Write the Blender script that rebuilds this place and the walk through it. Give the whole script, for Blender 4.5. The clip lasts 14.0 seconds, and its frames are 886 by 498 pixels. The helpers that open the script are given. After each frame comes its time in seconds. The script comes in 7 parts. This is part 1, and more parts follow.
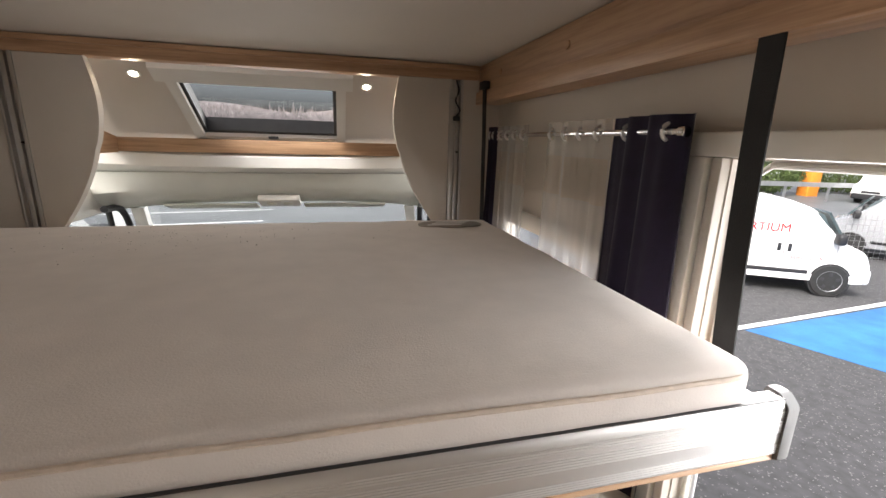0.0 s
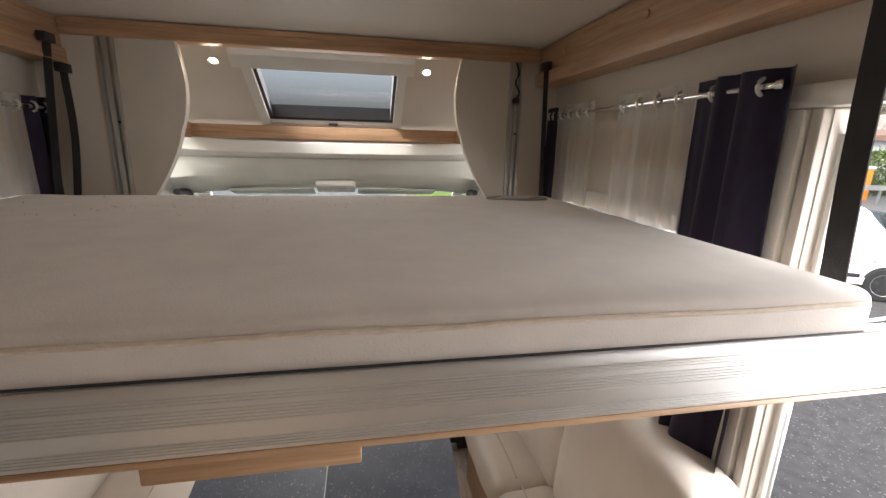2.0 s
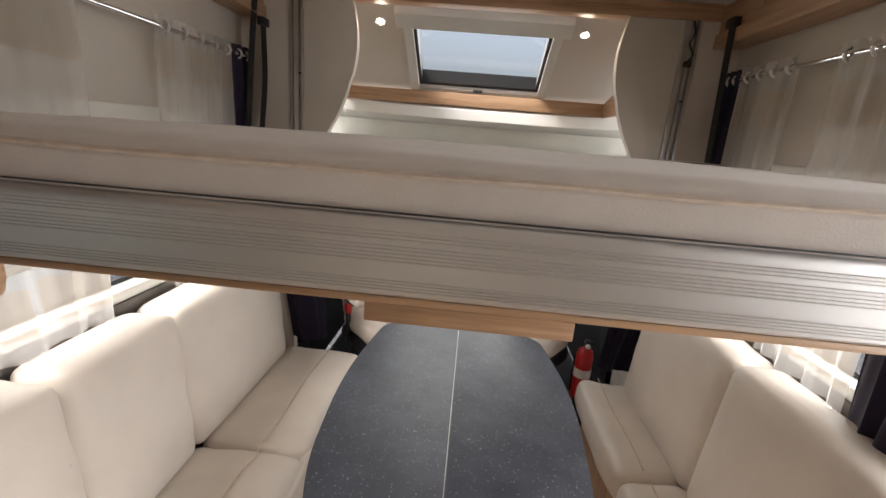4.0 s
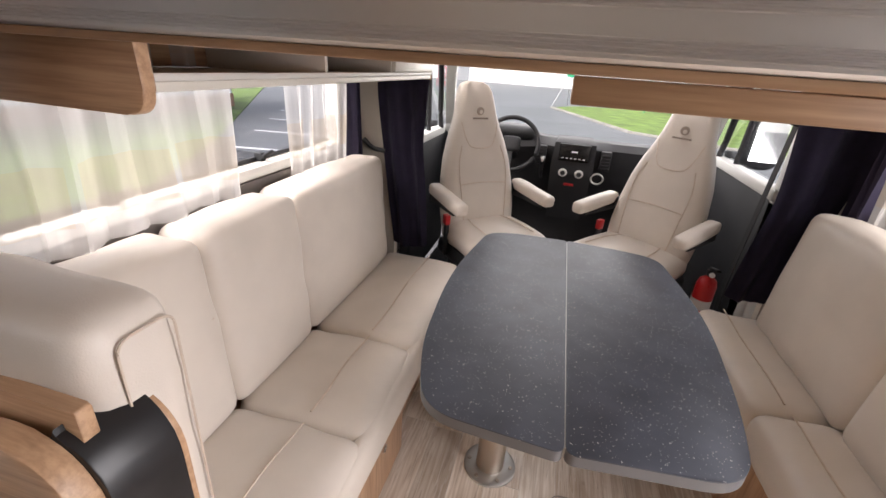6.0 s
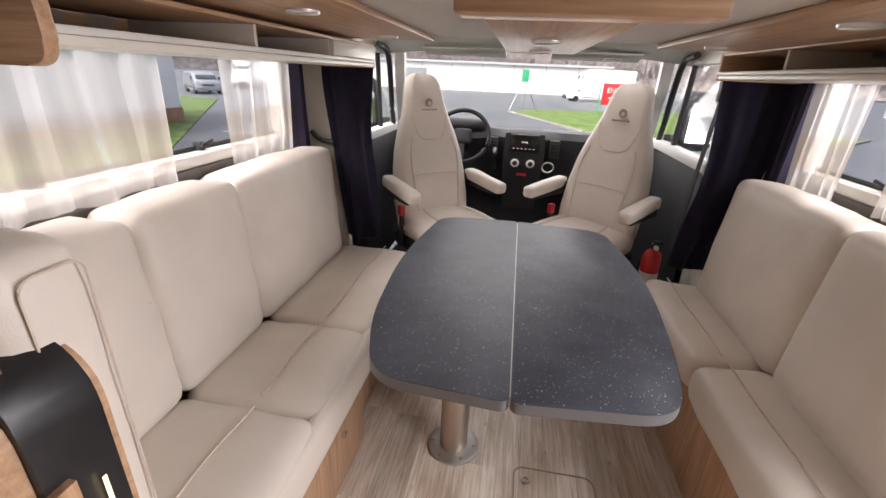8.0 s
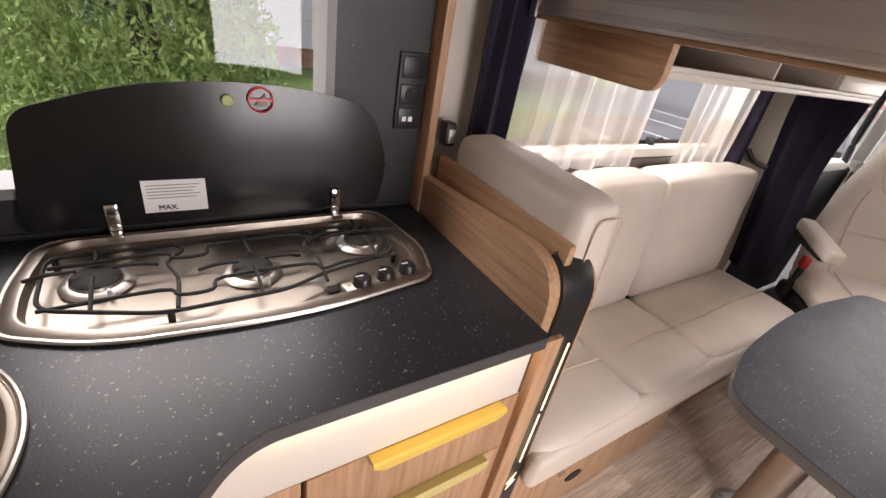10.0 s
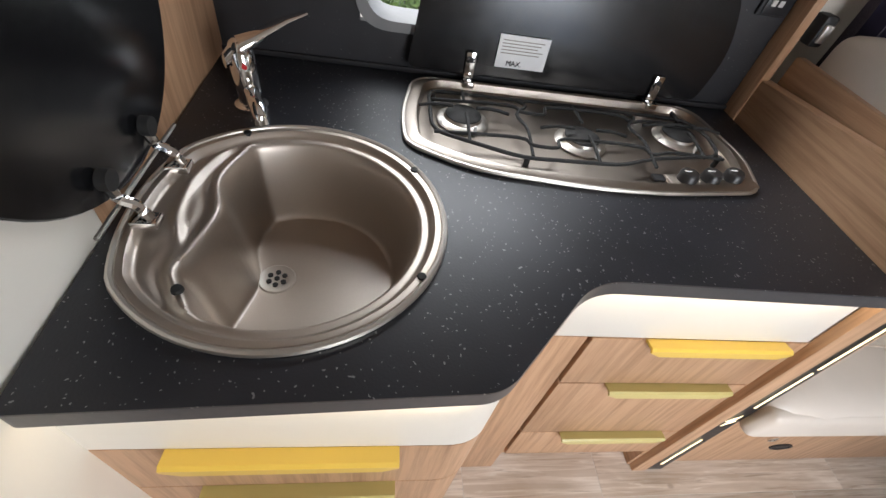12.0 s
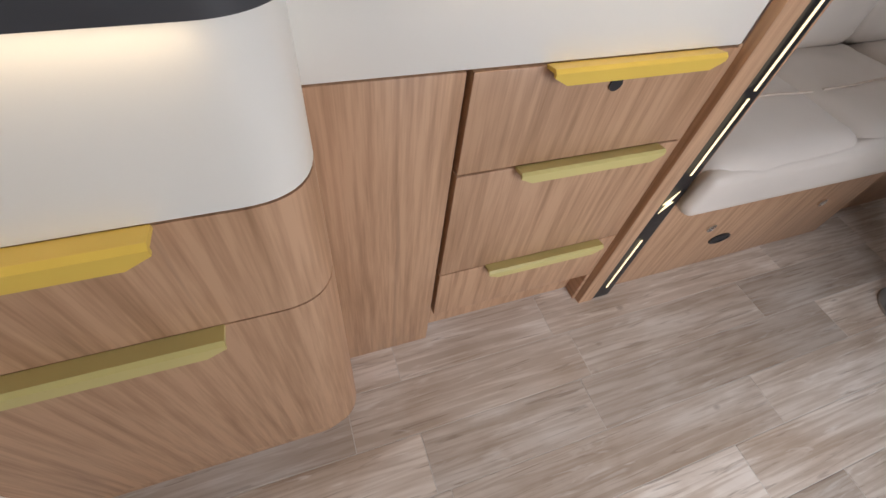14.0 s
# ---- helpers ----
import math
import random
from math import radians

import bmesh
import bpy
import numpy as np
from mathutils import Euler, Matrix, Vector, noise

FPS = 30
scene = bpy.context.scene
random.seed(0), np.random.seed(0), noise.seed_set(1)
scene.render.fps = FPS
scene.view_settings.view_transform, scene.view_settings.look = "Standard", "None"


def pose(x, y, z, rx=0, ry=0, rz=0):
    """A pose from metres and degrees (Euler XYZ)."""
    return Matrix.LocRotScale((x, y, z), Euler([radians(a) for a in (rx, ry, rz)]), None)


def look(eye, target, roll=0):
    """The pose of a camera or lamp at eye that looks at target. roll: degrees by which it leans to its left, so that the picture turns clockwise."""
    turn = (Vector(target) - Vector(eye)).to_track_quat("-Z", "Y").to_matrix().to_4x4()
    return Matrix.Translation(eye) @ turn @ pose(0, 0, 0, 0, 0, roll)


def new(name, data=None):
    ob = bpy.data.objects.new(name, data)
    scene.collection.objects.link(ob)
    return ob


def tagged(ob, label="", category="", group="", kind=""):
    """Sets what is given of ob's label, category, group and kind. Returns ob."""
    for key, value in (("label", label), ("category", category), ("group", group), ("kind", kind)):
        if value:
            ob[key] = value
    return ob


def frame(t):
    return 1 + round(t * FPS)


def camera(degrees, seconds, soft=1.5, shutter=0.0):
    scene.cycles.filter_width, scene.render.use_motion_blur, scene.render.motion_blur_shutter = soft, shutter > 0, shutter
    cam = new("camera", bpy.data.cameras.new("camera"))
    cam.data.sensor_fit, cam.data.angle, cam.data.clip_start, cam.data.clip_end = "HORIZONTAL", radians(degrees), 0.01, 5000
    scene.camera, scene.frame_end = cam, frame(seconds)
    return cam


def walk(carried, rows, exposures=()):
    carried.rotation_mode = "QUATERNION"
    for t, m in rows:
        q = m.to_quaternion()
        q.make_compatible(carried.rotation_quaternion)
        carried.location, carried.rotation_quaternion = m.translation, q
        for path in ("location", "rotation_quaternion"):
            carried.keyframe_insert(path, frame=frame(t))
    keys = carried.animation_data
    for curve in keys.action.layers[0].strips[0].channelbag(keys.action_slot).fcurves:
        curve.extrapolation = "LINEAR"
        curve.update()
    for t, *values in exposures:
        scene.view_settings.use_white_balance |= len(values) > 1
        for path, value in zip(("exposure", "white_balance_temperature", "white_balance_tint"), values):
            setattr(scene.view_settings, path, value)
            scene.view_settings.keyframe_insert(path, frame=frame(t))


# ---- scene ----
cam = camera(92.4, 14.0)
PATH = [
    (0, (0.198, 0.202, 1.852), (0.679, 2.081, 1.364), 1.6),
    (0.5, (0.155, 0.183, 1.831), (0.642, 2.062, 1.347), 1.8),
    (1, (0.123, 0.177, 1.819), (0.591, 2.058, 1.322), 1.6),
    (1.5, (0.059, 0.165, 1.807), (0.481, 2.051, 1.290), 0.7),
    (2, (0.040, 0.166, 1.751), (0.405, 2.075, 1.277), 1.4),
    (2.5, (0.016, 0.155, 1.720), (0.294, 2.087, 1.286), 1.8),
    (3, (-0.001, 0.149, 1.691), (0.174, 2.099, 1.282), 2.1),
    (3.5, (-0.037, 0.141, 1.672), (-0.000, 2.091, 1.229), 3.3),
    (4, (-0.096, 0.164, 1.591), (-0.203, 2.095, 1.081), 4.7),
    (4.2, (-0.119, 0.170, 1.572), (-0.274, 2.086, 1.021), 5.7),
    (6.3, (-0.212, 0.203, 1.380), (-0.650, 1.975, 0.575), 3.9),
    (6.5, (-0.212, 0.197, 1.364), (-0.632, 1.980, 0.570), 3.6),
    (7, (-0.150, 0.190, 1.337), (-0.482, 2.010, 0.583), 2.3),
    (7.2, (-0.132, 0.190, 1.326), (-0.388, 2.025, 0.574), 2.2),
    (9.3, (-0.175, -0.021, 1.347), (-0.994, 1.572, 0.457), 9.4),
    (9.5, (-0.197, -0.065, 1.366), (-1.213, 1.395, 0.452), 10.4),
    (10, (-0.213, -0.162, 1.399), (-1.611, 0.872, 0.412), 10.8),
    (10.2, (-0.244, -0.247, 1.423), (-1.662, 0.704, 0.381), 12.1),
    (10.5, (-0.244, -0.273, 1.418), (-1.766, 0.443, 0.336), 11.7),
    (11, (-0.252, -0.356, 1.405), (-1.806, 0.116, 0.237), 11.2),
    (11.5, (-0.237, -0.401, 1.402), (-1.728, -0.043, 0.118), 11.6),
    (12, (-0.230, -0.427, 1.331), (-1.582, -0.126, -0.112), 12.4),
    (12.5, (-0.211, -0.436, 1.218), (-1.386, -0.177, -0.379), 11.8),
    (13, (-0.188, -0.423, 1.131), (-1.267, -0.153, -0.531), 10.4),
    (13.5, (-0.172, -0.369, 1.074), (-1.279, 0.029, -0.543), 9.6),
    (14, (-0.162, -0.271, 1.006), (-1.261, 0.278, -0.572), 9.4),
]
walk(cam, [(t, look(eye, target, roll)) for t, eye, target, roll in PATH], exposures=[(0.0, 2.1, 6500, 11), (4.2, 2.15, 6500, 11), (6.3, 2.15, 6500, 17), (7.2, 2.1, 6400, 16), (9.3, 1.95, 6700, 20), (10.0, 2.05, 6800, 20), (11.0, 2.25, 7400, 20), (11.5, 2.35, 6000, 9), (12.5, 2.0, 6000, 9), (13.0, 1.95, 6000, 10), (13.5, 1.68, 6100, 13), (14.0, 1.55, 5900, 12)])

# ---- light ----
world = bpy.data.worlds.new("overcast_sky")
scene.world = world
world.use_nodes = True
wn = world.node_tree.nodes
sky = wn.new("ShaderNodeTexSky")
sky.sky_type = "NISHITA"
sky.sun_disc = False
sky.sun_elevation, sky.sun_rotation = radians(50), radians(229)
sky.air_density, sky.dust_density, sky.ozone_density = 1.0, 9.0, 1.0
wn["Background"].inputs[1].default_value = 0.09
pale = wn.new("ShaderNodeHueSaturation")
pale.inputs["Saturation"].default_value = 0.45
world.node_tree.links.new(sky.outputs[0], pale.inputs["Color"])
world.node_tree.links.new(pale.outputs[0], wn["Background"].inputs[0])
sun_data = bpy.data.lights.new("sun", "SUN")
sun_data.energy, sun_data.angle, sun_data.color = 0.6, radians(25), (1, 0.96, 0.9)
sun_ob = new("sun", sun_data)
sun_ob.matrix_world = look((-7, -6, 12), (0, 0.5, 0))


def area_light(name, eye, target, w, h, watts, color=(1, 1, 1)):
    d = bpy.data.lights.new(name, "AREA")
    d.shape, d.size, d.size_y, d.energy, d.color = "RECTANGLE", w, h, watts, color
    ob = new(name, d)
    ob.matrix_world = look(eye, target)
    return ob


DAY = (1.0, 0.95, 0.885)
area_light("door_daylight", (1.62, 0.50, 1.18), (0.10, 0.40, 0.0), 1.3, 1.6, 18.0, (1.0, 0.985, 0.97))
area_light("windscreen_daylight", (-0.1, 3.72, 1.40), (-0.1, 1.0, 0.6), 1.4, 0.6, 3.2, DAY)
area_light("kitchen_window_daylight", (-1.75, -0.18, 2.0), (-0.75, -0.22, 0.9), 1.0, 0.6, 6.5, DAY)
area_light("lounge_window_daylight", (-1.85, 1.3, 1.85), (-0.5, 1.3, 0.75), 1.5, 0.6, 3.5, DAY)
area_light("bench_window_daylight", (1.62, 1.48, 1.85), (0.3, 1.4, 0.75), 1.2, 0.6, 8.0, DAY)
area_light("roof_window_daylight", (-0.11, 2.62, 2.06), (-0.1, 1.2, 1.5), 0.6, 0.35, 0.9, DAY)
WARM = (1.0, 0.74, 0.42)


# ---- materials ----
def material(name, color, rough=0.5, metal=0.0, vary=0.12, scale=6.0, bump=0.0, bump_scale=80.0, random_tint=0.0, stretch=(1, 1, 1), sheen=0.0):
    m = bpy.data.materials.new(name)
    m.use_nodes = True
    n, l = m.node_tree.nodes, m.node_tree.links
    b = n["Principled BSDF"]
    b.inputs["Metallic"].default_value = metal
    b.inputs["Sheen Weight"].default_value = sheen
    tc = n.new("ShaderNodeTexCoord")
    mp = n.new("ShaderNodeMapping")
    mp.inputs["Scale"].default_value = stretch
    l.new(tc.outputs["Object"], mp.inputs[0])
    big = n.new("ShaderNodeTexNoise")
    big.inputs["Scale"].default_value, big.inputs["Detail"].default_value = scale, 6
    l.new(mp.outputs[0], big.inputs["Vector"])
    ramp = n.new("ShaderNodeValToRGB")
    lo, hi = [max(0, c * (1 - vary)) for c in color], [min(1, c * (1 + vary)) for c in color]
    ramp.color_ramp.elements[0].position, ramp.color_ramp.elements[1].position = 0.3, 0.7
    ramp.color_ramp.elements[0].color, ramp.color_ramp.elements[1].color = (*lo, 1), (*hi, 1)
    l.new(big.outputs[0], ramp.inputs[0])
    out = ramp.outputs[0]
    if random_tint:
        info = n.new("ShaderNodeObjectInfo")
        mr = n.new("ShaderNodeMapRange")
        mr.inputs[3].default_value, mr.inputs[4].default_value = 1 - random_tint, 1 + random_tint
        l.new(info.outputs["Random"], mr.inputs[0])
        hsv = n.new("ShaderNodeHueSaturation")
        l.new(out, hsv.inputs["Color"])
        l.new(mr.outputs[0], hsv.inputs["Value"])
        out = hsv.outputs[0]
    l.new(out, b.inputs["Base Color"])
    fine = n.new("ShaderNodeTexNoise")
    fine.inputs["Scale"].default_value, fine.inputs["Detail"].default_value = bump_scale, 3
    l.new(mp.outputs[0], fine.inputs["Vector"])
    rr = n.new("ShaderNodeMapRange")
    rr.inputs[3].default_value, rr.inputs[4].default_value = max(0.02, rough - 0.08), min(1, rough + 0.08)
    l.new(fine.outputs[0], rr.inputs[0])
    l.new(rr.outputs[0], b.inputs["Roughness"])
    if bump:
        bp = n.new("ShaderNodeBump")
        bp.inputs["Strength"].default_value, bp.inputs["Distance"].default_value = bump, 0.002
        l.new(fine.outputs[0], bp.inputs["Height"])
        l.new(bp.outputs[0], b.inputs["Normal"])
    return m


def wood(name, dark, light, axis="z", rough=0.42, tint=0.0, size=1.0):
    """Grain that runs along one axis, with cathedral figure and pores."""
    m = bpy.data.materials.new(name)
    m.use_nodes = True
    n, l = m.node_tree.nodes, m.node_tree.links
    b = n["Principled BSDF"]
    tc = n.new("ShaderNodeTexCoord")
    src = tc.outputs["Object"]
    if tint:
        info = n.new("ShaderNodeObjectInfo")
        off = n.new("ShaderNodeVectorMath")
        off.operation = "MULTIPLY_ADD"
        comb = n.new("ShaderNodeCombineXYZ")
        for i in range(3):
            l.new(info.outputs["Random"], comb.inputs[i])
        l.new(comb.outputs[0], off.inputs[0])
        off.inputs[1].default_value = (37, 53, 29)
        l.new(src, off.inputs[2])
        src = off.outputs[0]
    across, along = 9.0 * size, 0.42 * size
    sc = {"x": (along, across, across), "y": (across, along, across), "z": (across, across, along)}[axis]
    mp = n.new("ShaderNodeMapping")
    mp.inputs["Scale"].default_value = sc
    l.new(src, mp.inputs[0])
    fig = n.new("ShaderNodeTexNoise")
    fig.inputs["Scale"].default_value, fig.inputs["Detail"].default_value, fig.inputs["Distortion"].default_value = 1.1, 3, 0.6
    l.new(mp.outputs[0], fig.inputs["Vector"])
    mul = n.new("ShaderNodeMath")
    mul.operation = "MULTIPLY"
    mul.inputs[1].default_value = 15.0
    l.new(fig.outputs[0], mul.inputs[0])
    fr = n.new("ShaderNodeMath")
    fr.operation = "PINGPONG"
    fr.inputs[1].default_value = 1.0
    l.new(mul.outputs[0], fr.inputs[0])
    pores = n.new("ShaderNodeTexNoise")
    pores.inputs["Scale"].default_value, pores.inputs["Detail"].default_value = 9.0, 5
    l.new(mp.outputs[0], pores.inputs["Vector"])
    mix = n.new("ShaderNodeMath")
    mix.operation = "MULTIPLY_ADD"
    mix.inputs[1].default_value = 0.15
    l.new(fr.outputs[0], mix.inputs[0])
    l.new(pores.outputs[0], mix.inputs[2])
    hair = n.new("ShaderNodeTexNoise")
    hair.inputs["Scale"].default_value, hair.inputs["Detail"].default_value = 38.0, 4
    l.new(mp.outputs[0], hair.inputs["Vector"])
    mix2 = n.new("ShaderNodeMath")
    mix2.operation = "MULTIPLY_ADD"
    mix2.inputs[1].default_value = 0.46
    l.new(hair.outputs[0], mix2.inputs[0])
    l.new(mix.outputs[0], mix2.inputs[2])
    ramp = n.new("ShaderNodeValToRGB")
    e = ramp.color_ramp.elements
    e[0].position, e[1].position = 0.44, 0.94
    e[0].color, e[1].color = (*dark, 1), (*light, 1)
    l.new(mix2.outputs[0], ramp.inputs[0])
    out = ramp.outputs[0]
    # scattered dark mineral streaks
    streak = n.new("ShaderNodeTexNoise")
    streak.inputs["Scale"].default_value, streak.inputs["Detail"].default_value, streak.inputs["Distortion"].default_value = 3.1, 2, 1.2
    l.new(mp.outputs[0], streak.inputs["Vector"])
    sr = n.new("ShaderNodeMapRange")
    sr.inputs[1].default_value, sr.inputs[2].default_value = 0.66, 0.74
    sr.inputs[3].default_value, sr.inputs[4].default_value = 1.0, 0.84
    l.new(streak.outputs[0], sr.inputs[0])
    shade = n.new("ShaderNodeHueSaturation")
    l.new(out, shade.inputs["Color"])
    l.new(sr.outputs[0], shade.inputs["Value"])
    out = shade.outputs[0]
    if tint:
        mr = n.new("ShaderNodeMapRange")
        mr.inputs[3].default_value, mr.inputs[4].default_value = 1 - tint, 1 + tint
        l.new(info.outputs["Random"], mr.inputs[0])
        hsv = n.new("ShaderNodeHueSaturation")
        l.new(out, hsv.inputs["Color"])
        l.new(mr.outputs[0], hsv.inputs["Value"])
        out = hsv.outputs[0]
    l.new(out, b.inputs["Base Color"])
    b.inputs["Roughness"].default_value = rough
    bp = n.new("ShaderNodeBump")
    bp.inputs["Strength"].default_value, bp.inputs["Distance"].default_value = 0.15, 0.001
    l.new(pores.outputs[0], bp.inputs["Height"])
    l.new(bp.outputs[0], b.inputs["Normal"])
    return m


def plank_wood(name):
    """Greige limed plank: soft clouds, thin grain along y and scattered knots."""
    m = bpy.data.materials.new(name)
    m.use_nodes = True
    n, l = m.node_tree.nodes, m.node_tree.links
    b = n["Principled BSDF"]
    tc, info, comb, off = n.new("ShaderNodeTexCoord"), n.new("ShaderNodeObjectInfo"), n.new("ShaderNodeCombineXYZ"), n.new("ShaderNodeVectorMath")
    off.operation = "MULTIPLY_ADD"
    for i in range(3):
        l.new(info.outputs["Random"], comb.inputs[i])
    l.new(comb.outputs[0], off.inputs[0])
    off.inputs[1].default_value = (31, 47, 19)
    l.new(tc.outputs["Object"], off.inputs[2])

    def noisy(scale, stretch, detail, warp=0.0):
        mp, t = n.new("ShaderNodeMapping"), n.new("ShaderNodeTexNoise")
        mp.inputs["Scale"].default_value = stretch
        l.new(off.outputs[0], mp.inputs[0])
        t.inputs["Scale"].default_value, t.inputs["Detail"].default_value, t.inputs["Distortion"].default_value = scale, detail, warp
        l.new(mp.outputs[0], t.inputs["Vector"])
        return t.outputs[0]

    def blend(kind, fac, a, c):
        x = n.new("ShaderNodeMixRGB")
        x.blend_type = kind
        for slot, v in enumerate((fac, a, c)):
            if isinstance(v, (int, float)):
                x.inputs[slot].default_value = v
            elif isinstance(v, tuple):
                x.inputs[slot].default_value = (*v, 1)
            else:
                l.new(v, x.inputs[slot])
        return x.outputs[0]

    def step(src, lo, hi, out_lo=0.0, out_hi=1.0):
        r = n.new("ShaderNodeMapRange")
        r.inputs[1].default_value, r.inputs[2].default_value, r.inputs[3].default_value, r.inputs[4].default_value = lo, hi, out_lo, out_hi
        l.new(src, r.inputs[0])
        return r.outputs[0]

    cloud = noisy(5.0, (1.6, 0.6, 1), 5, 0.5)
    base = blend("MIX", step(cloud, 0.32, 0.68), (0.54, 0.445, 0.355), (0.80, 0.735, 0.66))
    grain = noisy(3.0, (26, 1.1, 1), 6, 0.8)
    base = blend("MULTIPLY", step(grain, 0.40, 0.62, 0.75, 0.0), base, (0.70, 0.63, 0.56))
    crack = noisy(2.4, (34, 1.8, 1), 3, 1.5)
    base = blend("MIX", step(crack, 0.60, 0.70, 0.0, 0.55), base, (0.27, 0.20, 0.145))
    lime = noisy(7.0, (9, 1.0, 1), 4, 1.0)
    base = blend("MIX", step(lime, 0.60, 0.72, 0.0, 0.5), base, (0.80, 0.76, 0.70))
    mp, v = n.new("ShaderNodeMapping"), n.new("ShaderNodeTexVoronoi")
    mp.inputs["Scale"].default_value = (8, 5.2, 1)
    l.new(off.outputs[0], mp.inputs[0])
    v.inputs["Scale"].default_value = 1.0
    l.new(mp.outputs[0], v.inputs["Vector"])
    base = blend("MIX", step(v.outputs["Distance"], 0.03, 0.075, 0.5, 0.0), base, (0.24, 0.17, 0.12))
    tint = n.new("ShaderNodeHueSaturation")
    l.new(step(info.outputs["Random"], 0, 1, 0.84, 1.18), tint.inputs["Value"])
    l.new(base, tint.inputs["Color"])
    l.new(tint.outputs[0], b.inputs["Base Color"])
    l.new(step(grain, 0.3, 0.7, 0.44, 0.30), b.inputs["Roughness"])
    bp = n.new("ShaderNodeBump")
    bp.inputs["Strength"].default_value, bp.inputs["Distance"].default_value = 0.15, 0.001
    l.new(grain, bp.inputs["Height"])
    l.new(bp.outputs[0], b.inputs["Normal"])
    return m


def speckled(name, base, fleck, rough, scale=55.0, amount=0.16):
    """Dark laminate with small pale flecks of several sizes."""
    m = material(name, base, rough, 0, 0.25, 9, 0.12, 300)
    n, l = m.node_tree.nodes, m.node_tree.links
    b = n["Principled BSDF"]
    old = b.inputs["Base Color"].links[0].from_socket
    tc = n.new("ShaderNodeTexCoord")
    warp = n.new("ShaderNodeTexNoise")
    warp.inputs["Scale"].default_value = 60
    l.new(tc.outputs["Object"], warp.inputs["Vector"])
    add = n.new("ShaderNodeMixRGB")
    add.blend_type = "ADD"
    add.inputs[0].default_value = 0.02
    l.new(tc.outputs["Object"], add.inputs[1])
    l.new(warp.outputs["Color"], add.inputs[2])
    v = n.new("ShaderNodeTexVoronoi")
    v.inputs["Scale"].default_value = scale
    l.new(add.outputs[0], v.inputs["Vector"])
    sep = n.new("ShaderNodeSeparateColor")
    l.new(v.outputs["Color"], sep.inputs[0])
    thr = n.new("ShaderNodeMath")
    thr.operation = "MULTIPLY"
    thr.inputs[1].default_value = amount
    l.new(sep.outputs[0], thr.inputs[0])
    lt = n.new("ShaderNodeMath")
    lt.operation = "LESS_THAN"
    l.new(v.outputs["Distance"], lt.inputs[0])
    l.new(thr.outputs[0], lt.inputs[1])
    some = n.new("ShaderNodeMath")
    some.operation = "LESS_THAN"
    some.inputs[1].default_value = 0.4
    l.new(sep.outputs[1], some.inputs[0])
    both = n.new("ShaderNodeMath")
    both.operation = "MULTIPLY"
    l.new(lt.outputs[0], both.inputs[0])
    l.new(some.outputs[0], both.inputs[1])
    mx = n.new("ShaderNodeMixRGB")
    l.new(both.outputs[0], mx.inputs[0])
    l.new(old, mx.inputs[1])
    mx.inputs[2].default_value = (*fleck, 1)
    l.new(mx.outputs[0], b.inputs["Base Color"])
    return m


def glowing(name, color, strength):
    m = bpy.data.materials.new(name)
    m.use_nodes = True
    b = m.node_tree.nodes["Principled BSDF"]
    b.inputs["Base Color"].default_value = (*color, 1)
    b.inputs["Emission Color"].default_value = (*color, 1)
    b.inputs["Emission Strength"].default_value = strength
    return m


def glass(name, tint=(1, 1, 1), rough=0.0):
    m = bpy.data.materials.new(name)
    m.use_nodes = True
    n, l = m.node_tree.nodes, m.node_tree.links
    tr, gl, mx, lw = n.new("ShaderNodeBsdfTransparent"), n.new("ShaderNodeBsdfGlossy"), n.new("ShaderNodeMixShader"), n.new("ShaderNodeLayerWeight")
    power, fr = n.new("ShaderNodeMath"), n.new("ShaderNodeMath")
    power.operation, fr.operation = "POWER", "MULTIPLY_ADD"
    power.inputs[1].default_value, fr.inputs[1].default_value, fr.inputs[2].default_value = 5.0, 0.6, 0.03
    l.new(lw.outputs["Facing"], power.inputs[0])
    l.new(power.outputs[0], fr.inputs[0])
    tr.inputs[0].default_value = (*tint, 1)
    gl.inputs["Roughness"].default_value = rough
    l.new(fr.outputs[0], mx.inputs[0])
    l.new(tr.outputs[0], mx.inputs[1])
    l.new(gl.outputs[0], mx.inputs[2])
    l.new(mx.outputs[0], n["Material Output"].inputs[0])
    return m


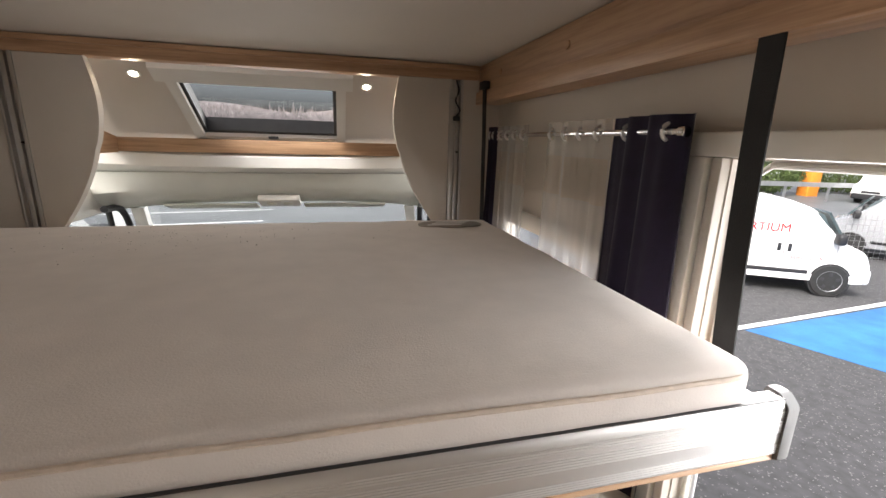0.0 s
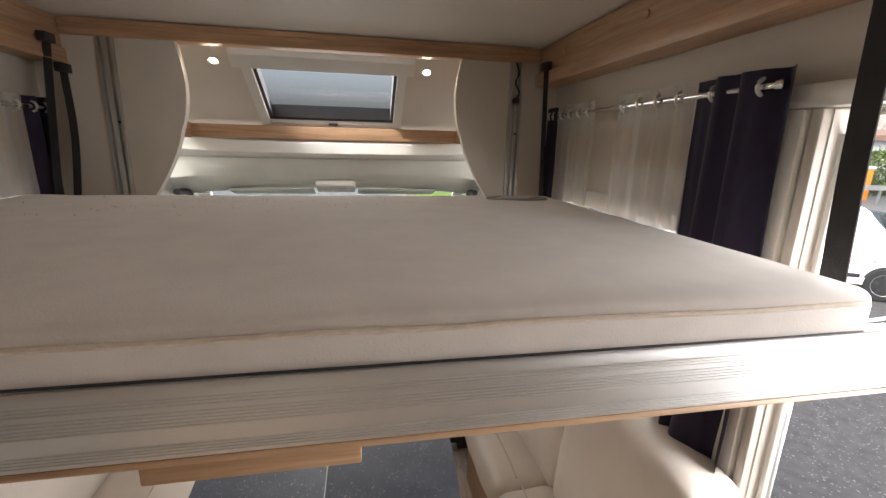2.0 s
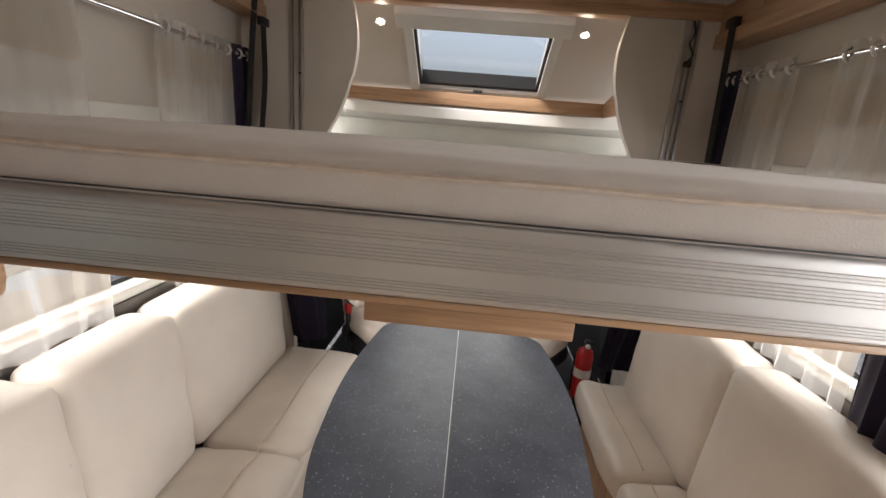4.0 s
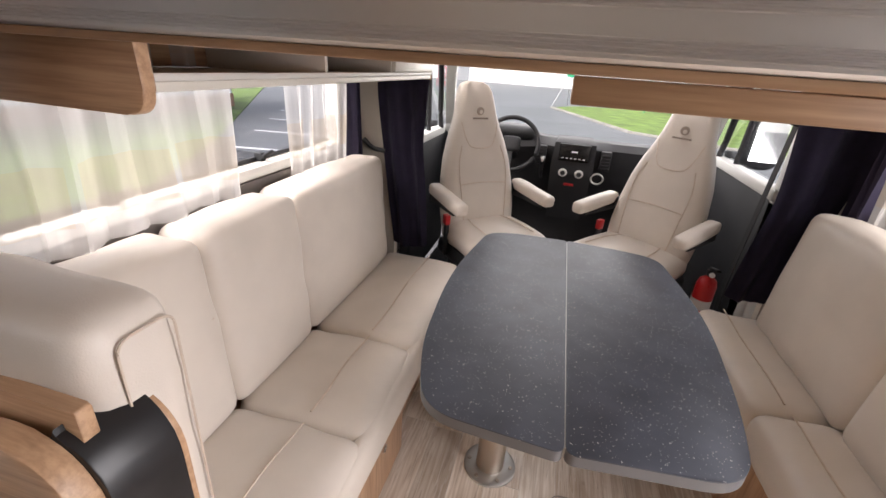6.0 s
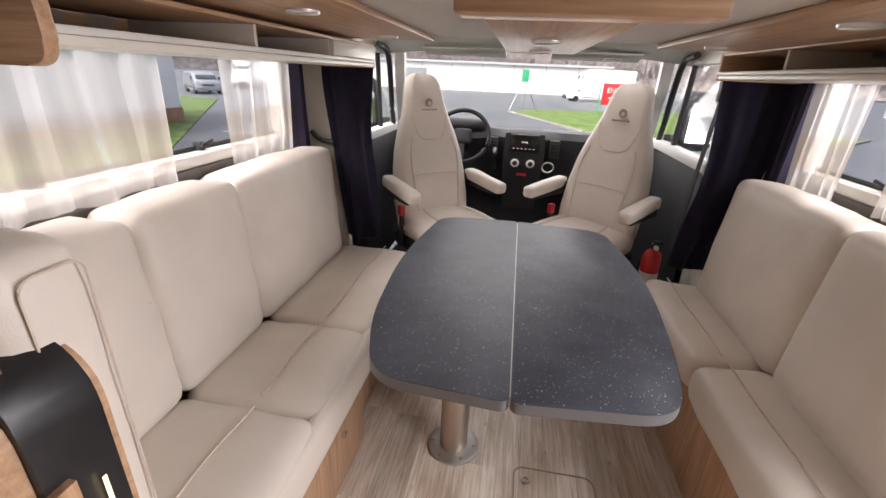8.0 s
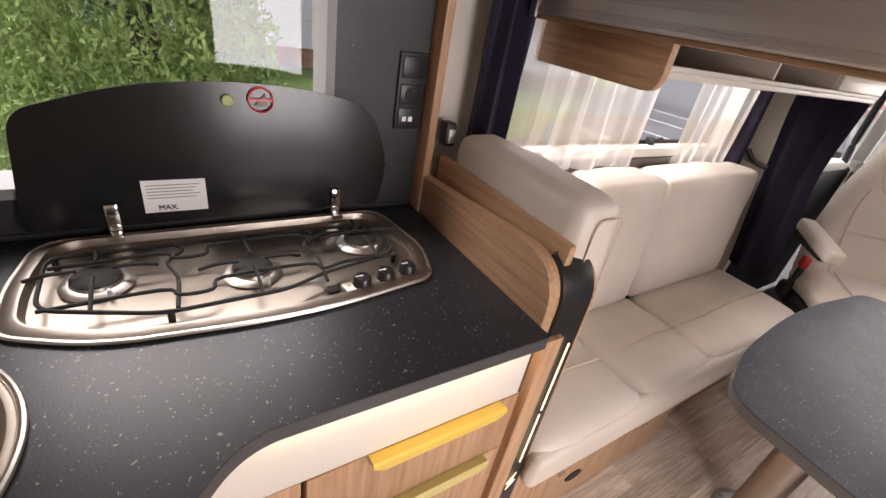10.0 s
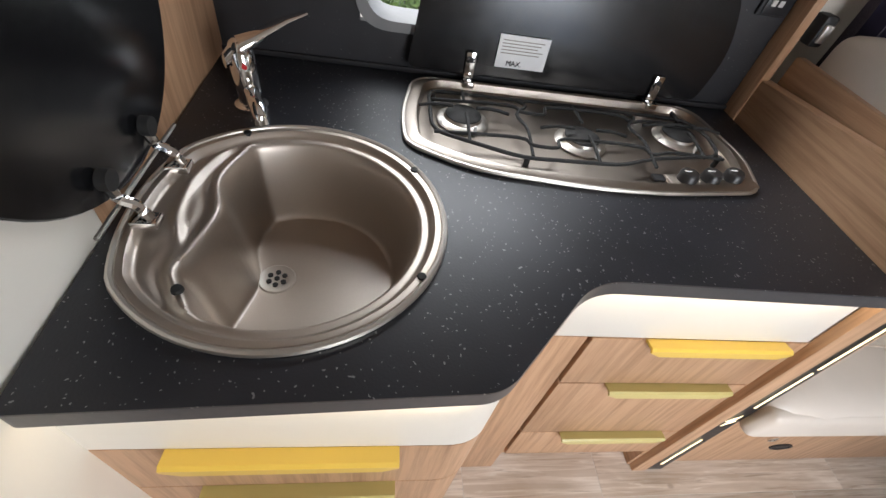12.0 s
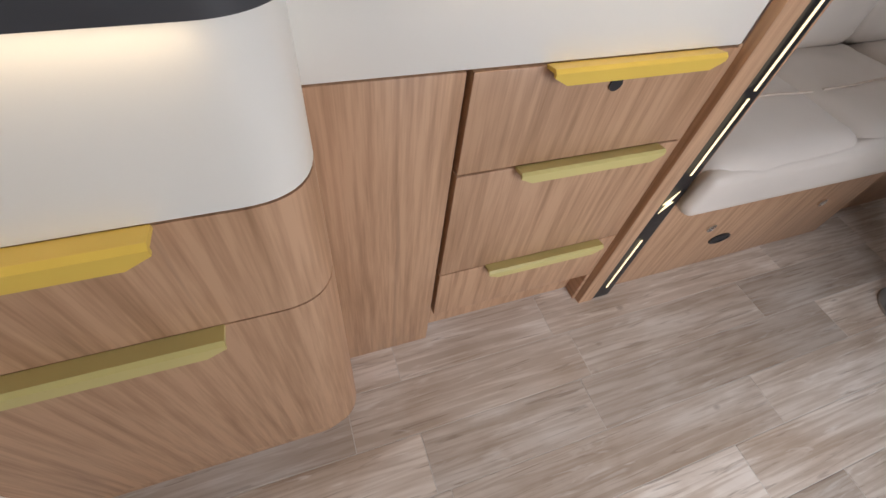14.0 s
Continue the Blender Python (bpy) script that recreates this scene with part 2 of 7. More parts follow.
def sheer(name):
    """Thin white voile with woven beige squares."""
    m = bpy.data.materials.new(name)
    m.use_nodes = True
    n, l = m.node_tree.nodes, m.node_tree.links
    tc = n.new("ShaderNodeTexCoord")
    sep = n.new("ShaderNodeSeparateXYZ")
    l.new(tc.outputs["UV"], sep.inputs[0])
    band = n.new("ShaderNodeMath")
    band.operation = "PINGPONG"
    band.inputs[1].default_value = 0.16
    l.new(sep.outputs[1], band.inputs[0])
    is_band = n.new("ShaderNodeMath")
    is_band.operation = "GREATER_THAN"
    is_band.inputs[1].default_value = 0.10
    l.new(band.outputs[0], is_band.inputs[0])
    col = n.new("ShaderNodeMath")
    col.operation = "PINGPONG"
    col.inputs[1].default_value = 0.17
    l.new(sep.outputs[0], col.inputs[0])
    is_col = n.new("ShaderNodeMath")
    is_col.operation = "GREATER_THAN"
    is_col.inputs[1].default_value = 0.025
    l.new(col.outputs[0], is_col.inputs[0])
    both = n.new("ShaderNodeMath")
    both.operation = "MULTIPLY"
    l.new(is_band.outputs[0], both.inputs[0])
    l.new(is_col.outputs[0], both.inputs[1])
    mixc = n.new("ShaderNodeMixRGB")
    l.new(both.outputs[0], mixc.inputs[0])
    mixc.inputs[1].default_value, mixc.inputs[2].default_value = (0.88, 0.87, 0.85, 1), (0.60, 0.545, 0.475, 1)
    weave = n.new("ShaderNodeTexNoise")
    weave.inputs["Scale"].default_value = 400
    l.new(tc.outputs["Object"], weave.inputs["Vector"])
    df, tl, tr = n.new("ShaderNodeBsdfDiffuse"), n.new("ShaderNodeBsdfTranslucent"), n.new("ShaderNodeBsdfTransparent")
    l.new(mixc.outputs[0], df.inputs[0])
    l.new(mixc.outputs[0], tl.inputs[0])
    m1, m2 = n.new("ShaderNodeMixShader"), n.new("ShaderNodeMixShader")
    m1.inputs[0].default_value = 0.42
    l.new(df.outputs[0], m1.inputs[1])
    l.new(tl.outputs[0], m1.inputs[2])
    thick = n.new("ShaderNodeMath")
    thick.operation = "MULTIPLY_ADD"
    thick.inputs[1].default_value, thick.inputs[2].default_value = 0.22, 0.40
    l.new(both.outputs[0], thick.inputs[0])
    l.new(thick.outputs[0], m2.inputs[0])
    l.new(tr.outputs[0], m2.inputs[1])
    l.new(m1.outputs[0], m2.inputs[2])
    l.new(m2.outputs[0], n["Material Output"].inputs[0])
    return m


CREAM = material("cream_wall_covering", (0.62, 0.57, 0.505), 0.6, 0, 0.05, 3, 0.15, 350)
CEIL = material("pale_ceiling_covering", (0.66, 0.615, 0.56), 0.7, 0, 0.04, 2, 0.15, 350)
WHITE_PLASTIC = material("white_plastic", (0.74, 0.73, 0.69), 0.4, 0, 0.04, 4, 0.05, 300)
GREY_PLASTIC = material("pale_grey_headliner", (0.62, 0.63, 0.58), 0.65, 0, 0.06, 4, 0.1, 300)
FASCIA = material("satin_white_lacquer", (0.80, 0.77, 0.70), 0.35, 0, 0.03, 3)
LEATHER = material("cream_leather", (0.68, 0.615, 0.545), 0.42, 0, 0.06, 5, 0.22, 420, sheen=0.1)
PIPING = material("cream_piping", (0.62, 0.52, 0.43), 0.7, 0, 0.1, 60, 0.4, 600)
MATTRESS = material("knitted_mattress_cover", (0.67, 0.61, 0.565), 0.85, 0, 0.05, 14, 0.30, 330, sheen=0.3)
ALU = material("brushed_aluminium", (0.74, 0.73, 0.725), 0.44, 1.0, 0.03, 4)
ALU_DULL = material("dull_aluminium", (0.55, 0.54, 0.52), 0.45, 1.0, 0.08, 8)
STEEL = material("brushed_steel", (0.50, 0.445, 0.39), 0.44, 1.0, 0.05, 5, 0.0, 240)
STEEL_POLISH = material("polished_steel_rim", (0.60, 0.565, 0.52), 0.38, 1.0, 0.04, 6)
HOB_STEEL = material("smoky_hob_steel", (0.38, 0.335, 0.29), 0.36, 1.0, 0.06, 5)
CHROME = material("chrome", (0.82, 0.82, 0.82), 0.06, 1.0, 0.02, 4)
BLACK_IRON = material("black_enamelled_iron", (0.018, 0.017, 0.017), 0.35, 0, 0.2, 30)
MATT_IRON = material("matt_black_iron", (0.010, 0.010, 0.010), 0.75, 0, 0.2, 30, 0.2, 300)
BLACK_GLASS = material("black_glass", (0.008, 0.008, 0.009), 0.20, 0, 0.2, 3)
BLACK_SATIN = material("satin_black_panel", (0.014, 0.014, 0.016), 0.38, 0, 0.2, 8)
BLACK_PLASTIC = material("black_plastic", (0.018, 0.018, 0.02), 0.5, 0, 0.2, 20, 0.2, 400)
DASH = material("dark_grey_dashboard", (0.022, 0.022, 0.024), 0.6, 0, 0.15, 8, 0.3, 500)
RUBBER = material("black_rubber", (0.015, 0.015, 0.015), 0.7, 0, 0.2, 20)
NAVY = material("dark_aubergine_curtain", (0.015, 0.010, 0.032), 0.85, 0, 0.2, 25, 0.5, 700, sheen=0.1)
WEB = material("black_webbing", (0.012, 0.012, 0.013), 0.75, 0, 0.2, 30, 0.6, 500)
SHEER = sheer("white_voile_with_squares")
YELLOW = material("mustard_yellow_lacquer", (0.80, 0.56, 0.10), 0.32, 0, 0.05, 5)
OLIVE = material("brass_yellow_lacquer", (0.60, 0.52, 0.20), 0.34, 0, 0.06, 5)
WORKTOP = speckled("black_flecked_worktop", (0.014, 0.015, 0.020), (0.21, 0.21, 0.21), 0.40, 190, 0.30)
SPLASH = speckled("black_flecked_wall_panel", (0.022, 0.022, 0.025), (0.10, 0.10, 0.10), 0.45, 120, 0.25)
TABLETOP = speckled("slate_flecked_laminate", (0.052, 0.060, 0.080), (0.46, 0.46, 0.46), 0.50, 205, 0.28)
TABLE_EDGE = material("grey_table_edging", (0.14, 0.14, 0.145), 0.4, 0, 0.06, 8)
WORK_EDGE = material("dark_grey_worktop_edging", (0.06, 0.06, 0.065), 0.35, 0, 0.08, 8)
OAK = wood("warm_oak_upright", (0.30, 0.165, 0.085), (0.54, 0.335, 0.20), "z", 0.42, 0.05)
OAK_X = wood("warm_oak_crosswise", (0.31, 0.175, 0.095), (0.53, 0.335, 0.20), "x", 0.42, 0.04)
OAK_Y = wood("warm_oak_lengthwise", (0.31, 0.175, 0.095), (0.53, 0.335, 0.20), "y", 0.42, 0.04)
PLANK = plank_wood("limed_oak_floor_plank")
JOINT = material("pale_floor_joint", (0.66, 0.61, 0.55), 0.7, 0, 0.1, 10)
MAT_DARK = material("black_cab_carpet", (0.014, 0.014, 0.014), 0.95, 0, 0.3, 60, 0.8, 600)
# dark grey that carries the shade below the windows in its colour
SHADED_GREY = material("shaded_grey_ledge", (0.17, 0.155, 0.145), 0.9, 0, 0.1, 30, 0.5, 500)
GLASS = glass("clear_glass", (0.97, 0.985, 0.98))
ACRYL = glass("tinted_acrylic", (0.86, 0.88, 0.90))
SPOT_GLOW = glowing("spot_lens_glow", (1.0, 0.86, 0.66), 9)
LED_GLOW = glowing("warm_led_glow", (1.0, 0.78, 0.42), 0.5)
LENS_OFF = material("frosted_lamp_lens", (0.72, 0.70, 0.62), 0.3)
RED = material("red_paint", (0.55, 0.02, 0.025), 0.3, 0, 0.08, 8)
WHITE = material("white_print", (0.8, 0.8, 0.8), 0.5)
EMBROIDERY = material("taupe_embroidery", (0.36, 0.30, 0.25), 0.8)
CAP_GREY = material("grey_moulded_cap", (0.12, 0.12, 0.12), 0.45)
GREY_INK = material("grey_print", (0.28, 0.25, 0.22), 0.6)
ASPHALT = speckled("worn_asphalt", (0.055, 0.055, 0.058), (0.16, 0.16, 0.16), 0.8, 45, 0.45)
PALE_ASPHALT = material("wet_pale_asphalt", (0.11, 0.115, 0.12), 0.5, 0, 0.2, 0.4, 0.6, 40)
GRASS = material("lawn_grass", (0.10, 0.16, 0.03), 0.9, 0, 0.45, 1.2, 1.0, 60)
LEAF = material("conifer_leaf", (0.26, 0.38, 0.11), 0.7, 0, 0.4, 5, 0, 30, 0.2)
HEDGE = material("clipped_hedge_leaf", (0.085, 0.125, 0.035), 0.75, 0, 0.45, 6)
BARK = material("grey_brown_bark", (0.10, 0.075, 0.055), 0.9, 0, 0.3, 12, 0.8, 40)
WOODS = material("bare_winter_twigs", (0.28, 0.245, 0.235), 0.95, 0, 0.4, 0.5)
CAR_WHITE = material("white_car_paint", (0.78, 0.78, 0.78), 0.2, 0, 0.02, 2)
CAR_GREY = material("silver_car_paint", (0.38, 0.39, 0.41), 0.25, 0.4, 0.05, 2)
CAR_GLASS = material("dark_car_glass", (0.05, 0.07, 0.075), 0.06)
BLUE = material("blue_road_paint", (0.03, 0.15, 0.36), 0.7, 0, 0.25, 1.8, 0.6, 60)
LINE = material("white_road_paint", (0.62, 0.62, 0.62), 0.8, 0, 0.25, 4)
CLAD = material("white_cladding", (0.74, 0.74, 0.74), 0.5, 0, 0.04, 1)
SIGN_BLUE = material("blue_sign", (0.02, 0.2, 0.6), 0.4)
SIGN_GREEN = material("green_sign", (0.02, 0.35, 0.16), 0.5)
GALV = material("galvanised_steel", (0.4, 0.41, 0.42), 0.45, 0.8, 0.1, 5)
ORANGE = material("orange_hut_paint", (0.75, 0.25, 0.03), 0.5)


# ---- mesh helpers ----
def root_of(ob):
    while ob.parent:
        ob = ob.parent
    return ob


def finish(bm, name, mat, smooth=True):
    me = bpy.data.meshes.new(name)
    bmesh.ops.recalc_face_normals(bm, faces=bm.faces)
    bm.to_mesh(me)
    bm.free()
    me.materials.append(mat)
    if smooth:
        me.shade_smooth()
        me.set_sharp_from_angle(angle=radians(38))
    return me


def thing(name, base, label, category, group="", kind=""):
    ob = new(name)
    ob.location = base
    return tagged(ob, label, category, group, kind)


def part(name, bm, mat, parent, label=""):
    """One mesh, built in world places, under a thing or a part."""
    base = Vector(root_of(parent).location)
    bmesh.ops.translate(bm, vec=-base, verts=bm.verts)
    ob = new(name, finish(bm, name, mat))
    ob.parent = parent
    return tagged(ob, label)


def solo(name, bm, mat, label, category, group="", kind=""):
    return tagged(new(name, finish(bm, name, mat)), label, category, group, kind)


def box(x0, x1, y0, y1, z0, z1, bev=0.0, seg=2):
    bm = bmesh.new()
    bmesh.ops.create_cube(bm, size=1)
    bmesh.ops.scale(bm, vec=(x1 - x0, y1 - y0, z1 - z0), verts=bm.verts)
    bmesh.ops.translate(bm, vec=((x0 + x1) / 2, (y0 + y1) / 2, (z0 + z1) / 2), verts=bm.verts)
    if bev:
        bmesh.ops.bevel(bm, geom=bm.edges[:], offset=bev, segments=seg, profile=0.5, affect="EDGES")
    return bm


def join(*bms):
    out = bmesh.new()
    for b in bms:
        me = bpy.data.meshes.new("tmp")
        b.to_mesh(me)
        b.free()
        out.from_mesh(me)
        bpy.data.meshes.remove(me)
    return out


def turned(bm, m, pivot=(0, 0, 0)):
    p = Matrix.Translation(pivot)
    bmesh.ops.transform(bm, matrix=p @ m @ p.inverted(), verts=bm.verts)
    return bm


def rot(axis, deg):
    return Matrix.Rotation(radians(deg), 4, axis)


def prism(pts, lo, hi, axis="z", bev=0.0):
    """A flat outline pushed along an axis. Outline coordinates: the other two axes in order."""
    def place(a, b, c):
        return {"z": (a, b, c), "y": (a, c, b), "x": (c, a, b)}[axis]
    bm = bmesh.new()
    bot = [bm.verts.new(place(a, b, lo)) for a, b in pts]
    topv = [bm.verts.new(place(a, b, hi)) for a, b in pts]
    bm.faces.new(bot)
    bm.faces.new(topv[::-1])
    k = len(pts)
    for i in range(k):
        bm.faces.new((bot[i], bot[(i + 1) % k], topv[(i + 1) % k], topv[i]))
    if bev:
        caps = [e for e in bm.edges if abs(e.verts[0].co["xyz".index(axis)] - e.verts[1].co["xyz".index(axis)]) < 1e-6]
        bmesh.ops.bevel(bm, geom=caps, offset=bev, segments=2, profile=0.5, affect="EDGES")
    return bm


def rounded(pts, radii, n=6):
    """Rounds the corners of a closed outline; radii: one for all, or one each."""
    k, res = len(pts), []
    for i in range(k):
        r = radii if isinstance(radii, (int, float)) else radii[i]
        p, a, b = Vector(pts[i]), Vector(pts[i - 1]), Vector(pts[(i + 1) % k])
        if r <= 0:
            res.append(tuple(p))
            continue
        u, v = (a - p), (b - p)
        r1 = min(r, u.length * 0.49, v.length * 0.49)
        s, e = p + u.normalized() * r1, p + v.normalized() * r1
        for j in range(n + 1):
            t = j / n
            res.append(tuple((1 - t) ** 2 * s + 2 * t * (1 - t) * p + t * t * e))
    return res


def lathe(profile, at, n=32, axis="z"):
    bm = bmesh.new()
    rings = []
    for r, h in profile:
        ring = []
        for i in range(n):
            a = 2 * math.pi * i / n
            v = {"z": (r * math.cos(a), r * math.sin(a), h), "x": (h, r * math.cos(a), r * math.sin(a)), "y": (r * math.cos(a), h, r * math.sin(a))}[axis]
            ring.append(bm.verts.new(Vector(v) + Vector(at)))
        rings.append(ring)
    for a, b in zip(rings, rings[1:]):
        for i in range(n):
            bm.faces.new((a[i], a[(i + 1) % n], b[(i + 1) % n], b[i]))
    for ring in (rings[0], rings[-1]):
        if (ring[0].co - ring[n // 2].co).length > 1e-5:
            bm.faces.new(ring)
    bmesh.ops.remove_doubles(bm, verts=bm.verts, dist=1e-6)
    return bm


def tube(path, r, n=8, flat=None, closed=False):
    """A bar along a path of points; flat: (half width, half thickness) for straps."""
    bm = bmesh.new()
    P = [Vector(p) for p in path]
    rings = []
    for i, p in enumerate(P):
        d = (P[(i + 1) % len(P)] - P[i - 1]) if closed else (P[min(i + 1, len(P) - 1)] - P[max(i - 1, 0)])
        d.normalize()
        ref = Vector((0, 0, 1)) if abs(d.z) < 0.9 else Vector((1, 0, 0))
        s = d.cross(ref).normalized()
        u = s.cross(d)
        if flat:
            ring = [p + s * a + u * b for a, b in ((flat[0], flat[1]), (-flat[0], flat[1]), (-flat[0], -flat[1]), (flat[0], -flat[1]))]
        else:
            ring = [p + (s * math.cos(2 * math.pi * j / n) + u * math.sin(2 * math.pi * j / n)) * r for j in range(n)]
        rings.append([bm.verts.new(v) for v in ring])
    k = len(rings[0])
    pairs = list(zip(rings, rings[1:])) + ([(rings[-1], rings[0])] if closed else [])
    for a, b in pairs:
        for j in range(k):
            bm.faces.new((a[j], a[(j + 1) % k], b[(j + 1) % k], b[j]))
    if not closed:
        bm.faces.new(rings[0])
        bm.faces.new(rings[-1])
    return bm


def smooth_path(pts, n=6):
    """Catmull-Rom through the points."""
    P = [Vector(p) for p in pts]
    P = [2 * P[0] - P[1]] + P + [2 * P[-1] - P[-2]]
    res = []
    for i in range(1, len(P) - 2):
        for j in range(n):
            t = j / n
            a, b, c, d = P[i - 1], P[i], P[i + 1], P[i + 2]
            res.append(0.5 * ((2 * b) + (c - a) * t + (2 * a - 5 * b + 4 * c - d) * t * t + (3 * b - a - 3 * c + d) * t ** 3))
    return res + [P[-2]]


def cushion(x0, x1, y0, y1, z0, z1, r=0.04, puff=0.012, wrinkle=0.004, seed=0, cells=14):
    """A soft upholstered block: round edges, domed faces, slight creases."""
    def cuts(lo, hi):
        rr = min(r, (hi - lo) * 0.49)
        inner = np.linspace(lo + rr, hi - rr, cells)
        return [lo, lo + rr * 0.12, lo + rr * 0.4] + list(inner) + [hi - rr * 0.4, hi - rr * 0.12, hi]
    cx, cy, cz = cuts(x0, x1), cuts(y0, y1), cuts(z0, z1)
    lo, hi = Vector((x0, y0, z0)), Vector((x1, y1, z1))
    rr = Vector([min(r, (hi[i] - lo[i]) * 0.49) for i in range(3)])
    mid, half = (lo + hi) / 2, (hi - lo) / 2
    bm = bmesh.new()

    def soft(p):
        c = Vector([min(max(p[i], lo[i] + rr[i]), hi[i] - rr[i]) for i in range(3)])
        d = p - c
        if d.length > 1e-9:
            m = max(abs(d[i]) / rr[i] for i in range(3))
            e = Vector([d[i] / rr[i] for i in range(3)])
            e = e.normalized() * m
            p = c + Vector([e[i] * rr[i] for i in range(3)])
        q = Vector([(p[i] - mid[i]) / half[i] for i in range(3)])
        for i in range(3):
            j, k = (i + 1) % 3, (i + 2) % 3
            f = max(0, 1 - q[j] ** 2) * max(0, 1 - q[k] ** 2)
            if abs(q[i]) > 0.5:
                p[i] += (puff[i] if isinstance(puff, tuple) else puff) * f * (1 if q[i] > 0 else -1)
        w = noise.noise(p * 9 + Vector((seed * 7.3, 0, 0))) * wrinkle
        return p + Vector((w, w, w * 1.2))

    for axis, (A, B) in enumerate(((cy, cz), (cx, cz), (cx, cy))):
        for side in (0, 1):
            fixed = (lo if side == 0 else hi)[axis]
            grid = []
            for a in A:
                row = []
                for b in B:
                    p = [0, 0, 0]
                    o = [i for i in range(3) if i != axis]
                    p[axis], p[o[0]], p[o[1]] = fixed, a, b
                    row.append(bm.verts.new(soft(Vector(p))))
                grid.append(row)
            for i in range(len(A) - 1):
                for j in range(len(B) - 1):
                    bm.faces.new((grid[i][j], grid[i + 1][j], grid[i + 1][j + 1], grid[i][j + 1]))
    bmesh.ops.remove_doubles(bm, verts=bm.verts, dist=2e-4)
    return bm


def loft(sections, caps=True):
    """Joins rings of points with one count each into a skin."""
    bm = bmesh.new()
    R = [[bm.verts.new(p) for p in s] for s in sections]
    k = len(R[0])
    for a, b in zip(R, R[1:]):
        for j in range(k):
            bm.faces.new((a[j], a[(j + 1) % k], b[(j + 1) % k], b[j]))
    if caps:
        bm.faces.new(R[0])
        bm.faces.new(R[-1])
    return bm


def curtain(name, x, y0, y1, z0, z1, folds, amp, mat, parent, flare=0.0, seed=0, wavy_hem=0.02, label=""):
    """Hanging cloth in the plane of a side wall; uv in metres of cloth."""
    bm = bmesh.new()
    uv = bm.loops.layers.uv.new("uv")
    nu, nv = max(24, folds * 12), 22
    rnd = random.Random(seed)
    ph = [rnd.uniform(0, 6.3) for _ in range(4)]
    grid = []
    for i in range(nu + 1):
        u = i / nu
        row = []
        for j in range(nv + 1):
            v = j / nv
            a = amp * (0.55 + 0.6 * v)
            yy = y0 + (y1 - y0) * u + flare * v * (u - 0.5) + 0.012 * math.sin(5 * v + ph[0] + 9 * u) * v
            xx = x + a * math.sin(2 * math.pi * folds * u + ph[1] + 0.5 * math.sin(3 * v + ph[2])) + 0.3 * a * math.sin(4.7 * math.pi * folds * u + ph[3])
            hem = wavy_hem * (0.5 + 0.5 * math.sin(2 * math.pi * folds * 0.5 * u + ph[2])) * v
            row.append(bm.verts.new((xx, yy, z1 + (z0 - z1) * v + hem)))
        grid.append(row)
    for i in range(nu):
        for j in range(nv):
            f = bm.faces.new((grid[i][j], grid[i + 1][j], grid[i + 1][j + 1], grid[i][j + 1]))
            for lp, (a, b) in zip(f.loops, ((i, j), (i + 1, j), (i + 1, j + 1), (i, j + 1))):
                lp[uv].uv = ((y1 - y0) * 1.5 * a / nu + seed * 0.07, z1 + (z0 - z1) * b / nv)
    return part(name, bm, mat, parent, label)


def letters(name, text, size, at, turn, mat, parent, label="", depth=0.001, align="CENTER"):
    cu = bpy.data.curves.new(name, "FONT")
    cu.body, cu.size, cu.extrude, cu.align_x = text, size, depth, align
    tmp = bpy.data.objects.new("tmp", cu)
    me = bpy.data.meshes.new_from_object(tmp)
    bpy.data.objects.remove(tmp)
    me.materials.clear()
    me.materials.append(mat)
    ob = new(name, me)
    ob.parent = parent
    ob.matrix_local = Matrix.Translation(-Vector(root_of(parent).location)) @ Matrix.Translation(at) @ turn
    return tagged(ob, label)


XL, XR, ZC, YB = -1.15, 0.93, 2.18, 2.11


# ---- the shell of the motorhome ----
def wall_with_holes(name, x0, x1, y0, y1, z0, z1, holes, mat, label):
    """A side wall built of blocks round its openings (y0, y1, z0, z1)."""
    ys = sorted({y0, y1, *[h[0] for h in holes], *[h[1] for h in holes]})
    bms = []
    for a, b in zip(ys, ys[1:]):
        cut = sorted((h[2], h[3]) for h in holes if h[0] <= a + 1e-6 and h[1] >= b - 1e-6)
        z = z0
        for c, d in cut:
            if c > z:
                bms.append(box(x0, x1, a, b, z, c))
            z = d
        if z < z1:
            bms.append(box(x0, x1, a, b, z, z1))
    bm = join(*bms)
    bmesh.ops.remove_doubles(bm, verts=bm.verts, dist=1e-5)
    return solo(name, bm, mat, label, "wall", kind="structure")


wall_with_holes("wall_left", XL - 0.05, XL, -1.6, 2.25, -0.05, 2.2, [(0.62, 1.97, 1.02, 1.61), (-0.495, 0.145, 1.003, 1.53)], CREAM, "cream covered side wall with two windows")
wall_with_holes("wall_right", XR, XR + 0.05, -1.6, 2.25, -0.05, 2.2, [(0.17, 0.866, -0.05, 1.835), (0.98, 1.98, 1.02, 1.59)], CREAM, "cream covered side wall with entrance door opening")
solo("ceiling", box(XL - 0.05, XR + 0.05, -1.6, YB + 0.02, ZC, ZC + 0.05), CEIL, "plain pale ceiling panel over the drop-down bed", "ceiling", kind="structure")
# unseen end wall, added to close the shell for bounced light and reflections
solo("wall_closing_rear", box(XL - 0.05, XR + 0.05, -1.66, -1.6, -0.05, 2.2), CREAM, "plain cream wall, unseen, added to close the rear", "wall", kind="structure")
solo("underfloor", box(XL - 0.05, XR + 0.05, -1.66, 2.3, -0.12, -0.0011), JOINT, "pale joint bed under the floor planks", "floor", kind="structure")

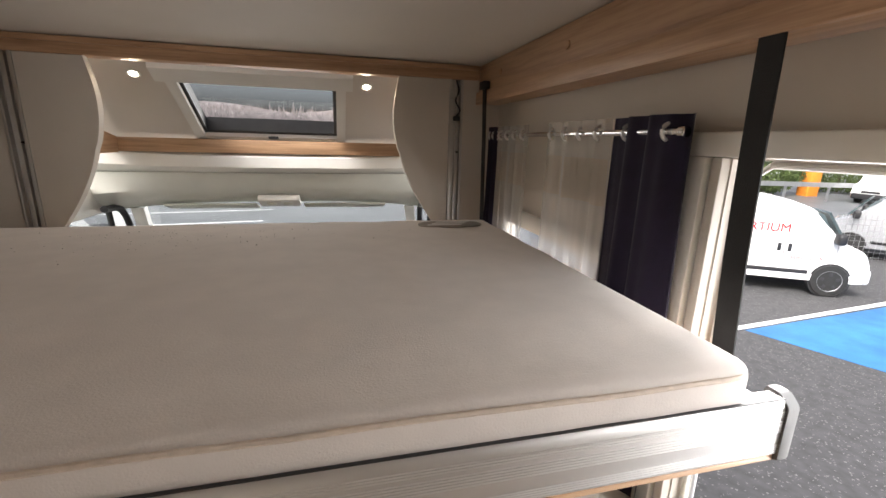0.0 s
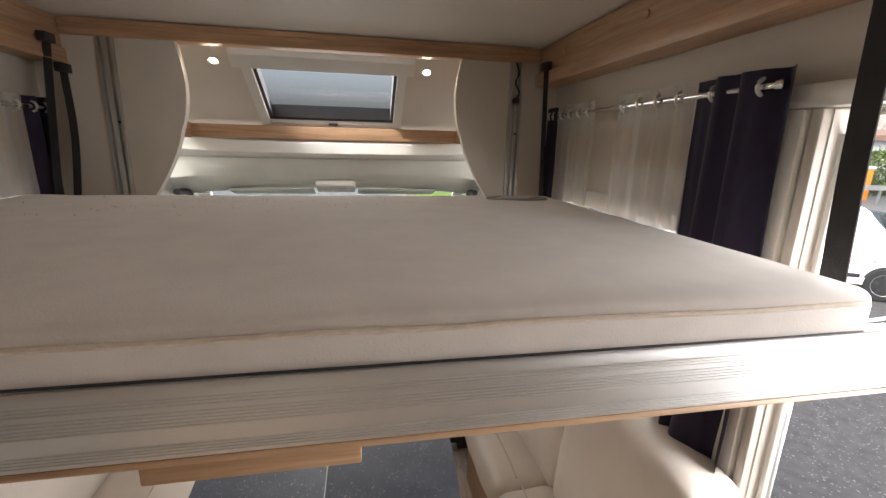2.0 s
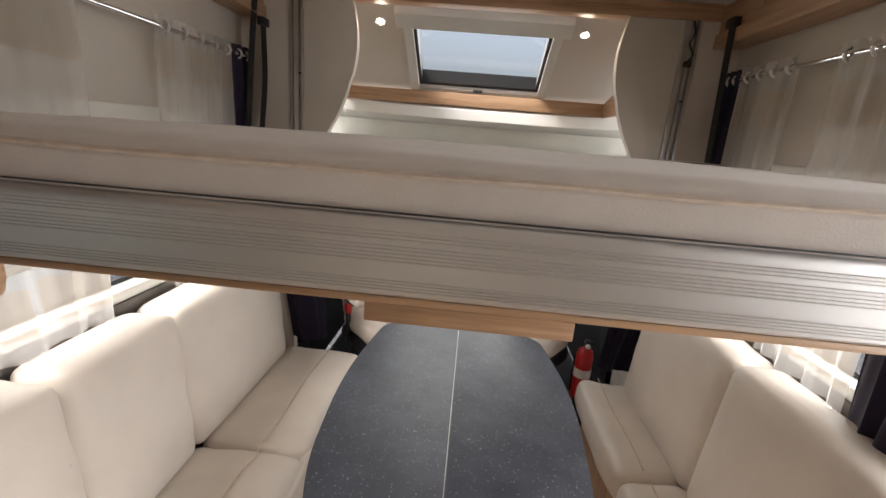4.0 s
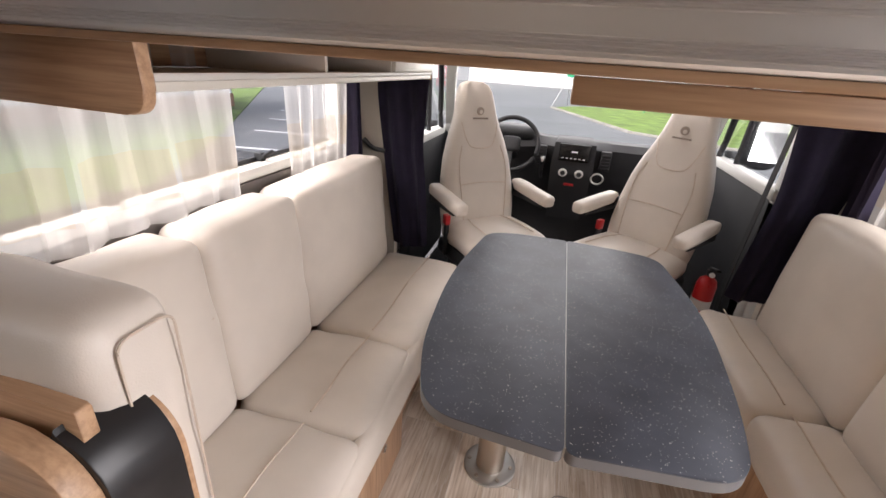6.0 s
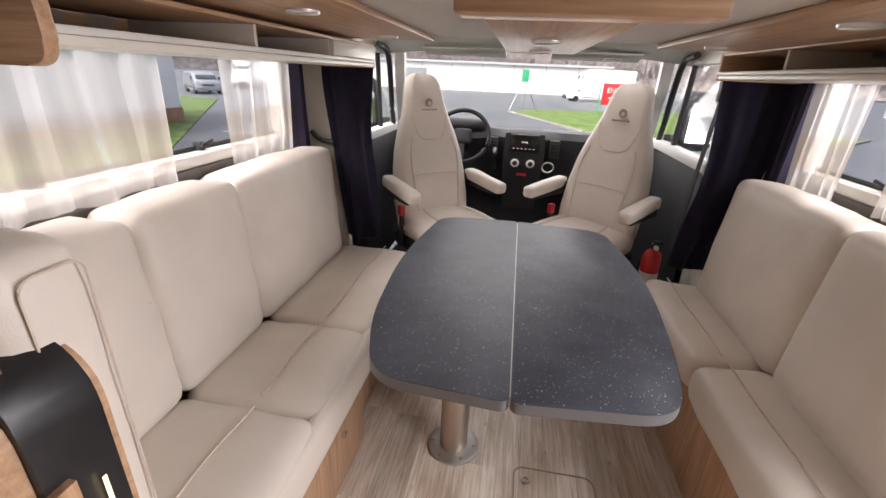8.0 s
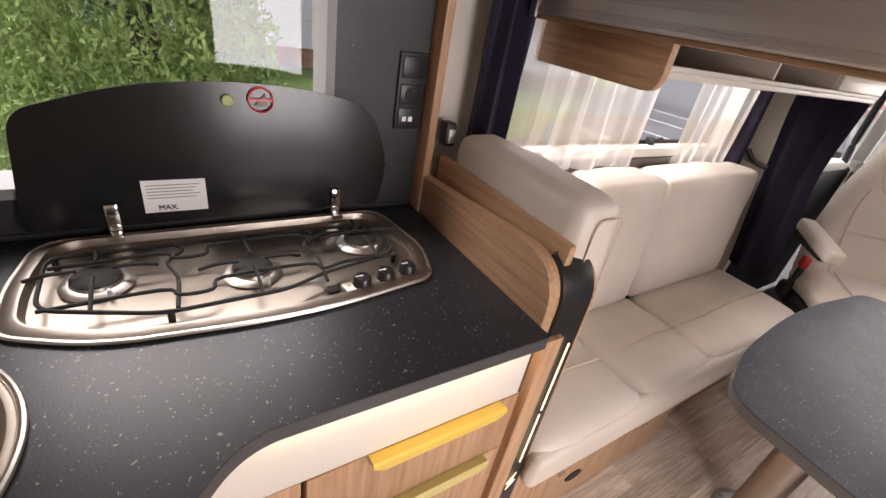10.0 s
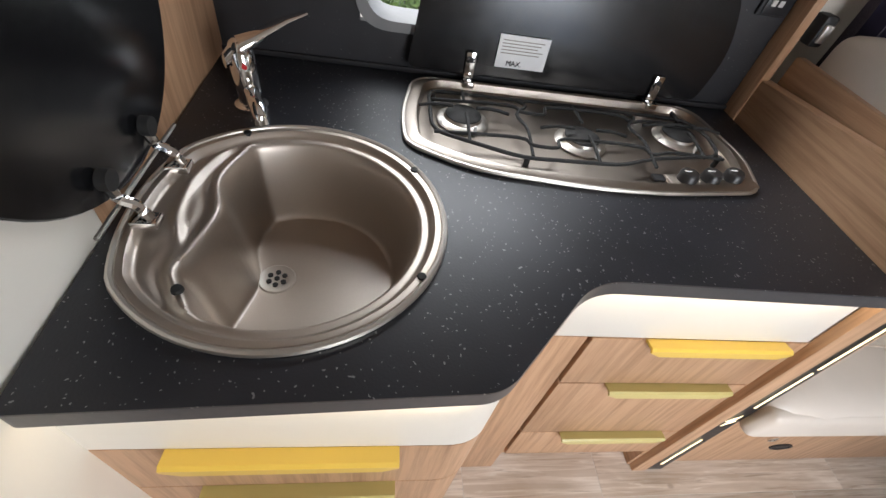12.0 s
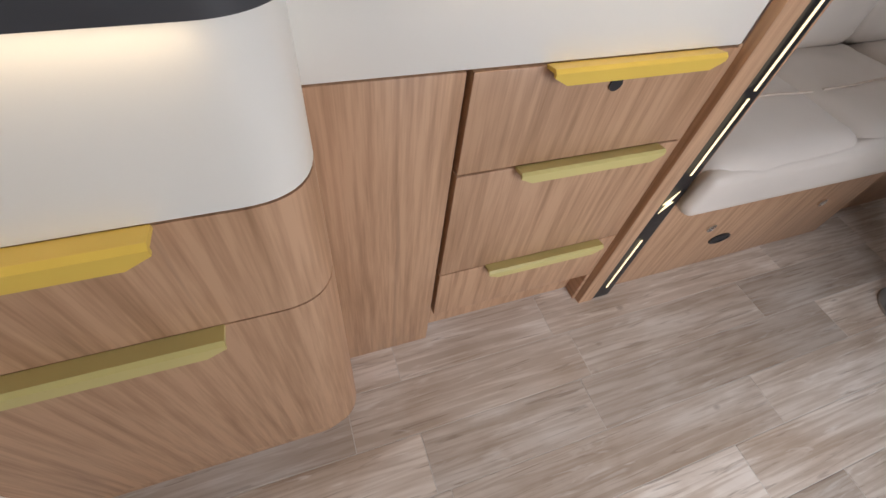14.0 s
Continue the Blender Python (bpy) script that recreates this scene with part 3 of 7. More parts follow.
# partition beside the sink
partition = thing("wall_partition", (-0.7, -0.78, 0), "oak and cream partition standing beside the sink", "partition wall", kind="structure")
part("oak_face", box(XL, -0.62, -0.80, -0.757, 0.90, 2.158), OAK, partition, "upright grained oak panel")
part("cream_face", box(-0.62, -0.30, -0.80, -0.752, 0.10, 2.158, 0.004), FASCIA, partition, "satin cream panel")
part("cream_base", box(XL, -0.62, -0.80, -0.757, 0.0, 0.90), FASCIA, partition)
lv = part("vent_grille", box(-0.61, -0.302, -0.80, -0.7575, 0.0, 0.098), WHITE_PLASTIC, partition, "white slatted vent")
for i in range(5):
    part("slat", box(-0.605, -0.31, -0.759, -0.7525, 0.008 + i * 0.018, 0.018 + i * 0.018, 0.002), WHITE_PLASTIC, lv)
part("corner_trim", box(-0.30, -0.292, -0.80, -0.75, 0.03, 2.158, 0.003), FASCIA, partition, "slim cream corner trim")
part("corner_foot", box(-0.30, -0.280, -0.80, -0.748, 0.0, 0.028, 0.003), ALU_DULL, partition, "small metal corner foot")

# tall cabinet behind the partition with a ribbed shutter towards the aisle
tall = thing("tall_cabinet", (-0.7, -1.2, 0), "cream tall cabinet with white ribbed roller shutter", "cabinet")
part("body", box(XL + 0.002, -0.318, -1.598, -0.802, 0.0, 2.158), FASCIA, tall)
part("oak_base", box(-0.3175, -0.290, -1.58, -0.802, 0.0, 0.045, 0.003), OAK_Y, tall, "low oak base strip")
part("shutter_rail", box(-0.3175, -0.288, -0.832, -0.803, 0.046, 2.10, 0.003), ALU_DULL, tall, "slim aluminium shutter rail")
shut = part("shutter", box(-0.3175, -0.304, -1.57, -0.833, 0.046, 2.10), WHITE_PLASTIC, tall, "white ribbed roller shutter")
for i in range(20):
    part("slat", box(-0.3038, -0.298, -0.868 - i * 0.0355, -0.838 - i * 0.0355, 0.05, 2.095, 0.0025), WHITE_PLASTIC, shut)

# wooden cornice beams under the ceiling
cornice = thing("trim_cornice", (0, 1.2, 2.0), "oak veneered cornice beams under the ceiling", "cornice", kind="structure")
part("beam", box(0.83, XR, -1.0, YB, 2.02, ZC - 0.003, 0.003), OAK_Y, cornice)
part("lip", box(0.818, 0.836, -1.0, YB, 2.016, 2.068, 0.003), OAK_Y, cornice)
part("beam", box(XL, -1.05, -1.0, YB, 2.02, ZC - 0.003, 0.003), OAK_Y, cornice)
part("lip", box(-1.056, -1.038, -1.0, YB, 2.016, 2.068, 0.003), OAK_Y, cornice)
part("cross_beam", box(-1.05, 0.83, YB - 0.01, YB + 0.06, 2.118, ZC - 0.003, 0.003), OAK_X, cornice)
part("cross_lip", box(-1.036, 0.816, YB - 0.022, YB - 0.011, 2.156, ZC - 0.004, 0.002), OAK_X, cornice)
for y in (0.86, 1.35, 1.85):
    part("screw_cap", lathe([(0, 0.0), (0.012, 0.0), (0.012, 0.003), (0, 0.004)], (0.826, y, 2.12), 14, "x"), OAK_Y, cornice)

# bulkhead towards the cab: side fields, curved wings and guide rails
bulk = thing("wall_bulkhead", (0, YB, 1.0), "cream bulkhead with curved wings framing the cab", "bulkhead", kind="structure")
part("side_field", box(0.76, XR, YB, YB + 0.04, 0.0, 2.118), CREAM, bulk)
part("side_field", box(XL, -0.935, YB, YB + 0.04, 0.0, 2.118), CREAM, bulk)


def wing(sign, xe, xi):
    """Rounded panel whose inner edge bows towards the cab opening."""
    prof = [(xe, 2.118)]
    for i in range(21):
        t = i / 20
        z = 2.118 - t * 0.66
        bow = xi + sign * (0.0 if t < 0.43 else 0.18 * min(1, (t - 0.43) / 0.57) ** 1.6) - sign * 0.025 * math.sin(math.pi * min(1, t / 0.5))
        prof.append((bow, z))
    prof.append((xe, 1.458))
    return prism(prof, YB - 0.006, YB + 0.03, "y", 0.004)


part("wing", wing(1, 0.695, 0.475), CREAM, bulk, "curved cream panel")
part("wing", wing(-1, -0.875, -0.665), CREAM, bulk, "curved cream panel")
for x0 in (0.695, -0.935):
    gr = part("guide_rail", join(box(x0, x0 + 0.062, YB + 0.012, YB + 0.03, 1.45, 2.118), box(x0, x0 + 0.010, YB - 0.012, YB + 0.012, 1.45, 2.118, 0.002), box(x0 + 0.050, x0 + 0.062, YB - 0.012, YB + 0.012, 1.45, 2.118, 0.002), box(x0 + 0.03, x0 + 0.036, YB - 0.004, YB + 0.012, 1.45, 2.118)), ALU_DULL, bulk, "aluminium bed guide rail")
    part("rivet", lathe([(0, -0.012), (0.004, -0.011), (0.005, 0.012)], (x0 + 0.042, YB, 1.81), 8, "y"), BLACK_PLASTIC, gr)
part("cable", tube(smooth_path([(0.725, YB - 0.005, 2.115), (0.735, YB - 0.012, 2.07), (0.722, YB - 0.012, 2.03), (0.742, YB - 0.012, 1.99), (0.726, YB - 0.008, 1.96)]), 0.004), BLACK_PLASTIC, bulk, "black lift cable")
part("cable_guide", box(0.716, 0.744, YB - 0.018, YB + 0.004, 1.945, 1.965, 0.003), BLACK_PLASTIC, bulk)

# sloping over-cab roof with the roof window
over = thing("ceiling_over_cab", (-0.1, 2.5, 1.9), "sloping cream over-cab ceiling with oak side panels", "ceiling", kind="structure")


def slope_z(y):
    return 2.09 - (y - 2.339) * (0.23 / 0.369)


sy0, sy1 = YB + 0.055, 2.82
gx0, gx1, gy0, gy1 = -0.445, 0.215, 2.33, 2.715


def slab(x0, x1, y0, y1, up0, up1, mat, nm, parent, label=""):
    return part(nm, prism([(y0, slope_z(y0) + up0), (y1, slope_z(y1) + up0), (y1, slope_z(y1) + up1), (y0, slope_z(y0) + up1)], x0, x1, "x"), mat, parent, label)


slab(-1.05, gx0, sy0, sy1, 0.012, 0.04, CEIL, "slope_panel", over)
slab(gx1, 0.82, sy0, sy1, 0.012, 0.04, CEIL, "slope_panel", over)
slab(gx0, gx1, sy0, gy0, 0.012, 0.04, CEIL, "slope_panel", over)
slab(gx0, gx1, gy1, sy1, 0.012, 0.04, CEIL, "slope_panel", over)
for x0 in (-0.86, 0.585):
    part("oak_cheek", prism([(YB + 0.03, 2.04), (YB + 0.03, 1.76), (2.82, 1.76), (2.82, slope_z(2.82) + 0.02), (2.5, 1.88)], x0, x0 + 0.015, "x"), OAK_Y, over, "oak side panel")
part("oak_sill", box(-0.86, 0.60, 2.70, 2.735, 1.765, 1.835, 0.003), OAK_X, over, "oak board under the roof window")
roofwin = thing("window_roof", (-0.11, 2.52, 1.96), "tilted over-cab roof window with white frame and blind", "roof window", kind="structure")
for x0, x1, y0, y1, nm in ((gx0 - 0.045, gx0, gy0 - 0.04, gy1 + 0.03, "frame_side"), (gx1, gx1 + 0.045, gy0 - 0.04, gy1 + 0.03, "frame_side"), (gx0, gx1, gy1, gy1 + 0.03, "frame_bar")):
    slab(x0, x1, y0, y1, -0.016, 0.05, WHITE_PLASTIC, nm, roofwin)
slab(gx0 - 0.075, gx1 + 0.075, gy0 - 0.07, gy0, -0.03, 0.05, WHITE_PLASTIC, "blind_box", roofwin, "white roller blind box")
for x0, x1, y0, y1 in ((gx0, gx0 + 0.016, gy0, gy1), (gx1 - 0.016, gx1, gy0, gy1), (gx0, gx1, gy1 - 0.03, gy1)):
    slab(x0, x1, y0, y1, 0.006, 0.07, BLACK_PLASTIC, "seal", roofwin, "black rubber seal")
slab(gx0, gx1, gy1 - 0.012, gy1 - 0.002, -0.012, 0.006, ALU, "blind_bar", roofwin, "aluminium pull bar")
part("catch", box(-0.14, -0.09, 2.695, 2.712, slope_z(2.70) - 0.022, slope_z(2.70) - 0.008, 0.003), BLACK_PLASTIC, roofwin)
pane = slab(gx0, gx1, gy0, gy1, 0.074, 0.079, ACRYL, "pane", roofwin, "slightly tinted acrylic pane")
pane.visible_shadow = False


def spot(x, y, z, tilt):
    t = thing("recessed_spotlight", (x, y, z), "small lit recessed spotlight with cream rim", "spotlight", "over-cab spots")
    t.rotation_euler = (radians(tilt), 0, 0)
    for nm, bm, m in (("rim", lathe([(0.017, 0.0), (0.023, -0.003), (0.026, 0.002), (0.017, 0.006)], (0, 0, 0), 24), WHITE_PLASTIC), ("lens", lathe([(0, -0.004), (0.012, -0.003), (0.0175, 0.002), (0, 0.004)], (0, 0, 0), 24), SPOT_GLOW)):
        ob = new(nm, finish(bm, nm, m))
        ob.parent = t
    area_light("spot_light", (x, y - 0.02, z - 0.02), (x, y - 0.5, z - 0.8), 0.05, 0.05, 0.10, (1, 0.8, 0.55))


spot(-0.60, 2.345, slope_z(2.345) + 0.006, -32)
spot(0.355, 2.345, slope_z(2.345) + 0.006, -32)

# ---- the drop-down bed ----
ZB = 1.405
bed = thing("drop_down_bed", (-0.1, 1.2, ZB), "lowered drop-down bed with cream mattress and aluminium edge rail", "bed")
rail_prof = [(0.604, ZB + 0.010), (0.600, ZB + 0.014)]
for i in range(4):
    z = ZB + 0.017 + i * 0.0036
    rail_prof += [(0.600, z), (0.5984, z + 0.0008), (0.5984, z + 0.0016), (0.600, z + 0.0024)]
for i in range(5):
    z = ZB + 0.050 + i * 0.0042
    rail_prof += [(0.600, z), (0.5984, z + 0.0008), (0.5984, z + 0.0016), (0.600, z + 0.0024)]
for i in range(3):
    z = ZB + 0.0745 + i * 0.0040
    rail_prof += [(0.6004, z), (0.5988, z + 0.0008), (0.5988, z + 0.0016), (0.6004, z + 0.0024)]
rail_prof += [(0.601, ZB + 0.0925), (0.604, ZB + 0.099), (0.610, ZB + 0.103), (0.626, ZB + 0.103), (0.626, ZB + 0.010)]
part("edge_rail", prism(rail_prof, -1.06, 0.815, "x"), ALU, bed, "grooved satin aluminium rail")
part("end_cap", prism(rounded([(0.596, ZB + 0.002), (0.596, ZB + 0.092), (0.612, ZB + 0.107), (0.636, ZB + 0.107), (0.636, ZB + 0.002)], 0.006), 0.8151, 0.835, "x", 0.003), CAP_GREY, bed, "grey plastic end cap")
part("end_cap", prism(rounded([(0.596, ZB + 0.002), (0.596, ZB + 0.092), (0.612, ZB + 0.107), (0.636, ZB + 0.107), (0.636, ZB + 0.002)], 0.006), -1.08, -1.0601, "x", 0.003), ALU_DULL, bed)
# thin black box drawn as a dark line between rail and mattress
part("rail_dark_line", box(-1.06, 0.812, 0.6012, 0.606, ZB + 0.1034, ZB + 0.1048), BLACK_PLASTIC, bed, "thin black line along the top of the rail")
part("side_rail", join(box(0.79, 0.83, 0.637, 1.86, ZB + 0.012, ZB + 0.075, 0.004)), ALU_DULL, bed)
part("side_rail", join(box(-1.075, -1.035, 0.637, 1.86, ZB + 0.012, ZB + 0.075, 0.004)), ALU_DULL, bed)
part("wood_strip", box(-1.07, 0.828, 0.603, 0.66, ZB, ZB + 0.0095, 0.002), OAK_X, bed, "oak edging strip")
part("front_block", box(-0.205, 0.032, 0.606, 0.66, ZB - 0.024, ZB - 0.0005, 0.002), OAK_X, bed, "oak block under the rail")
part("base_board", box(-1.06, 0.815, 0.66, 1.86, ZB + 0.048, ZB + 0.058), CEIL, bed, "cream underside panel")
mat_ob = part("mattress", cushion(-1.02, 0.755, 0.606, 1.74, ZB + 0.060, ZB + 0.164, 0.024, (0.0, 0.0, 0.010), 0.0025, 3, 26), MATTRESS, bed, "cream knitted mattress")


def mattress_loop(inset, z):
    o = rounded([(-1.02 + inset, 0.606 + inset), (0.755 - inset, 0.606 + inset), (0.755 - inset, 1.74 - inset), (-1.02 + inset, 1.74 - inset)], 0.05, 8)
    res = []
    for i in range(len(o)):
        a, b = Vector((*o[i], z)), Vector((*o[(i + 1) % len(o)], z))
        k = max(1, int((b - a).length / 0.05))
        for j in range(k):
            p = a.lerp(b, j / k)
            p.z += 0.004 * noise.noise(p * 5)
            res.append(p)
    return res


part("piping", tube(mattress_loop(-0.001, ZB + 0.146), 0.0036, 6, closed=True), PIPING, mat_ob, "ribbed beige edge piping")
# fine dark crumbs scattered on the far half
rnd = random.Random(5)
bits = bmesh.new()
for _ in range(150):
    cx, cy = rnd.gauss(-0.30, 0.28), rnd.gauss(1.48, 0.10)
    if not (-0.95 < cx < 0.5 and 1.1 < cy < 1.68):
        continue
    qx, qy = (cx + 0.1325) / 0.8875, (cy - 1.173) / 0.567
    z = ZB + 0.1645 + 0.010 * (1 - qx * qx) * (1 - qy * qy)
    bmesh.ops.create_cube(bits, size=rnd.uniform(0.0010, 0.0024), matrix=Matrix.Translation((cx, cy, z)) @ rot("Z", rnd.uniform(0, 90)))
solo("crumbs", bits, GREY_INK, "dark crumbs scattered over the mattress top", "crumbs", kind="stuff")
lab = part("care_label", prism(rounded([(0.47, 1.58), (0.60, 1.56), (0.70, 1.59), (0.69, 1.66), (0.55, 1.68), (0.47, 1.65)], 0.04), ZB + 0.166, ZB + 0.170, "z", 0.001), GREY_INK, mat_ob, "dark printed mattress label")
for i in range(3):
    part("print_bar", box(0.50 + i * 0.02, 0.62 + i * 0.02, 1.595 + i * 0.026, 1.605 + i * 0.026, ZB + 0.1702, ZB + 0.171), WHITE, lab)
# underside: oak lamp board and oak borders
ZU = ZB + 0.048
under = part("lamp_board", box(-0.205, 0.032, 0.662, 1.86, ZB + 0.005, ZU - 0.001, 0.003), OAK_Y, bed, "oak board with recessed lamps")
part("under_border", box(-1.02, -0.47, 0.662, 1.86, ZU - 0.016, ZU - 0.001, 0.003), OAK_Y, bed)
part("under_border", box(0.30, 0.80, 0.662, 1.86, ZU - 0.016, ZU - 0.001, 0.003), OAK_Y, bed)


def puck(x, y, z):
    t = thing("ceiling_puck_light", (x, y, z), "round recessed lamp with satin metal rim, switched off", "lamp", "lamps under the bed")
    part("rim", lathe([(0.026, 0.0), (0.034, -0.004), (0.036, 0.0), (0.036, 0.004), (0.026, 0.004)], (x, y, z), 28), ALU, t)
    part("lens", lathe([(0, -0.003), (0.022, -0.002), (0.026, 0.002), (0, 0.003)], (x, y, z), 28), LENS_OFF, t)


puck(-0.09, 1.30, ZB + 0.003)
puck(-0.09, 1.72, ZB + 0.003)
for x in (-0.60, 0.43):
    for y in (1.10, 1.70):
        puck(x, y, ZU - 0.018)


def bed_shelf(sign, wall, front, y0, y1, zb, zt, splits, closed):
    """Open shelf hung under the bed along a side wall."""
    t = thing("hanging_shelf", ((wall + front) / 2, (y0 + y1) / 2, zb), "white open shelf with oak ends hung below the bed", "shelf", "shelves under the bed")
    a, b = sorted((wall, front))
    part("bottom_board", box(a, b, y0, y1, zb, zb + 0.014, 0.002), FASCIA, t)
    part("top_board", box(a, b, y0, y1, zt - 0.010, zt, 0.002), OAK_Y, t, "oak board")
    part("front_lip", box(front - 0.006, front + 0.006, y0, y1, zb + 0.0145, zb + 0.026, 0.002), WHITE_PLASTIC, t)
    part("back_board", box(wall - sign * 0.0 - 0.006, wall + 0.006, y0, y1, zb + 0.015, zt - 0.011), OAK_Y, t)
    for y in splits:
        part("divider", box(a + 0.008, b - 0.004, y - 0.006, y + 0.006, zb + 0.015, zt - 0.011, 0.001), CREAM, t)
    if closed:
        part("flap", box(front - 0.005, front + 0.008, closed[0] + 0.007, closed[1], zb + 0.027, zt - 0.011, 0.002), FASCIA, t, "closed cream flap")
    end = rounded([(b if sign < 0 else a, zb - 0.028), (a if sign < 0 else b, zb - 0.028), (a if sign < 0 else b, zt + 0.03), (b if sign < 0 else a, zt + 0.03)], [0.035, 0, 0, 0])
    if sign < 0:
        end = [(x + 0.02 if x > -0.85 else x, z) for x, z in end]
    part("oak_end", prism(end, y0 - 0.022, y0 - 0.001, "y", 0.003), OAK_X, t, "rounded oak end panel")
    part("oak_end", box(a, b, y1, y1 + 0.02, zb - 0.004, zt, 0.004), OAK_X, t)
    return t


bed_shelf(-1, XL + 0.045, -0.76, 0.69, 2.03, 1.342, 1.427, (1.185, 1.60), (1.60, 2.03))
bed_shelf(1, XR - 0.045, 0.58, 0.75, 2.03, 1.352, 1.442, (1.2, 1.62), None)

# black suspension straps at the bed corners
for pts in ([(0.822, 0.745, 2.155), (0.826, 0.737, 1.75), (0.838, 0.728, 1.44)], [(0.812, 1.98, 2.08), (0.815, 1.97, 1.9), (0.80, 1.90, 1.46)], [(-1.032, 2.0, 2.08), (-1.05, 2.0, 1.9), (-1.06, 1.95, 1.46)], [(-1.03, 2.06, 1.99), (-1.03, 2.06, 1.75), (-1.03, 2.0, 1.46)], [(-1.035, 0.80, 2.06), (-1.04, 0.72, 1.75), (-1.05, 0.665, 1.46)]):
    st = thing("suspension_strap", pts[-1], "black woven strap holding the drop-down bed", "strap", "bed straps")
    part("webbing", tube(smooth_path(pts, 5), 0, flat=(0.021, 0.0015)), WEB, st)
    part("bracket", box(pts[0][0] - 0.014, pts[0][0] + 0.014, pts[0][1] - 0.028, pts[0][1] + 0.028, pts[0][2] - 0.012, pts[0][2] + 0.02, 0.003), BLACK_PLASTIC, st)


# ---- windows, curtains, entrance door ----
def side_window(name, x, side, y0, y1, z0, z1, label):
    """Hinged acrylic window in a side wall with inner frame and blind cassette."""
    t = thing(name, (x, (y0 + y1) / 2, z0), label, "window", kind="structure")
    xo = x + side * 0.05
    a, b = sorted((x - side * 0.012, xo))
    w = 0.035
    part("window_frame", box(a, b, y0, y0 + w, z0, z1, 0.006), WHITE_PLASTIC, t)
    part("window_frame", box(a, b, y1 - w, y1, z0, z1, 0.006), WHITE_PLASTIC, t)
    part("window_frame", box(a, b, y0 + w, y1 - w, z0, z0 + w, 0.006), WHITE_PLASTIC, t)
    part("blind_cassette", box(a, b, y0 + w, y1 - w, z1 - w - 0.03, z1, 0.006), WHITE_PLASTIC, t)
    c, d = sorted((xo + side * 0.004, xo + side * 0.009))
    p = part("pane", box(c, d, y0 + w * 0.4, y1 - w * 0.4, z0 + w * 0.4, z1), ACRYL, t)
    p.visible_shadow = False
    part("seal", box(*sorted((xo - side * 0.006, xo + side * 0.003)), y0 + w * 0.9, y1 - w * 0.9, z0 + w * 0.9, z0 + w * 1.4), BLACK_PLASTIC, t)
    for y in (y0 + (y1 - y0) * 0.22, y0 + (y1 - y0) * 0.62):
        part("catch", join(box(*sorted((xo - side * 0.03, xo)), y - 0.012, y + 0.012, z0 + w, z0 + w + 0.03, 0.004), turned(box(*sorted((xo - side * 0.04, xo - side * 0.028)), y - 0.008, y + 0.05, z0 + w + 0.012, z0 + w + 0.026, 0.004), rot("X", 12), (xo, y, z0 + w))), BLACK_PLASTIC, t, "black turning catch")
    return t


side_window("window_1", XL, -1, 0.62, 1.97, 1.02, 1.61, "wide lounge window with white frame")
side_window("window_2", XR, 1, 0.98, 1.98, 1.02, 1.59, "bench side window with white frame")


def curtain_set(xr, y0, y1, zr, pieces, label):
    t = thing("curtain_rail", (xr, (y0 + y1) / 2, zr), label, "curtain rail")
    part("rod", tube([(xr, y0, zr), (xr, y1, zr)], 0.008, 12), CHROME, t)
    s = 1 if xr > 0 else -1
    for y in (y0, y1):
        part("finial", lathe([(0.008, -0.008), (0.0115, -0.006), (0.0115, 0.008), (0.006, 0.010)], (xr, y, zr), 16, "y"), CHROME, t)
    for y in (y0 + 0.03, y1 - 0.03):
        part("bracket", box(*sorted((xr, xr + s * 0.06)), y - 0.006, y + 0.006, zr - 0.006, zr + 0.006), CHROME, t)
    for k, (nm, a, b, z0, folds, amp, mat, flare, lb) in enumerate(pieces):
        c = thing(nm, (xr, (a + b) / 2, z0), lb, "curtain")
        curtain("cloth", xr, a, b, z0, zr + 0.035, folds, amp, mat, c, flare, seed=k + int(10 * abs(xr)), wavy_hem=0.012 if mat is SHEER else 0.01)
        n = max(1, folds)
        for i in range(n):
            y = a + (b - a) * (i + 0.5) / n
            part("eyelet", tube([(xr + 0.017 * math.cos(q), y, zr + 0.017 * math.sin(q)) for q in np.linspace(0, 2 * math.pi, 18)[:-1]], 0.0045, 6, closed=True), ALU, c, "metal eyelet ring")


NAVY_LB = "gathered dark aubergine curtain hanging on eyelets"
VOILE_LB = "sheer white voile curtain with beige woven squares"
curtain_set(0.868, 0.93, 2.04, 1.885, [
    ("dark_curtain", 0.905, 1.035, 0.80, 1, 0.026, NAVY, 0.02, NAVY_LB), ("dark_curtain", 1.03, 1.165, 0.80, 1, 0.022, NAVY, 0.0, NAVY_LB),
    ("voile_curtain", 1.17, 1.50, 1.00, 4, 0.011, SHEER, 0.03, VOILE_LB), ("voile_curtain", 1.64, 1.93, 0.98, 4, 0.011, SHEER, -0.02, VOILE_LB),
    ("dark_curtain", 1.945, 2.03, 0.84, 2, 0.022, NAVY, 0.0, NAVY_LB)], "chrome curtain rod over the bench window")
curtain_set(-1.095, 0.50, 2.06, 1.85, [
    ("dark_curtain", 0.49, 0.62, 0.80, 2, 0.024, NAVY, 0.0, NAVY_LB), ("voile_curtain", 0.63, 1.24, 1.0, 6, 0.011, SHEER, 0.03, VOILE_LB),
    ("voile_curtain", 1.50, 1.93, 0.99, 5, 0.011, SHEER, 0.0, VOILE_LB), ("dark_curtain", 1.94, 2.05, 0.84, 2, 0.022, NAVY, 0.0, NAVY_LB)], "chrome curtain rod over the lounge window")

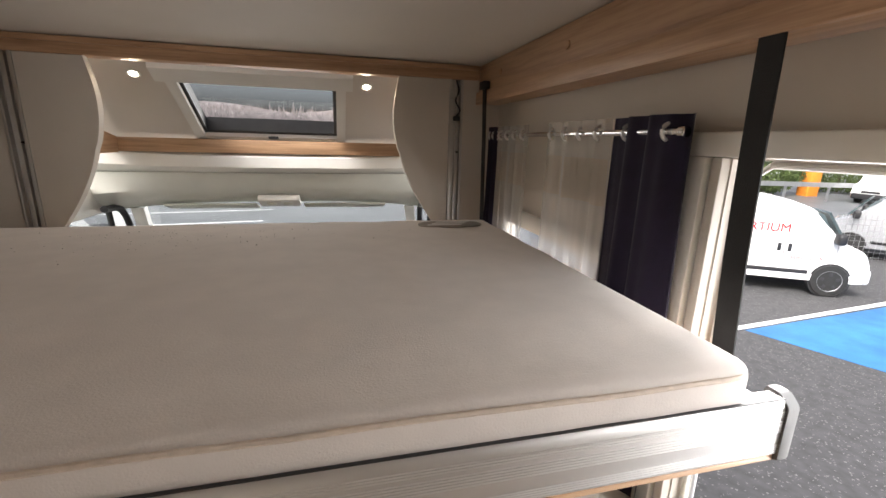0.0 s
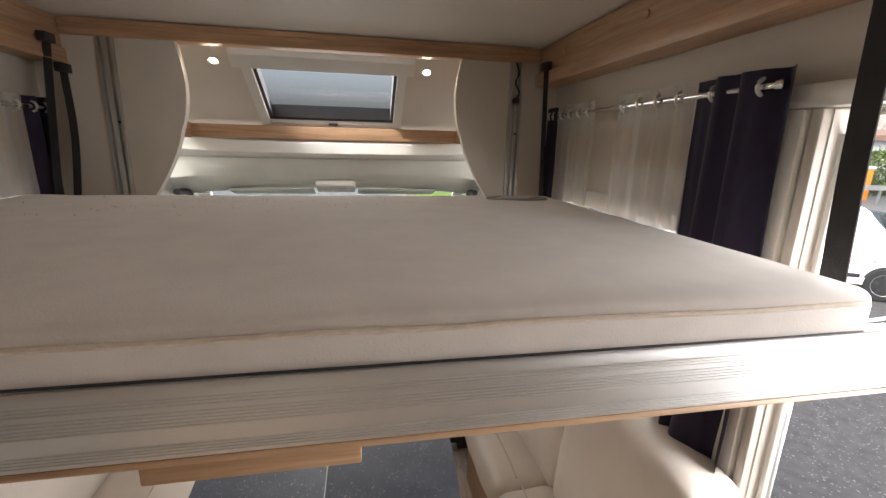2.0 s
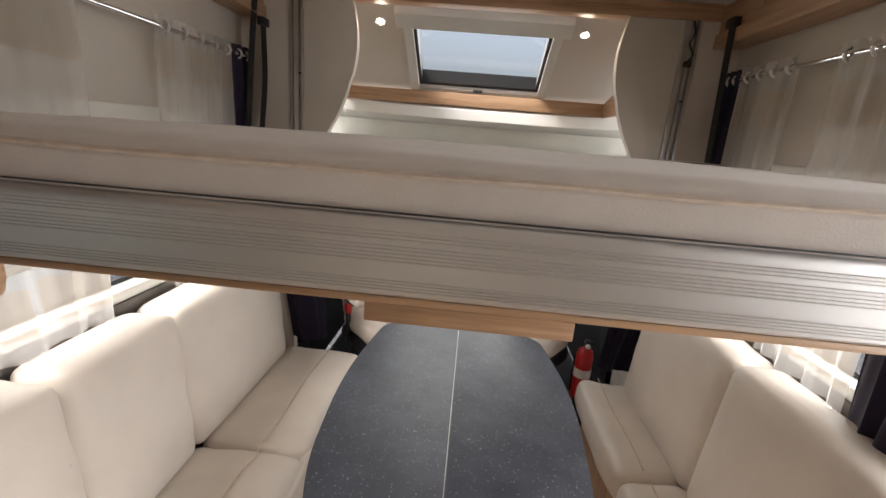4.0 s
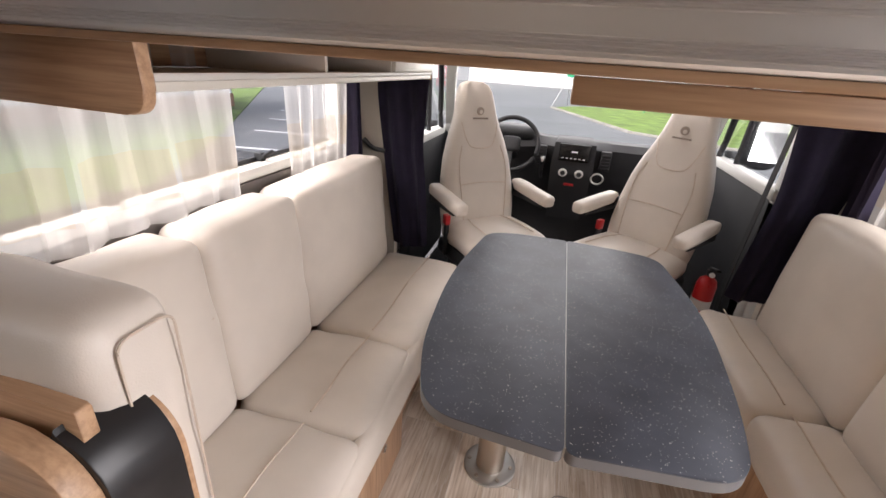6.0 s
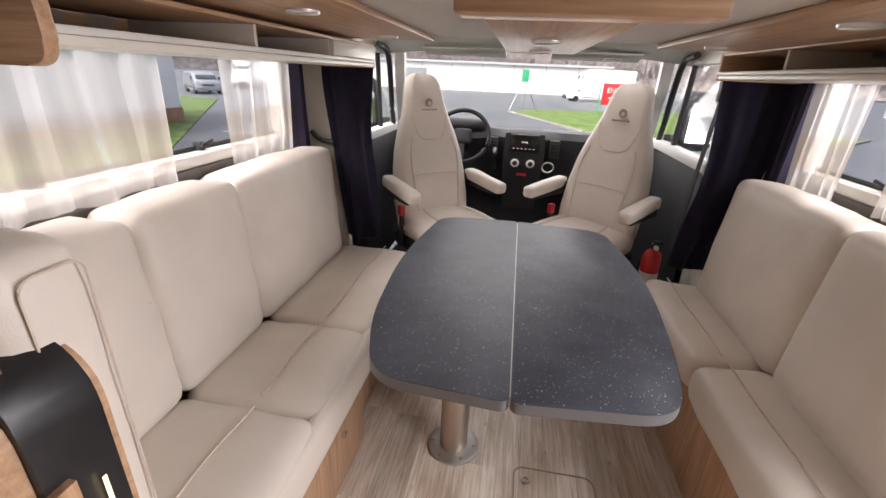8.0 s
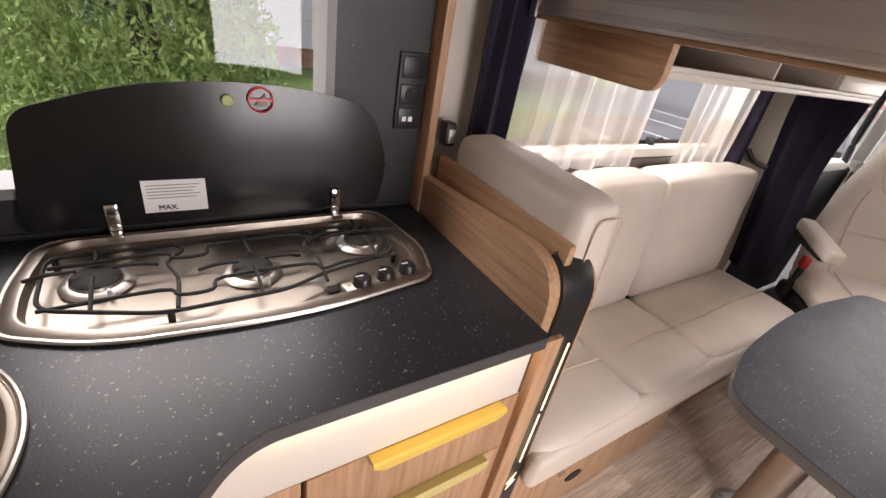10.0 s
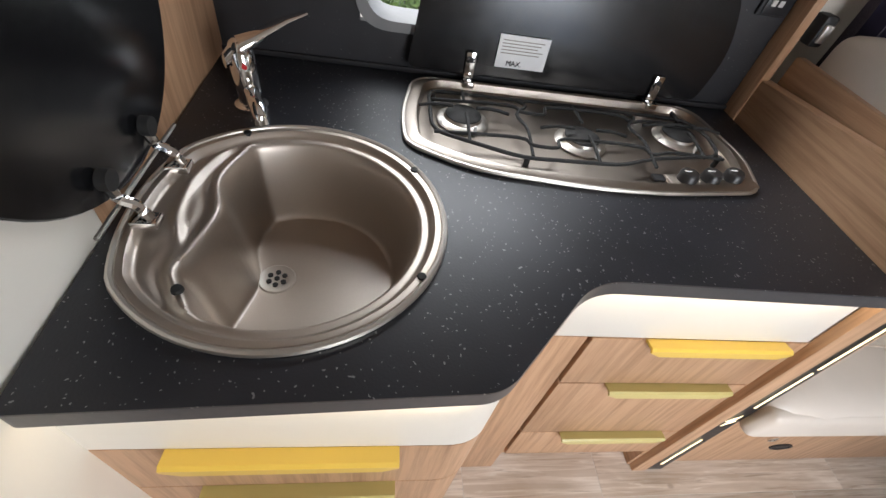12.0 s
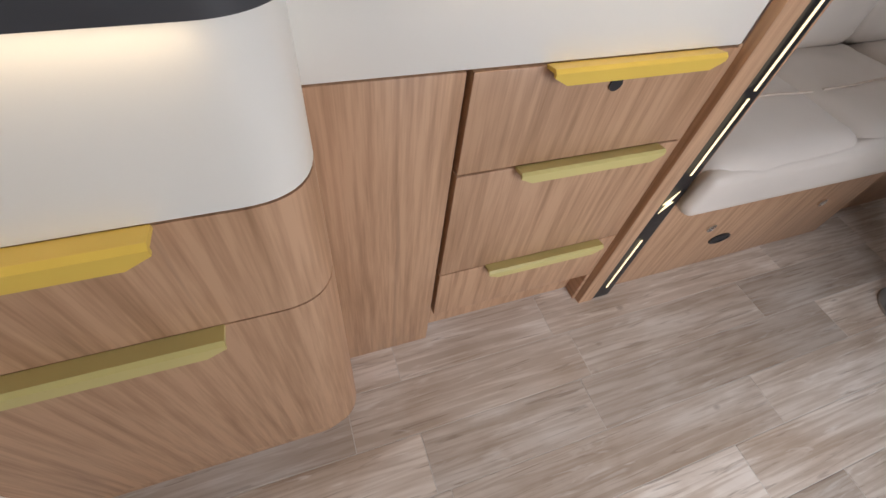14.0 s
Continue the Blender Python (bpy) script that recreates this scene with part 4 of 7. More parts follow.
# dark curtains that part the cab from the lounge
def cab_curtain(left_edge, right_edge, band_z):
    """Flat hanging cloth between two edges, each a run of (x, z) from the top down."""
    mx = sum(x for x, z in left_edge + right_edge) / (len(left_edge) + len(right_edge))
    c = thing("cab_curtain", (mx, 2.08, 0.55), "dark aubergine cab curtain drawn aside beside the seats", "curtain", "cab curtains")
    rows = 30
    lp, rp = smooth_path([(x, 0, z) for x, z in left_edge], 10), smooth_path([(x, 0, z) for x, z in right_edge], 10)

    def along(path, v):
        f = v * (len(path) - 1)
        i = min(int(f), len(path) - 2)
        return Vector(path[i]).lerp(Vector(path[i + 1]), f - i)

    bm = bmesh.new()
    grid = []
    for j in range(rows + 1):
        v = j / rows
        p, q = along(lp, v), along(rp, v)
        line = []
        for i in range(25):
            u = i / 24
            w = p.lerp(q, u)
            fold = 0.011 * math.sin(u * 11 + 1.5 * v) + 0.005 * math.sin(u * 23 - 3 * v) + 0.006 * noise.noise(Vector((u * 3, v * 4, mx)))
            line.append(bm.verts.new((w.x, 2.078 + fold, w.z - 0.02 * math.sin(u * 3.1) * (v > 0.99))))
        grid.append(line)
    for j in range(rows):
        for i in range(24):
            bm.faces.new((grid[j][i], grid[j][i + 1], grid[j + 1][i + 1], grid[j + 1][i]))
    bmesh.ops.solidify(bm, geom=bm.faces[:], thickness=0.003)
    part("cloth", bm, NAVY, c)
    return c


cl = cab_curtain([(-1.02, 1.40), (-1.015, 1.25), (-0.985, 1.0), (-0.955, 0.75), (-0.93, 0.56)], [(-0.765, 1.40), (-0.78, 1.25), (-0.79, 1.05), (-0.77, 0.85), (-0.75, 0.57)], 0.98)
part("tie_band", tube(smooth_path([(-1.08, 2.06, 1.06), (-1.04, 2.075, 1.02), (-0.98, 2.08, 1.01)], 4), 0.011, 8), BLACK_PLASTIC, cl, "black rubber tie")
cab_curtain([(0.615, 1.40), (0.625, 1.30), (0.645, 1.0), (0.615, 0.75), (0.595, 0.57)], [(0.90, 1.40), (0.895, 1.25), (0.86, 1.0), (0.82, 0.80), (0.76, 0.58)], 0.98)

# entrance door opening
dframe = thing("door_frame", (XR, 0.5, 0), "cream entrance door frame with aluminium edging and open doorway", "door frame", kind="structure")
part("jamb", box(XR - 0.022, XR + 0.05, 0.869, 0.893, -0.05, 1.838, 0.004), CREAM, dframe)
part("gap_seal", box(XR - 0.012, XR + 0.01, 0.894, 0.899, 0.0, 1.838), BLACK_PLASTIC, dframe)
part("jamb_trim", box(XR - 0.030, XR + 0.02, 0.90, 0.958, 0.0, 1.838, 0.005), FASCIA, dframe)
part("header", box(XR - 0.03, XR + 0.05, 0.10, 0.958, 1.839, 1.885, 0.005), FASCIA, dframe)
part("outer_profile", box(XR + 0.052, XR + 0.070, 0.862, 0.905, -0.35, 1.86, 0.006), ALU, dframe, "aluminium outer profile")
part("seal", tube([(XR + 0.03, 0.858, -0.04), (XR + 0.03, 0.858, 1.79), (XR + 0.03, 0.81, 1.828), (XR + 0.03, 0.2, 1.828)], 0.007, 8), WHITE_PLASTIC, dframe, "pale rubber seal")
for z in (0.35, 1.40):
    hg = part("hinge", box(XR + 0.035, XR + 0.06, 0.832, 0.862, z - 0.05, z + 0.05, 0.004), BLACK_PLASTIC, dframe, "black door hinge")
    for k in (-0.03, 0, 0.03):
        part("knuckle", lathe([(0, -0.008), (0.008, -0.008), (0.008, 0.008), (0, 0.008)], (XR + 0.034, 0.832, z + k), 10), ALU, hg)
part("sill", box(XR - 0.01, XR + 0.07, 0.17, 0.835, -0.08, -0.05, 0.004), ALU_DULL, dframe)


# ---- lounge: two benches, table ----
def bench_left():
    t = thing("sofa_bench", (-0.85, 1.3, 0), "long cream leather bench with oak base and three back cushions", "bench")
    part("base_panel", box(-1.13, -0.605, 0.475, 1.372, 0.0, 0.36, 0.003), OAK, t, "oak base panel")
    part("base_panel", box(-1.13, -0.66, 1.374, 2.10, 0.0, 0.36, 0.003), OAK, t, "oak base panel")
    ys = (0.50, 0.955, 1.368, 2.10)
    for i, (a, b) in enumerate(zip(ys, ys[1:])):
        s = part("seat_cushion", cushion(-0.97, -0.565, a + 0.002, b - 0.002, 0.362, 0.500, 0.045, 0.016, 0.006, i), LEATHER, t, "soft cream leather seat")
        part("seam", tube([(-0.735 + 0.004 * math.sin(k), a + 0.02 + (b - a - 0.04) * k / 8, 0.5135 + 0.0035 * math.sin(math.pi * k / 8)) for k in range(9)], 0.0028, 6), PIPING, s)
    part("seat_front", cushion(-0.60, -0.552, 0.50, 2.10, 0.355, 0.478, 0.022, 0.006, 0.004, 8), LEATHER, t)
    for i, (a, b) in enumerate(zip((0.50, 0.948, 1.331, 2.05), (0.945, 1.328, 2.02))):
        bm = turned(cushion(-1.10, -0.925, a, b, 0.49, 1.005, 0.04, 0.014, 0.005, i + 4), rot("Y", -4), (-0.95, 0, 0.5))
        s = part("back_cushion", bm, LEATHER, t, "cream leather back cushion")
        part("seam", tube([(-0.945 + 0.006 * math.sin(math.pi * k / 8), a + 0.03 + (b - a - 0.06) * k / 8, 0.80) for k in range(9)], 0.0022, 6), PIPING, s)
    arm = part("arm_cushion", turned(cushion(-1.06, -0.632, 0.448, 0.572, 0.50, 1.14, 0.035, 0.008, 0.004, 11), rot("X", 1), (0, 0.5, 0.5)), LEATHER, t, "upright cream leather end cushion")
    part("stitching", tube([Vector((-0.6262, y, z)) for y, z in rounded([(0.473, 0.57), (0.473, 1.110), (0.547, 1.110), (0.547, 0.57)], 0.02)], 0.0018, 5, closed=True), PIPING, arm, "stitched seam")
    for y, z in ((0.74, 0.205), (1.185, 0.195)):
        part("lock", lathe([(0, 0.0), (0.014, 0.0), (0.015, 0.006), (0.010, 0.008), (0.009, 0.004), (0, 0.004)], (-0.605, y, z), 18, "x"), CHROME, t, "small chrome lock")
    part("vent", turned(lathe([(0, 0.0), (0.030, 0.0), (0.030, 0.004), (0.024, 0.005), (0.022, 0.002), (0, 0.002)], (0, 0, 0), 20, "x"), Matrix.Translation((-0.605, 0.83, 0.13)) @ Matrix.Diagonal((1, 1.3, 0.7, 1))), BLACK_PLASTIC, t, "oval black outlet")
    # ledge and wall strip coloured dark for the shade behind the cushions
    part("ledge", box(XL, -1.09, 0.50, 2.10, 0.84, 0.925, 0.004), SHADED_GREY, t, "grey ledge behind the cushions, with shade put into its colour")
    part("shaded_wall_strip", box(XL + 0.001, XL + 0.014, 0.60, 2.08, 0.926, 1.016, 0.004), SHADED_GREY, t, "dark grey strip standing in for shade on the wall below the window")


bench_left()


def bench_right():
    t = thing("sofa_bench", (0.72, 1.4, 0), "short cream leather bench with oak base and two back cushions", "bench")
    part("base_panel", box(0.56, 0.91, 0.90, 2.05, 0.0, 0.36, 0.003), OAK, t, "oak base panel")
    for i, (a, b) in enumerate(((0.88, 1.445), (1.448, 2.08))):
        s = part("seat_cushion", cushion(0.505, 0.80, a, b, 0.362, 0.500, 0.045, 0.016, 0.006, i + 20), LEATHER, t, "soft cream leather seat")
        part("seam", tube([(0.60 + 0.004 * math.sin(k), a + 0.02 + (b - a - 0.04) * k / 8, 0.5135 + 0.0035 * math.sin(math.pi * k / 8)) for k in range(9)], 0.0028, 6), PIPING, s)
    for i, (a, b) in enumerate(((0.84, 1.40), (1.403, 2.02))):
        bm = turned(cushion(0.70, 0.87, a, b, 0.49, 1.005, 0.04, 0.014, 0.005, i + 24), rot("Y", 5), (0.72, 0, 0.5))
        s = part("back_cushion", bm, LEATHER, t, "cream leather back cushion")
        part("seam", tube([(0.704 - 0.006 * math.sin(math.pi * k / 8) + 0.024, a + 0.03 + (b - a - 0.06) * k / 8, 0.80) for k in range(9)], 0.0022, 6), PIPING, s)
    part("lock", lathe([(0, 0.0), (0.014, 0.0), (0.015, -0.006), (0.010, -0.008), (0, -0.006)], (0.56, 1.0, 0.22), 18, "x"), CHROME, t, "small chrome lock")
    # shade behind the right cushions, put into the grey of these two boxes
    part("ledge", box(0.875, XR, 0.95, 2.08, 0.84, 0.925, 0.004), SHADED_GREY, t, "grey ledge behind the cushions, with shade put into its colour")
    part("shaded_wall_strip", box(XR - 0.014, XR - 0.001, 0.97, 2.08, 0.926, 1.016, 0.004), SHADED_GREY, t, "dark grey strip standing in for shade on the wall below the window")
    part("end_panel", box(0.80, XR, 0.835, 0.855, 0.0, 0.80, 0.004), OAK, t, "oak end panel beside the door")


bench_right()

table = thing("dining_table", (-0.26, 1.40, 0), "slate grey speckled folding table on one steel column", "table")
ZT = 0.717
outl = rounded([(-0.0945, 0.862), (-0.40, 0.885), (-0.47, 1.10), (-0.505, 1.55), (-0.44, 2.01), (-0.30, 2.045), (-0.0945, 2.05)], [0.025, 0.085, 0.3, 0.3, 0.13, 0.05, 0.012], 8)
outr = rounded([(-0.0915, 0.862), (0.255, 0.895), (0.300, 1.10), (0.345, 1.55), (0.275, 2.005), (0.12, 2.035), (-0.0915, 2.05)], [0.025, 0.085, 0.3, 0.3, 0.13, 0.05, 0.012], 8)
for o in (outl, outr):
    lf = part("leaf", prism(o, ZT - 0.030, ZT - 0.003, "z"), TABLE_EDGE, table, "grey edged table leaf")
    part("laminate", prism(o, ZT - 0.003, ZT, "z", 0.0012), TABLETOP, lf, "slate laminate with pale flecks")
part("column", lathe([(0.052, 0.012), (0.052, 0.40), (0.046, 0.41), (0.046, 0.66), (0, 0.66)], (-0.255, 1.40, 0), 32), STEEL, table, "brushed steel column")
fl = part("foot_plate", lathe([(0, 0.0), (0.098, 0.0), (0.098, 0.008), (0.09, 0.012), (0.06, 0.013), (0, 0.013)], (-0.255, 1.40, 0), 36), ALU_DULL, table)
for k in range(6):
    part("bolt", lathe([(0, 0.012), (0.008, 0.012), (0.007, 0.016), (0, 0.017)], (-0.255 + 0.079 * math.cos(k * 1.047), 1.40 + 0.079 * math.sin(k * 1.047), 0), 8), STEEL, fl)
part("joint_strip", box(-0.0947, -0.0913, 0.88, 2.04, ZT - 0.028, ZT - 0.004), ALU_DULL, table)
part("slide_frame", box(-0.40, 0.12, 1.2, 1.6, 0.655, 0.686, 0.004), BLACK_IRON, table)
part("latch", join(lathe([(0, -0.01), (0.016, -0.01), (0.016, 0.0), (0, 0.0)], (-0.02, 0.90, ZT - 0.034), 14), box(-0.035, 0.005, 0.885, 0.915, ZT - 0.036, ZT - 0.031, 0.002)), ALU_DULL, table)
hatch = thing("floor_hatch", (0.08, 1.15, 0.0), "rounded access hatch let into the floor", "hatch")
part("rim", tube([Vector((x, y, 0.002)) for x, y in rounded([(-0.02, 1.05), (0.26, 1.05), (0.26, 1.35), (-0.02, 1.35)], 0.04)], 0.0025, 5, closed=True), GREY_INK, hatch)
for x, y in ((0.25, 1.02), (0.02, 1.30)):
    fx = thing("floor_socket", (x, y, 0), "small round steel fixing set in the floor", "fixing", "floor fixings")
    part("ring", lathe([(0, 0.001), (0.018, 0.001), (0.017, 0.004), (0.009, 0.005), (0.008, 0.002), (0, 0.002)], (x, y, 0), 18), STEEL, fx)

# ---- kitchen ----
splash = thing("wall_kitchen_panel", (-1.14, -0.2, 0.9), "black flecked wall panel behind the kitchen worktop", "wall panel", kind="structure")
XS = -1.130
for y0, y1, z0, z1 in ((-0.757, -0.488, 0.921, 2.158), (0.143, 0.375, 0.921, 2.158), (-0.488, 0.143, 0.921, 1.010), (-0.488, 0.143, 1.525, 2.158)):
    part("panel", box(XL + 0.0005, XS, y0, y1, z0, z1), SPLASH, splash)
part("panel_edge", box(XL + 0.0005, -1.085, 0.376, 0.398, 0.90, 2.158, 0.003), OAK, splash, "oak edging strip")
part("base_trim", box(XS, XS + 0.008, -0.757, 0.375, 0.921, 0.932, 0.002), BLACK_PLASTIC, splash)
kwin = thing("window_3", (XL, -0.18, 1.01), "kitchen window with rounded grey frame", "window", kind="structure")
ring_o = rounded([(-0.497, 1.001), (0.152, 1.001), (0.152, 1.54), (-0.497, 1.54)], 0.07, 8)
ring_i = rounded([(-0.478, 1.020), (0.133, 1.020), (0.133, 1.52), (-0.478, 1.52)], 0.06, 8)
bm = bmesh.new()
k = len(ring_o)
loops = [[bm.verts.new((x, y, z)) for y, z in rg] for x, rg in ((XS + 0.001, ring_o), (XS + 0.012, ring_o), (XS + 0.012, ring_i), (XL - 0.055, ring_i))]
for a, b in zip(loops, loops[1:]):
    for i in range(k):
        bm.faces.new((a[i], a[(i + 1) % k], b[(i + 1) % k], b[i]))
part("window_frame", bm, material("grey_window_frame", (0.20, 0.20, 0.205), 0.4), kwin, "grey rounded inner frame")
p = part("pane", box(XL - 0.062, XL - 0.057, -0.49, 0.13, 1.0, 1.53), ACRYL, kwin)
p.visible_shadow = False
part("catch", join(box(XL - 0.05, XL + 0.0, -0.455, -0.435, 1.13, 1.19, 0.004), tube([(XL + 0.0, -0.445, 1.18), (XL + 0.02, -0.442, 1.15), (XL + 0.015, -0.435, 1.09)], 0.006)), BLACK_PLASTIC, kwin, "black window catch")

worktop = thing("worktop", (-0.8, -0.2, 0.88), "black flecked worktop with stepped rounded front", "worktop")
wo = rounded([(-1.129, 0.374), (-0.568, 0.374), (-0.574, -0.135), (-0.415, -0.285), (-0.392, -0.745), (-1.129, -0.756)], [0, 0.006, 0.05, 0.026, 0.01, 0], 8)
SC, SR = (-0.660, -0.545), 0.207


def plate_with_hole(outer, hole, z0, z1):
    """A flat plate with one closed hole."""
    bm = bmesh.new()
    for z in (z0, z1):
        vo = [bm.verts.new((x, y, z)) for x, y in outer]
        vh = [bm.verts.new((x, y, z)) for x, y in hole]
        es = [bm.edges.new((v[i], v[(i + 1) % len(v)])) for v in (vo, vh) for i in range(len(v))]
        bmesh.ops.triangle_fill(bm, edges=es, use_beauty=True)
        if z == z0:
            lo = (vo, vh)
    for a, b in zip(lo, (vo, vh)):
        for i in range(len(a)):
            bm.faces.new((a[i], a[(i + 1) % len(a)], b[(i + 1) % len(b)], b[i]))
    return bm


def sink_outline(r, n=64):
    """Round sink whose rear flank is widened into a drainer lobe."""
    res = []
    for i in range(n):
        a = 2 * math.pi * i / n
        x, y = r * math.cos(a), r * math.sin(a)
        if y < -r * 0.80:
            y = -r * 0.80 - (abs(y) - r * 0.80) * 0.55
        res.append((SC[0] + x, SC[1] + y))
    return res


sk_hole = sink_outline(SR - 0.012)
part("slab", plate_with_hole(wo, sk_hole, 0.892, 0.917), WORK_EDGE, worktop, "dark grey edging")
part("laminate", plate_with_hole(wo, sk_hole, 0.917, 0.920), WORKTOP, worktop, "black laminate with pale flecks")

sink = thing("round_sink", (SC[0], SC[1], 0.77), "round brushed steel sink with drainer lobe and strainer", "sink")
bm = bmesh.new()
DRAIN = (-0.668, -0.583)


def wave(x, pts):
    """Height of a wavy line over x."""
    return float(np.interp(x, [p[0] for p in pts], [p[1] for p in pts]))


EDGE = [(p.x, p.y) for p in smooth_path([(-0.86, -0.60, 0), (-0.795, -0.625, 0), (-0.728, -0.642, 0), (-0.661, -0.626, 0), (-0.594, -0.637, 0), (-0.558, -0.643, 0), (-0.524, -0.624, 0), (-0.47, -0.59, 0)], 6)]
FLUTE = [(p.x, p.y) for p in smooth_path([(-0.82, -0.655, 0), (-0.774, -0.672, 0), (-0.722, -0.686, 0), (-0.652, -0.684, 0), (-0.601, -0.666, 0), (-0.559, -0.664, 0), (-0.50, -0.635, 0)], 6)]


def ease(t):
    t = min(1.0, max(0.0, t))
    return t * t * (3 - 2 * t)


def sink_height(x, y, f):
    """Pressed sheet: raised rim, ledge, fluted drainer shelf and a bowl that falls to the drain."""
    z = 0.9163 + 0.0102 * ease((f - 0.895) / 0.05) - 0.004 * ease((f - 0.975) / 0.025)
    dw, dr = y - wave(x, EDGE), (0.855 - f) * SR
    s_ = ease(min((dw + 0.010) / 0.030, dr / 0.036))
    z -= s_ * (0.131 + 0.0165 * (1 - min(1.0, math.hypot(x - DRAIN[0], y - DRAIN[1]) / 0.17)))
    if f < 0.9:
        shelf = ease((0.9 - f) / 0.06)
        z += shelf * (0.0055 * math.exp(-((dw + 0.014) / 0.0065) ** 2) + 0.005 * math.exp(-((y - wave(x, FLUTE)) / 0.0065) ** 2))
        z -= shelf * 0.004 * math.exp(-((dw + 0.030) / 0.010) ** 2)
    return z


RINGS, SPOKES = 84, 192
outline = sink_outline(SR, SPOKES)
V = []
for j in range(RINGS):
    f = 1 - j / RINGS
    V.append([bm.verts.new((SC[0] + (x - SC[0]) * f, SC[1] + (y - SC[1]) * f, sink_height(SC[0] + (x - SC[0]) * f, SC[1] + (y - SC[1]) * f, f))) for x, y in outline])
for a, b in zip(V, V[1:]):
    for i in range(SPOKES):
        bm.faces.new((a[i], a[(i + 1) % SPOKES], b[(i + 1) % SPOKES], b[i]))
bm.faces.new(V[-1])
part("basin", bm, STEEL, sink, "brushed steel bowl with wavy fluted drainer")
part("rim", tube([(x, y, 0.9245) for x, y in sink_outline(SR + 0.001, 72)], 0.0045, 8, closed=True), STEEL_POLISH, sink, "bright rolled rim")
st = part("strainer", lathe([(0, 0.772), (0.018, 0.7715), (0.027, 0.7735), (0.030, 0.771), (0.030, 0.768), (0, 0.768)], (*DRAIN, 0), 28), STEEL_POLISH, sink, "perforated drain strainer")
for i in range(7):
    rr, an = (0, 0) if i == 6 else (0.0125, i * math.pi / 3)
    part("strainer_hole", lathe([(0, 0.0018), (0.0042, 0.0018), (0.0042, 0.0), (0, 0.0)], (DRAIN[0] + rr * math.cos(an), DRAIN[1] + rr * math.sin(an), 0.7725), 10), RUBBER, st)
for x, y in ((-0.775, -0.378), (-0.560, -0.372), (-0.835, -0.640), (-0.527, -0.640)):
    part("buffer", lathe([(0, 0.930), (0.0055, 0.929), (0.007, 0.924), (0, 0.924)], (x, y, 0), 10), RUBBER, sink, "black rubber buffer")

slid = thing("folding_glass_cover", (-0.68, -0.725, 0.95), "round black glass sink lid folded up against the partition", "glass cover")
part("glass_disc", turned(lathe([(0, -0.003), (0.228, -0.003), (0.230, 0.0), (0.228, 0.003), (0, 0.003)], (-0.692, -0.738, 1.178), 64, "y"), rot("X", 4), (0, -0.735, 0.95)), BLACK_GLASS, slid, "thin black glass disc")
for x in (-0.735, -0.625):
    hg = part("hinge", join(box(x - 0.012, x + 0.012, -0.722, -0.690, 0.924, 0.936, 0.003), tube(smooth_path([(x, -0.700, 0.934), (x, -0.708, 0.953), (x, -0.724, 0.962), (x, -0.732, 0.985)], 4), 0.007, 8)), CHROME, slid, "chrome lid hinge")
    part("clamp", lathe([(0, -0.006), (0.013, -0.006), (0.013, 0.006), (0, 0.006)], (x, -0.727, 0.990), 16, "y"), RUBBER, hg)
part("edge_bar", tube([(-0.80, -0.728, 0.952), (-0.57, -0.728, 0.952)], 0.003, 6), STEEL_POLISH, slid)

tap = thing("mixer_tap", (-0.925, -0.655, 0.92), "chrome single-lever mixer tap beside the sink", "tap")
part("base_ring", lathe([(0, 0.920), (0.027, 0.920), (0.027, 0.927), (0.020, 0.931), (0, 0.931)], (-0.925, -0.655, 0), 24), CHROME, tap)
part("body", loft([[(-0.925 + dx + r * math.cos(a), -0.655 + dy + r * math.sin(a), z) for a in np.linspace(0, 6.2832, 21)[:-1]] for z, r, dx, dy in ((0.931, 0.019, 0, 0), (0.95, 0.020, 0, 0), (0.985, 0.021, -0.002, -0.002), (1.01, 0.020, -0.004, -0.004), (1.025, 0.015, -0.006, -0.005), (1.032, 0.006, -0.007, -0.006))]), CHROME, tap)
part("spout", tube(smooth_path([(-0.922, -0.652, 0.945), (-0.905, -0.645, 0.956), (-0.875, -0.632, 0.956), (-0.858, -0.624, 0.948), (-0.854, -0.622, 0.934)], 6), 0.0125, 12), CHROME, tap)
part("lever", loft([[(-0.930 - x + w * math.cos(a) * 0.6, -0.660 + y + w * math.cos(a) * 0.5, 1.02 + z + h * math.sin(a)) for a in np.linspace(0, 6.2832, 13)[:-1]] for x, y, z, w, h in ((-0.018, -0.02, -0.018, 0.008, 0.012), (0, 0, 0, 0.024, 0.014), (0.02, 0.03, 0.014, 0.018, 0.008), (0.045, 0.065, 0.030, 0.014, 0.005), (0.06, 0.095, 0.040, 0.010, 0.003))]), CHROME, tap)
part("red_mark", lathe([(0, 0.0), (0.004, 0.0), (0.004, 0.002), (0, 0.002)], (-0.903, -0.648, 1.0), 10, "x"), RED, tap)

hob = thing("gas_hob", (-0.92, -0.06, 0.92), "three-burner stainless steel gas hob with open glass lid", "hob")
ho = rounded([(-1.098, -0.375), (-1.098, 0.262), (-0.905, 0.290), (-0.795, 0.255), (-0.760, 0.0), (-0.790, -0.28), (-0.850, -0.392), (-0.95, -0.398)], [0.05, 0.05, 0.04, 0.03, 0.25, 0.12, 0.03, 0.06], 8)
hi = [(-0.93 + (x + 0.93) * 0.91, -0.06 + (y + 0.06) * 0.945) for x, y in ho]
hs = [(-0.93 + (x + 0.93) * 0.885, -0.06 + (y + 0.06) * 0.93) for x, y in ho]
hd = [(-0.93 + (x + 0.93) * 0.855, -0.06 + (y + 0.06) * 0.912) for x, y in ho]
bm = bmesh.new()
k = len(ho)
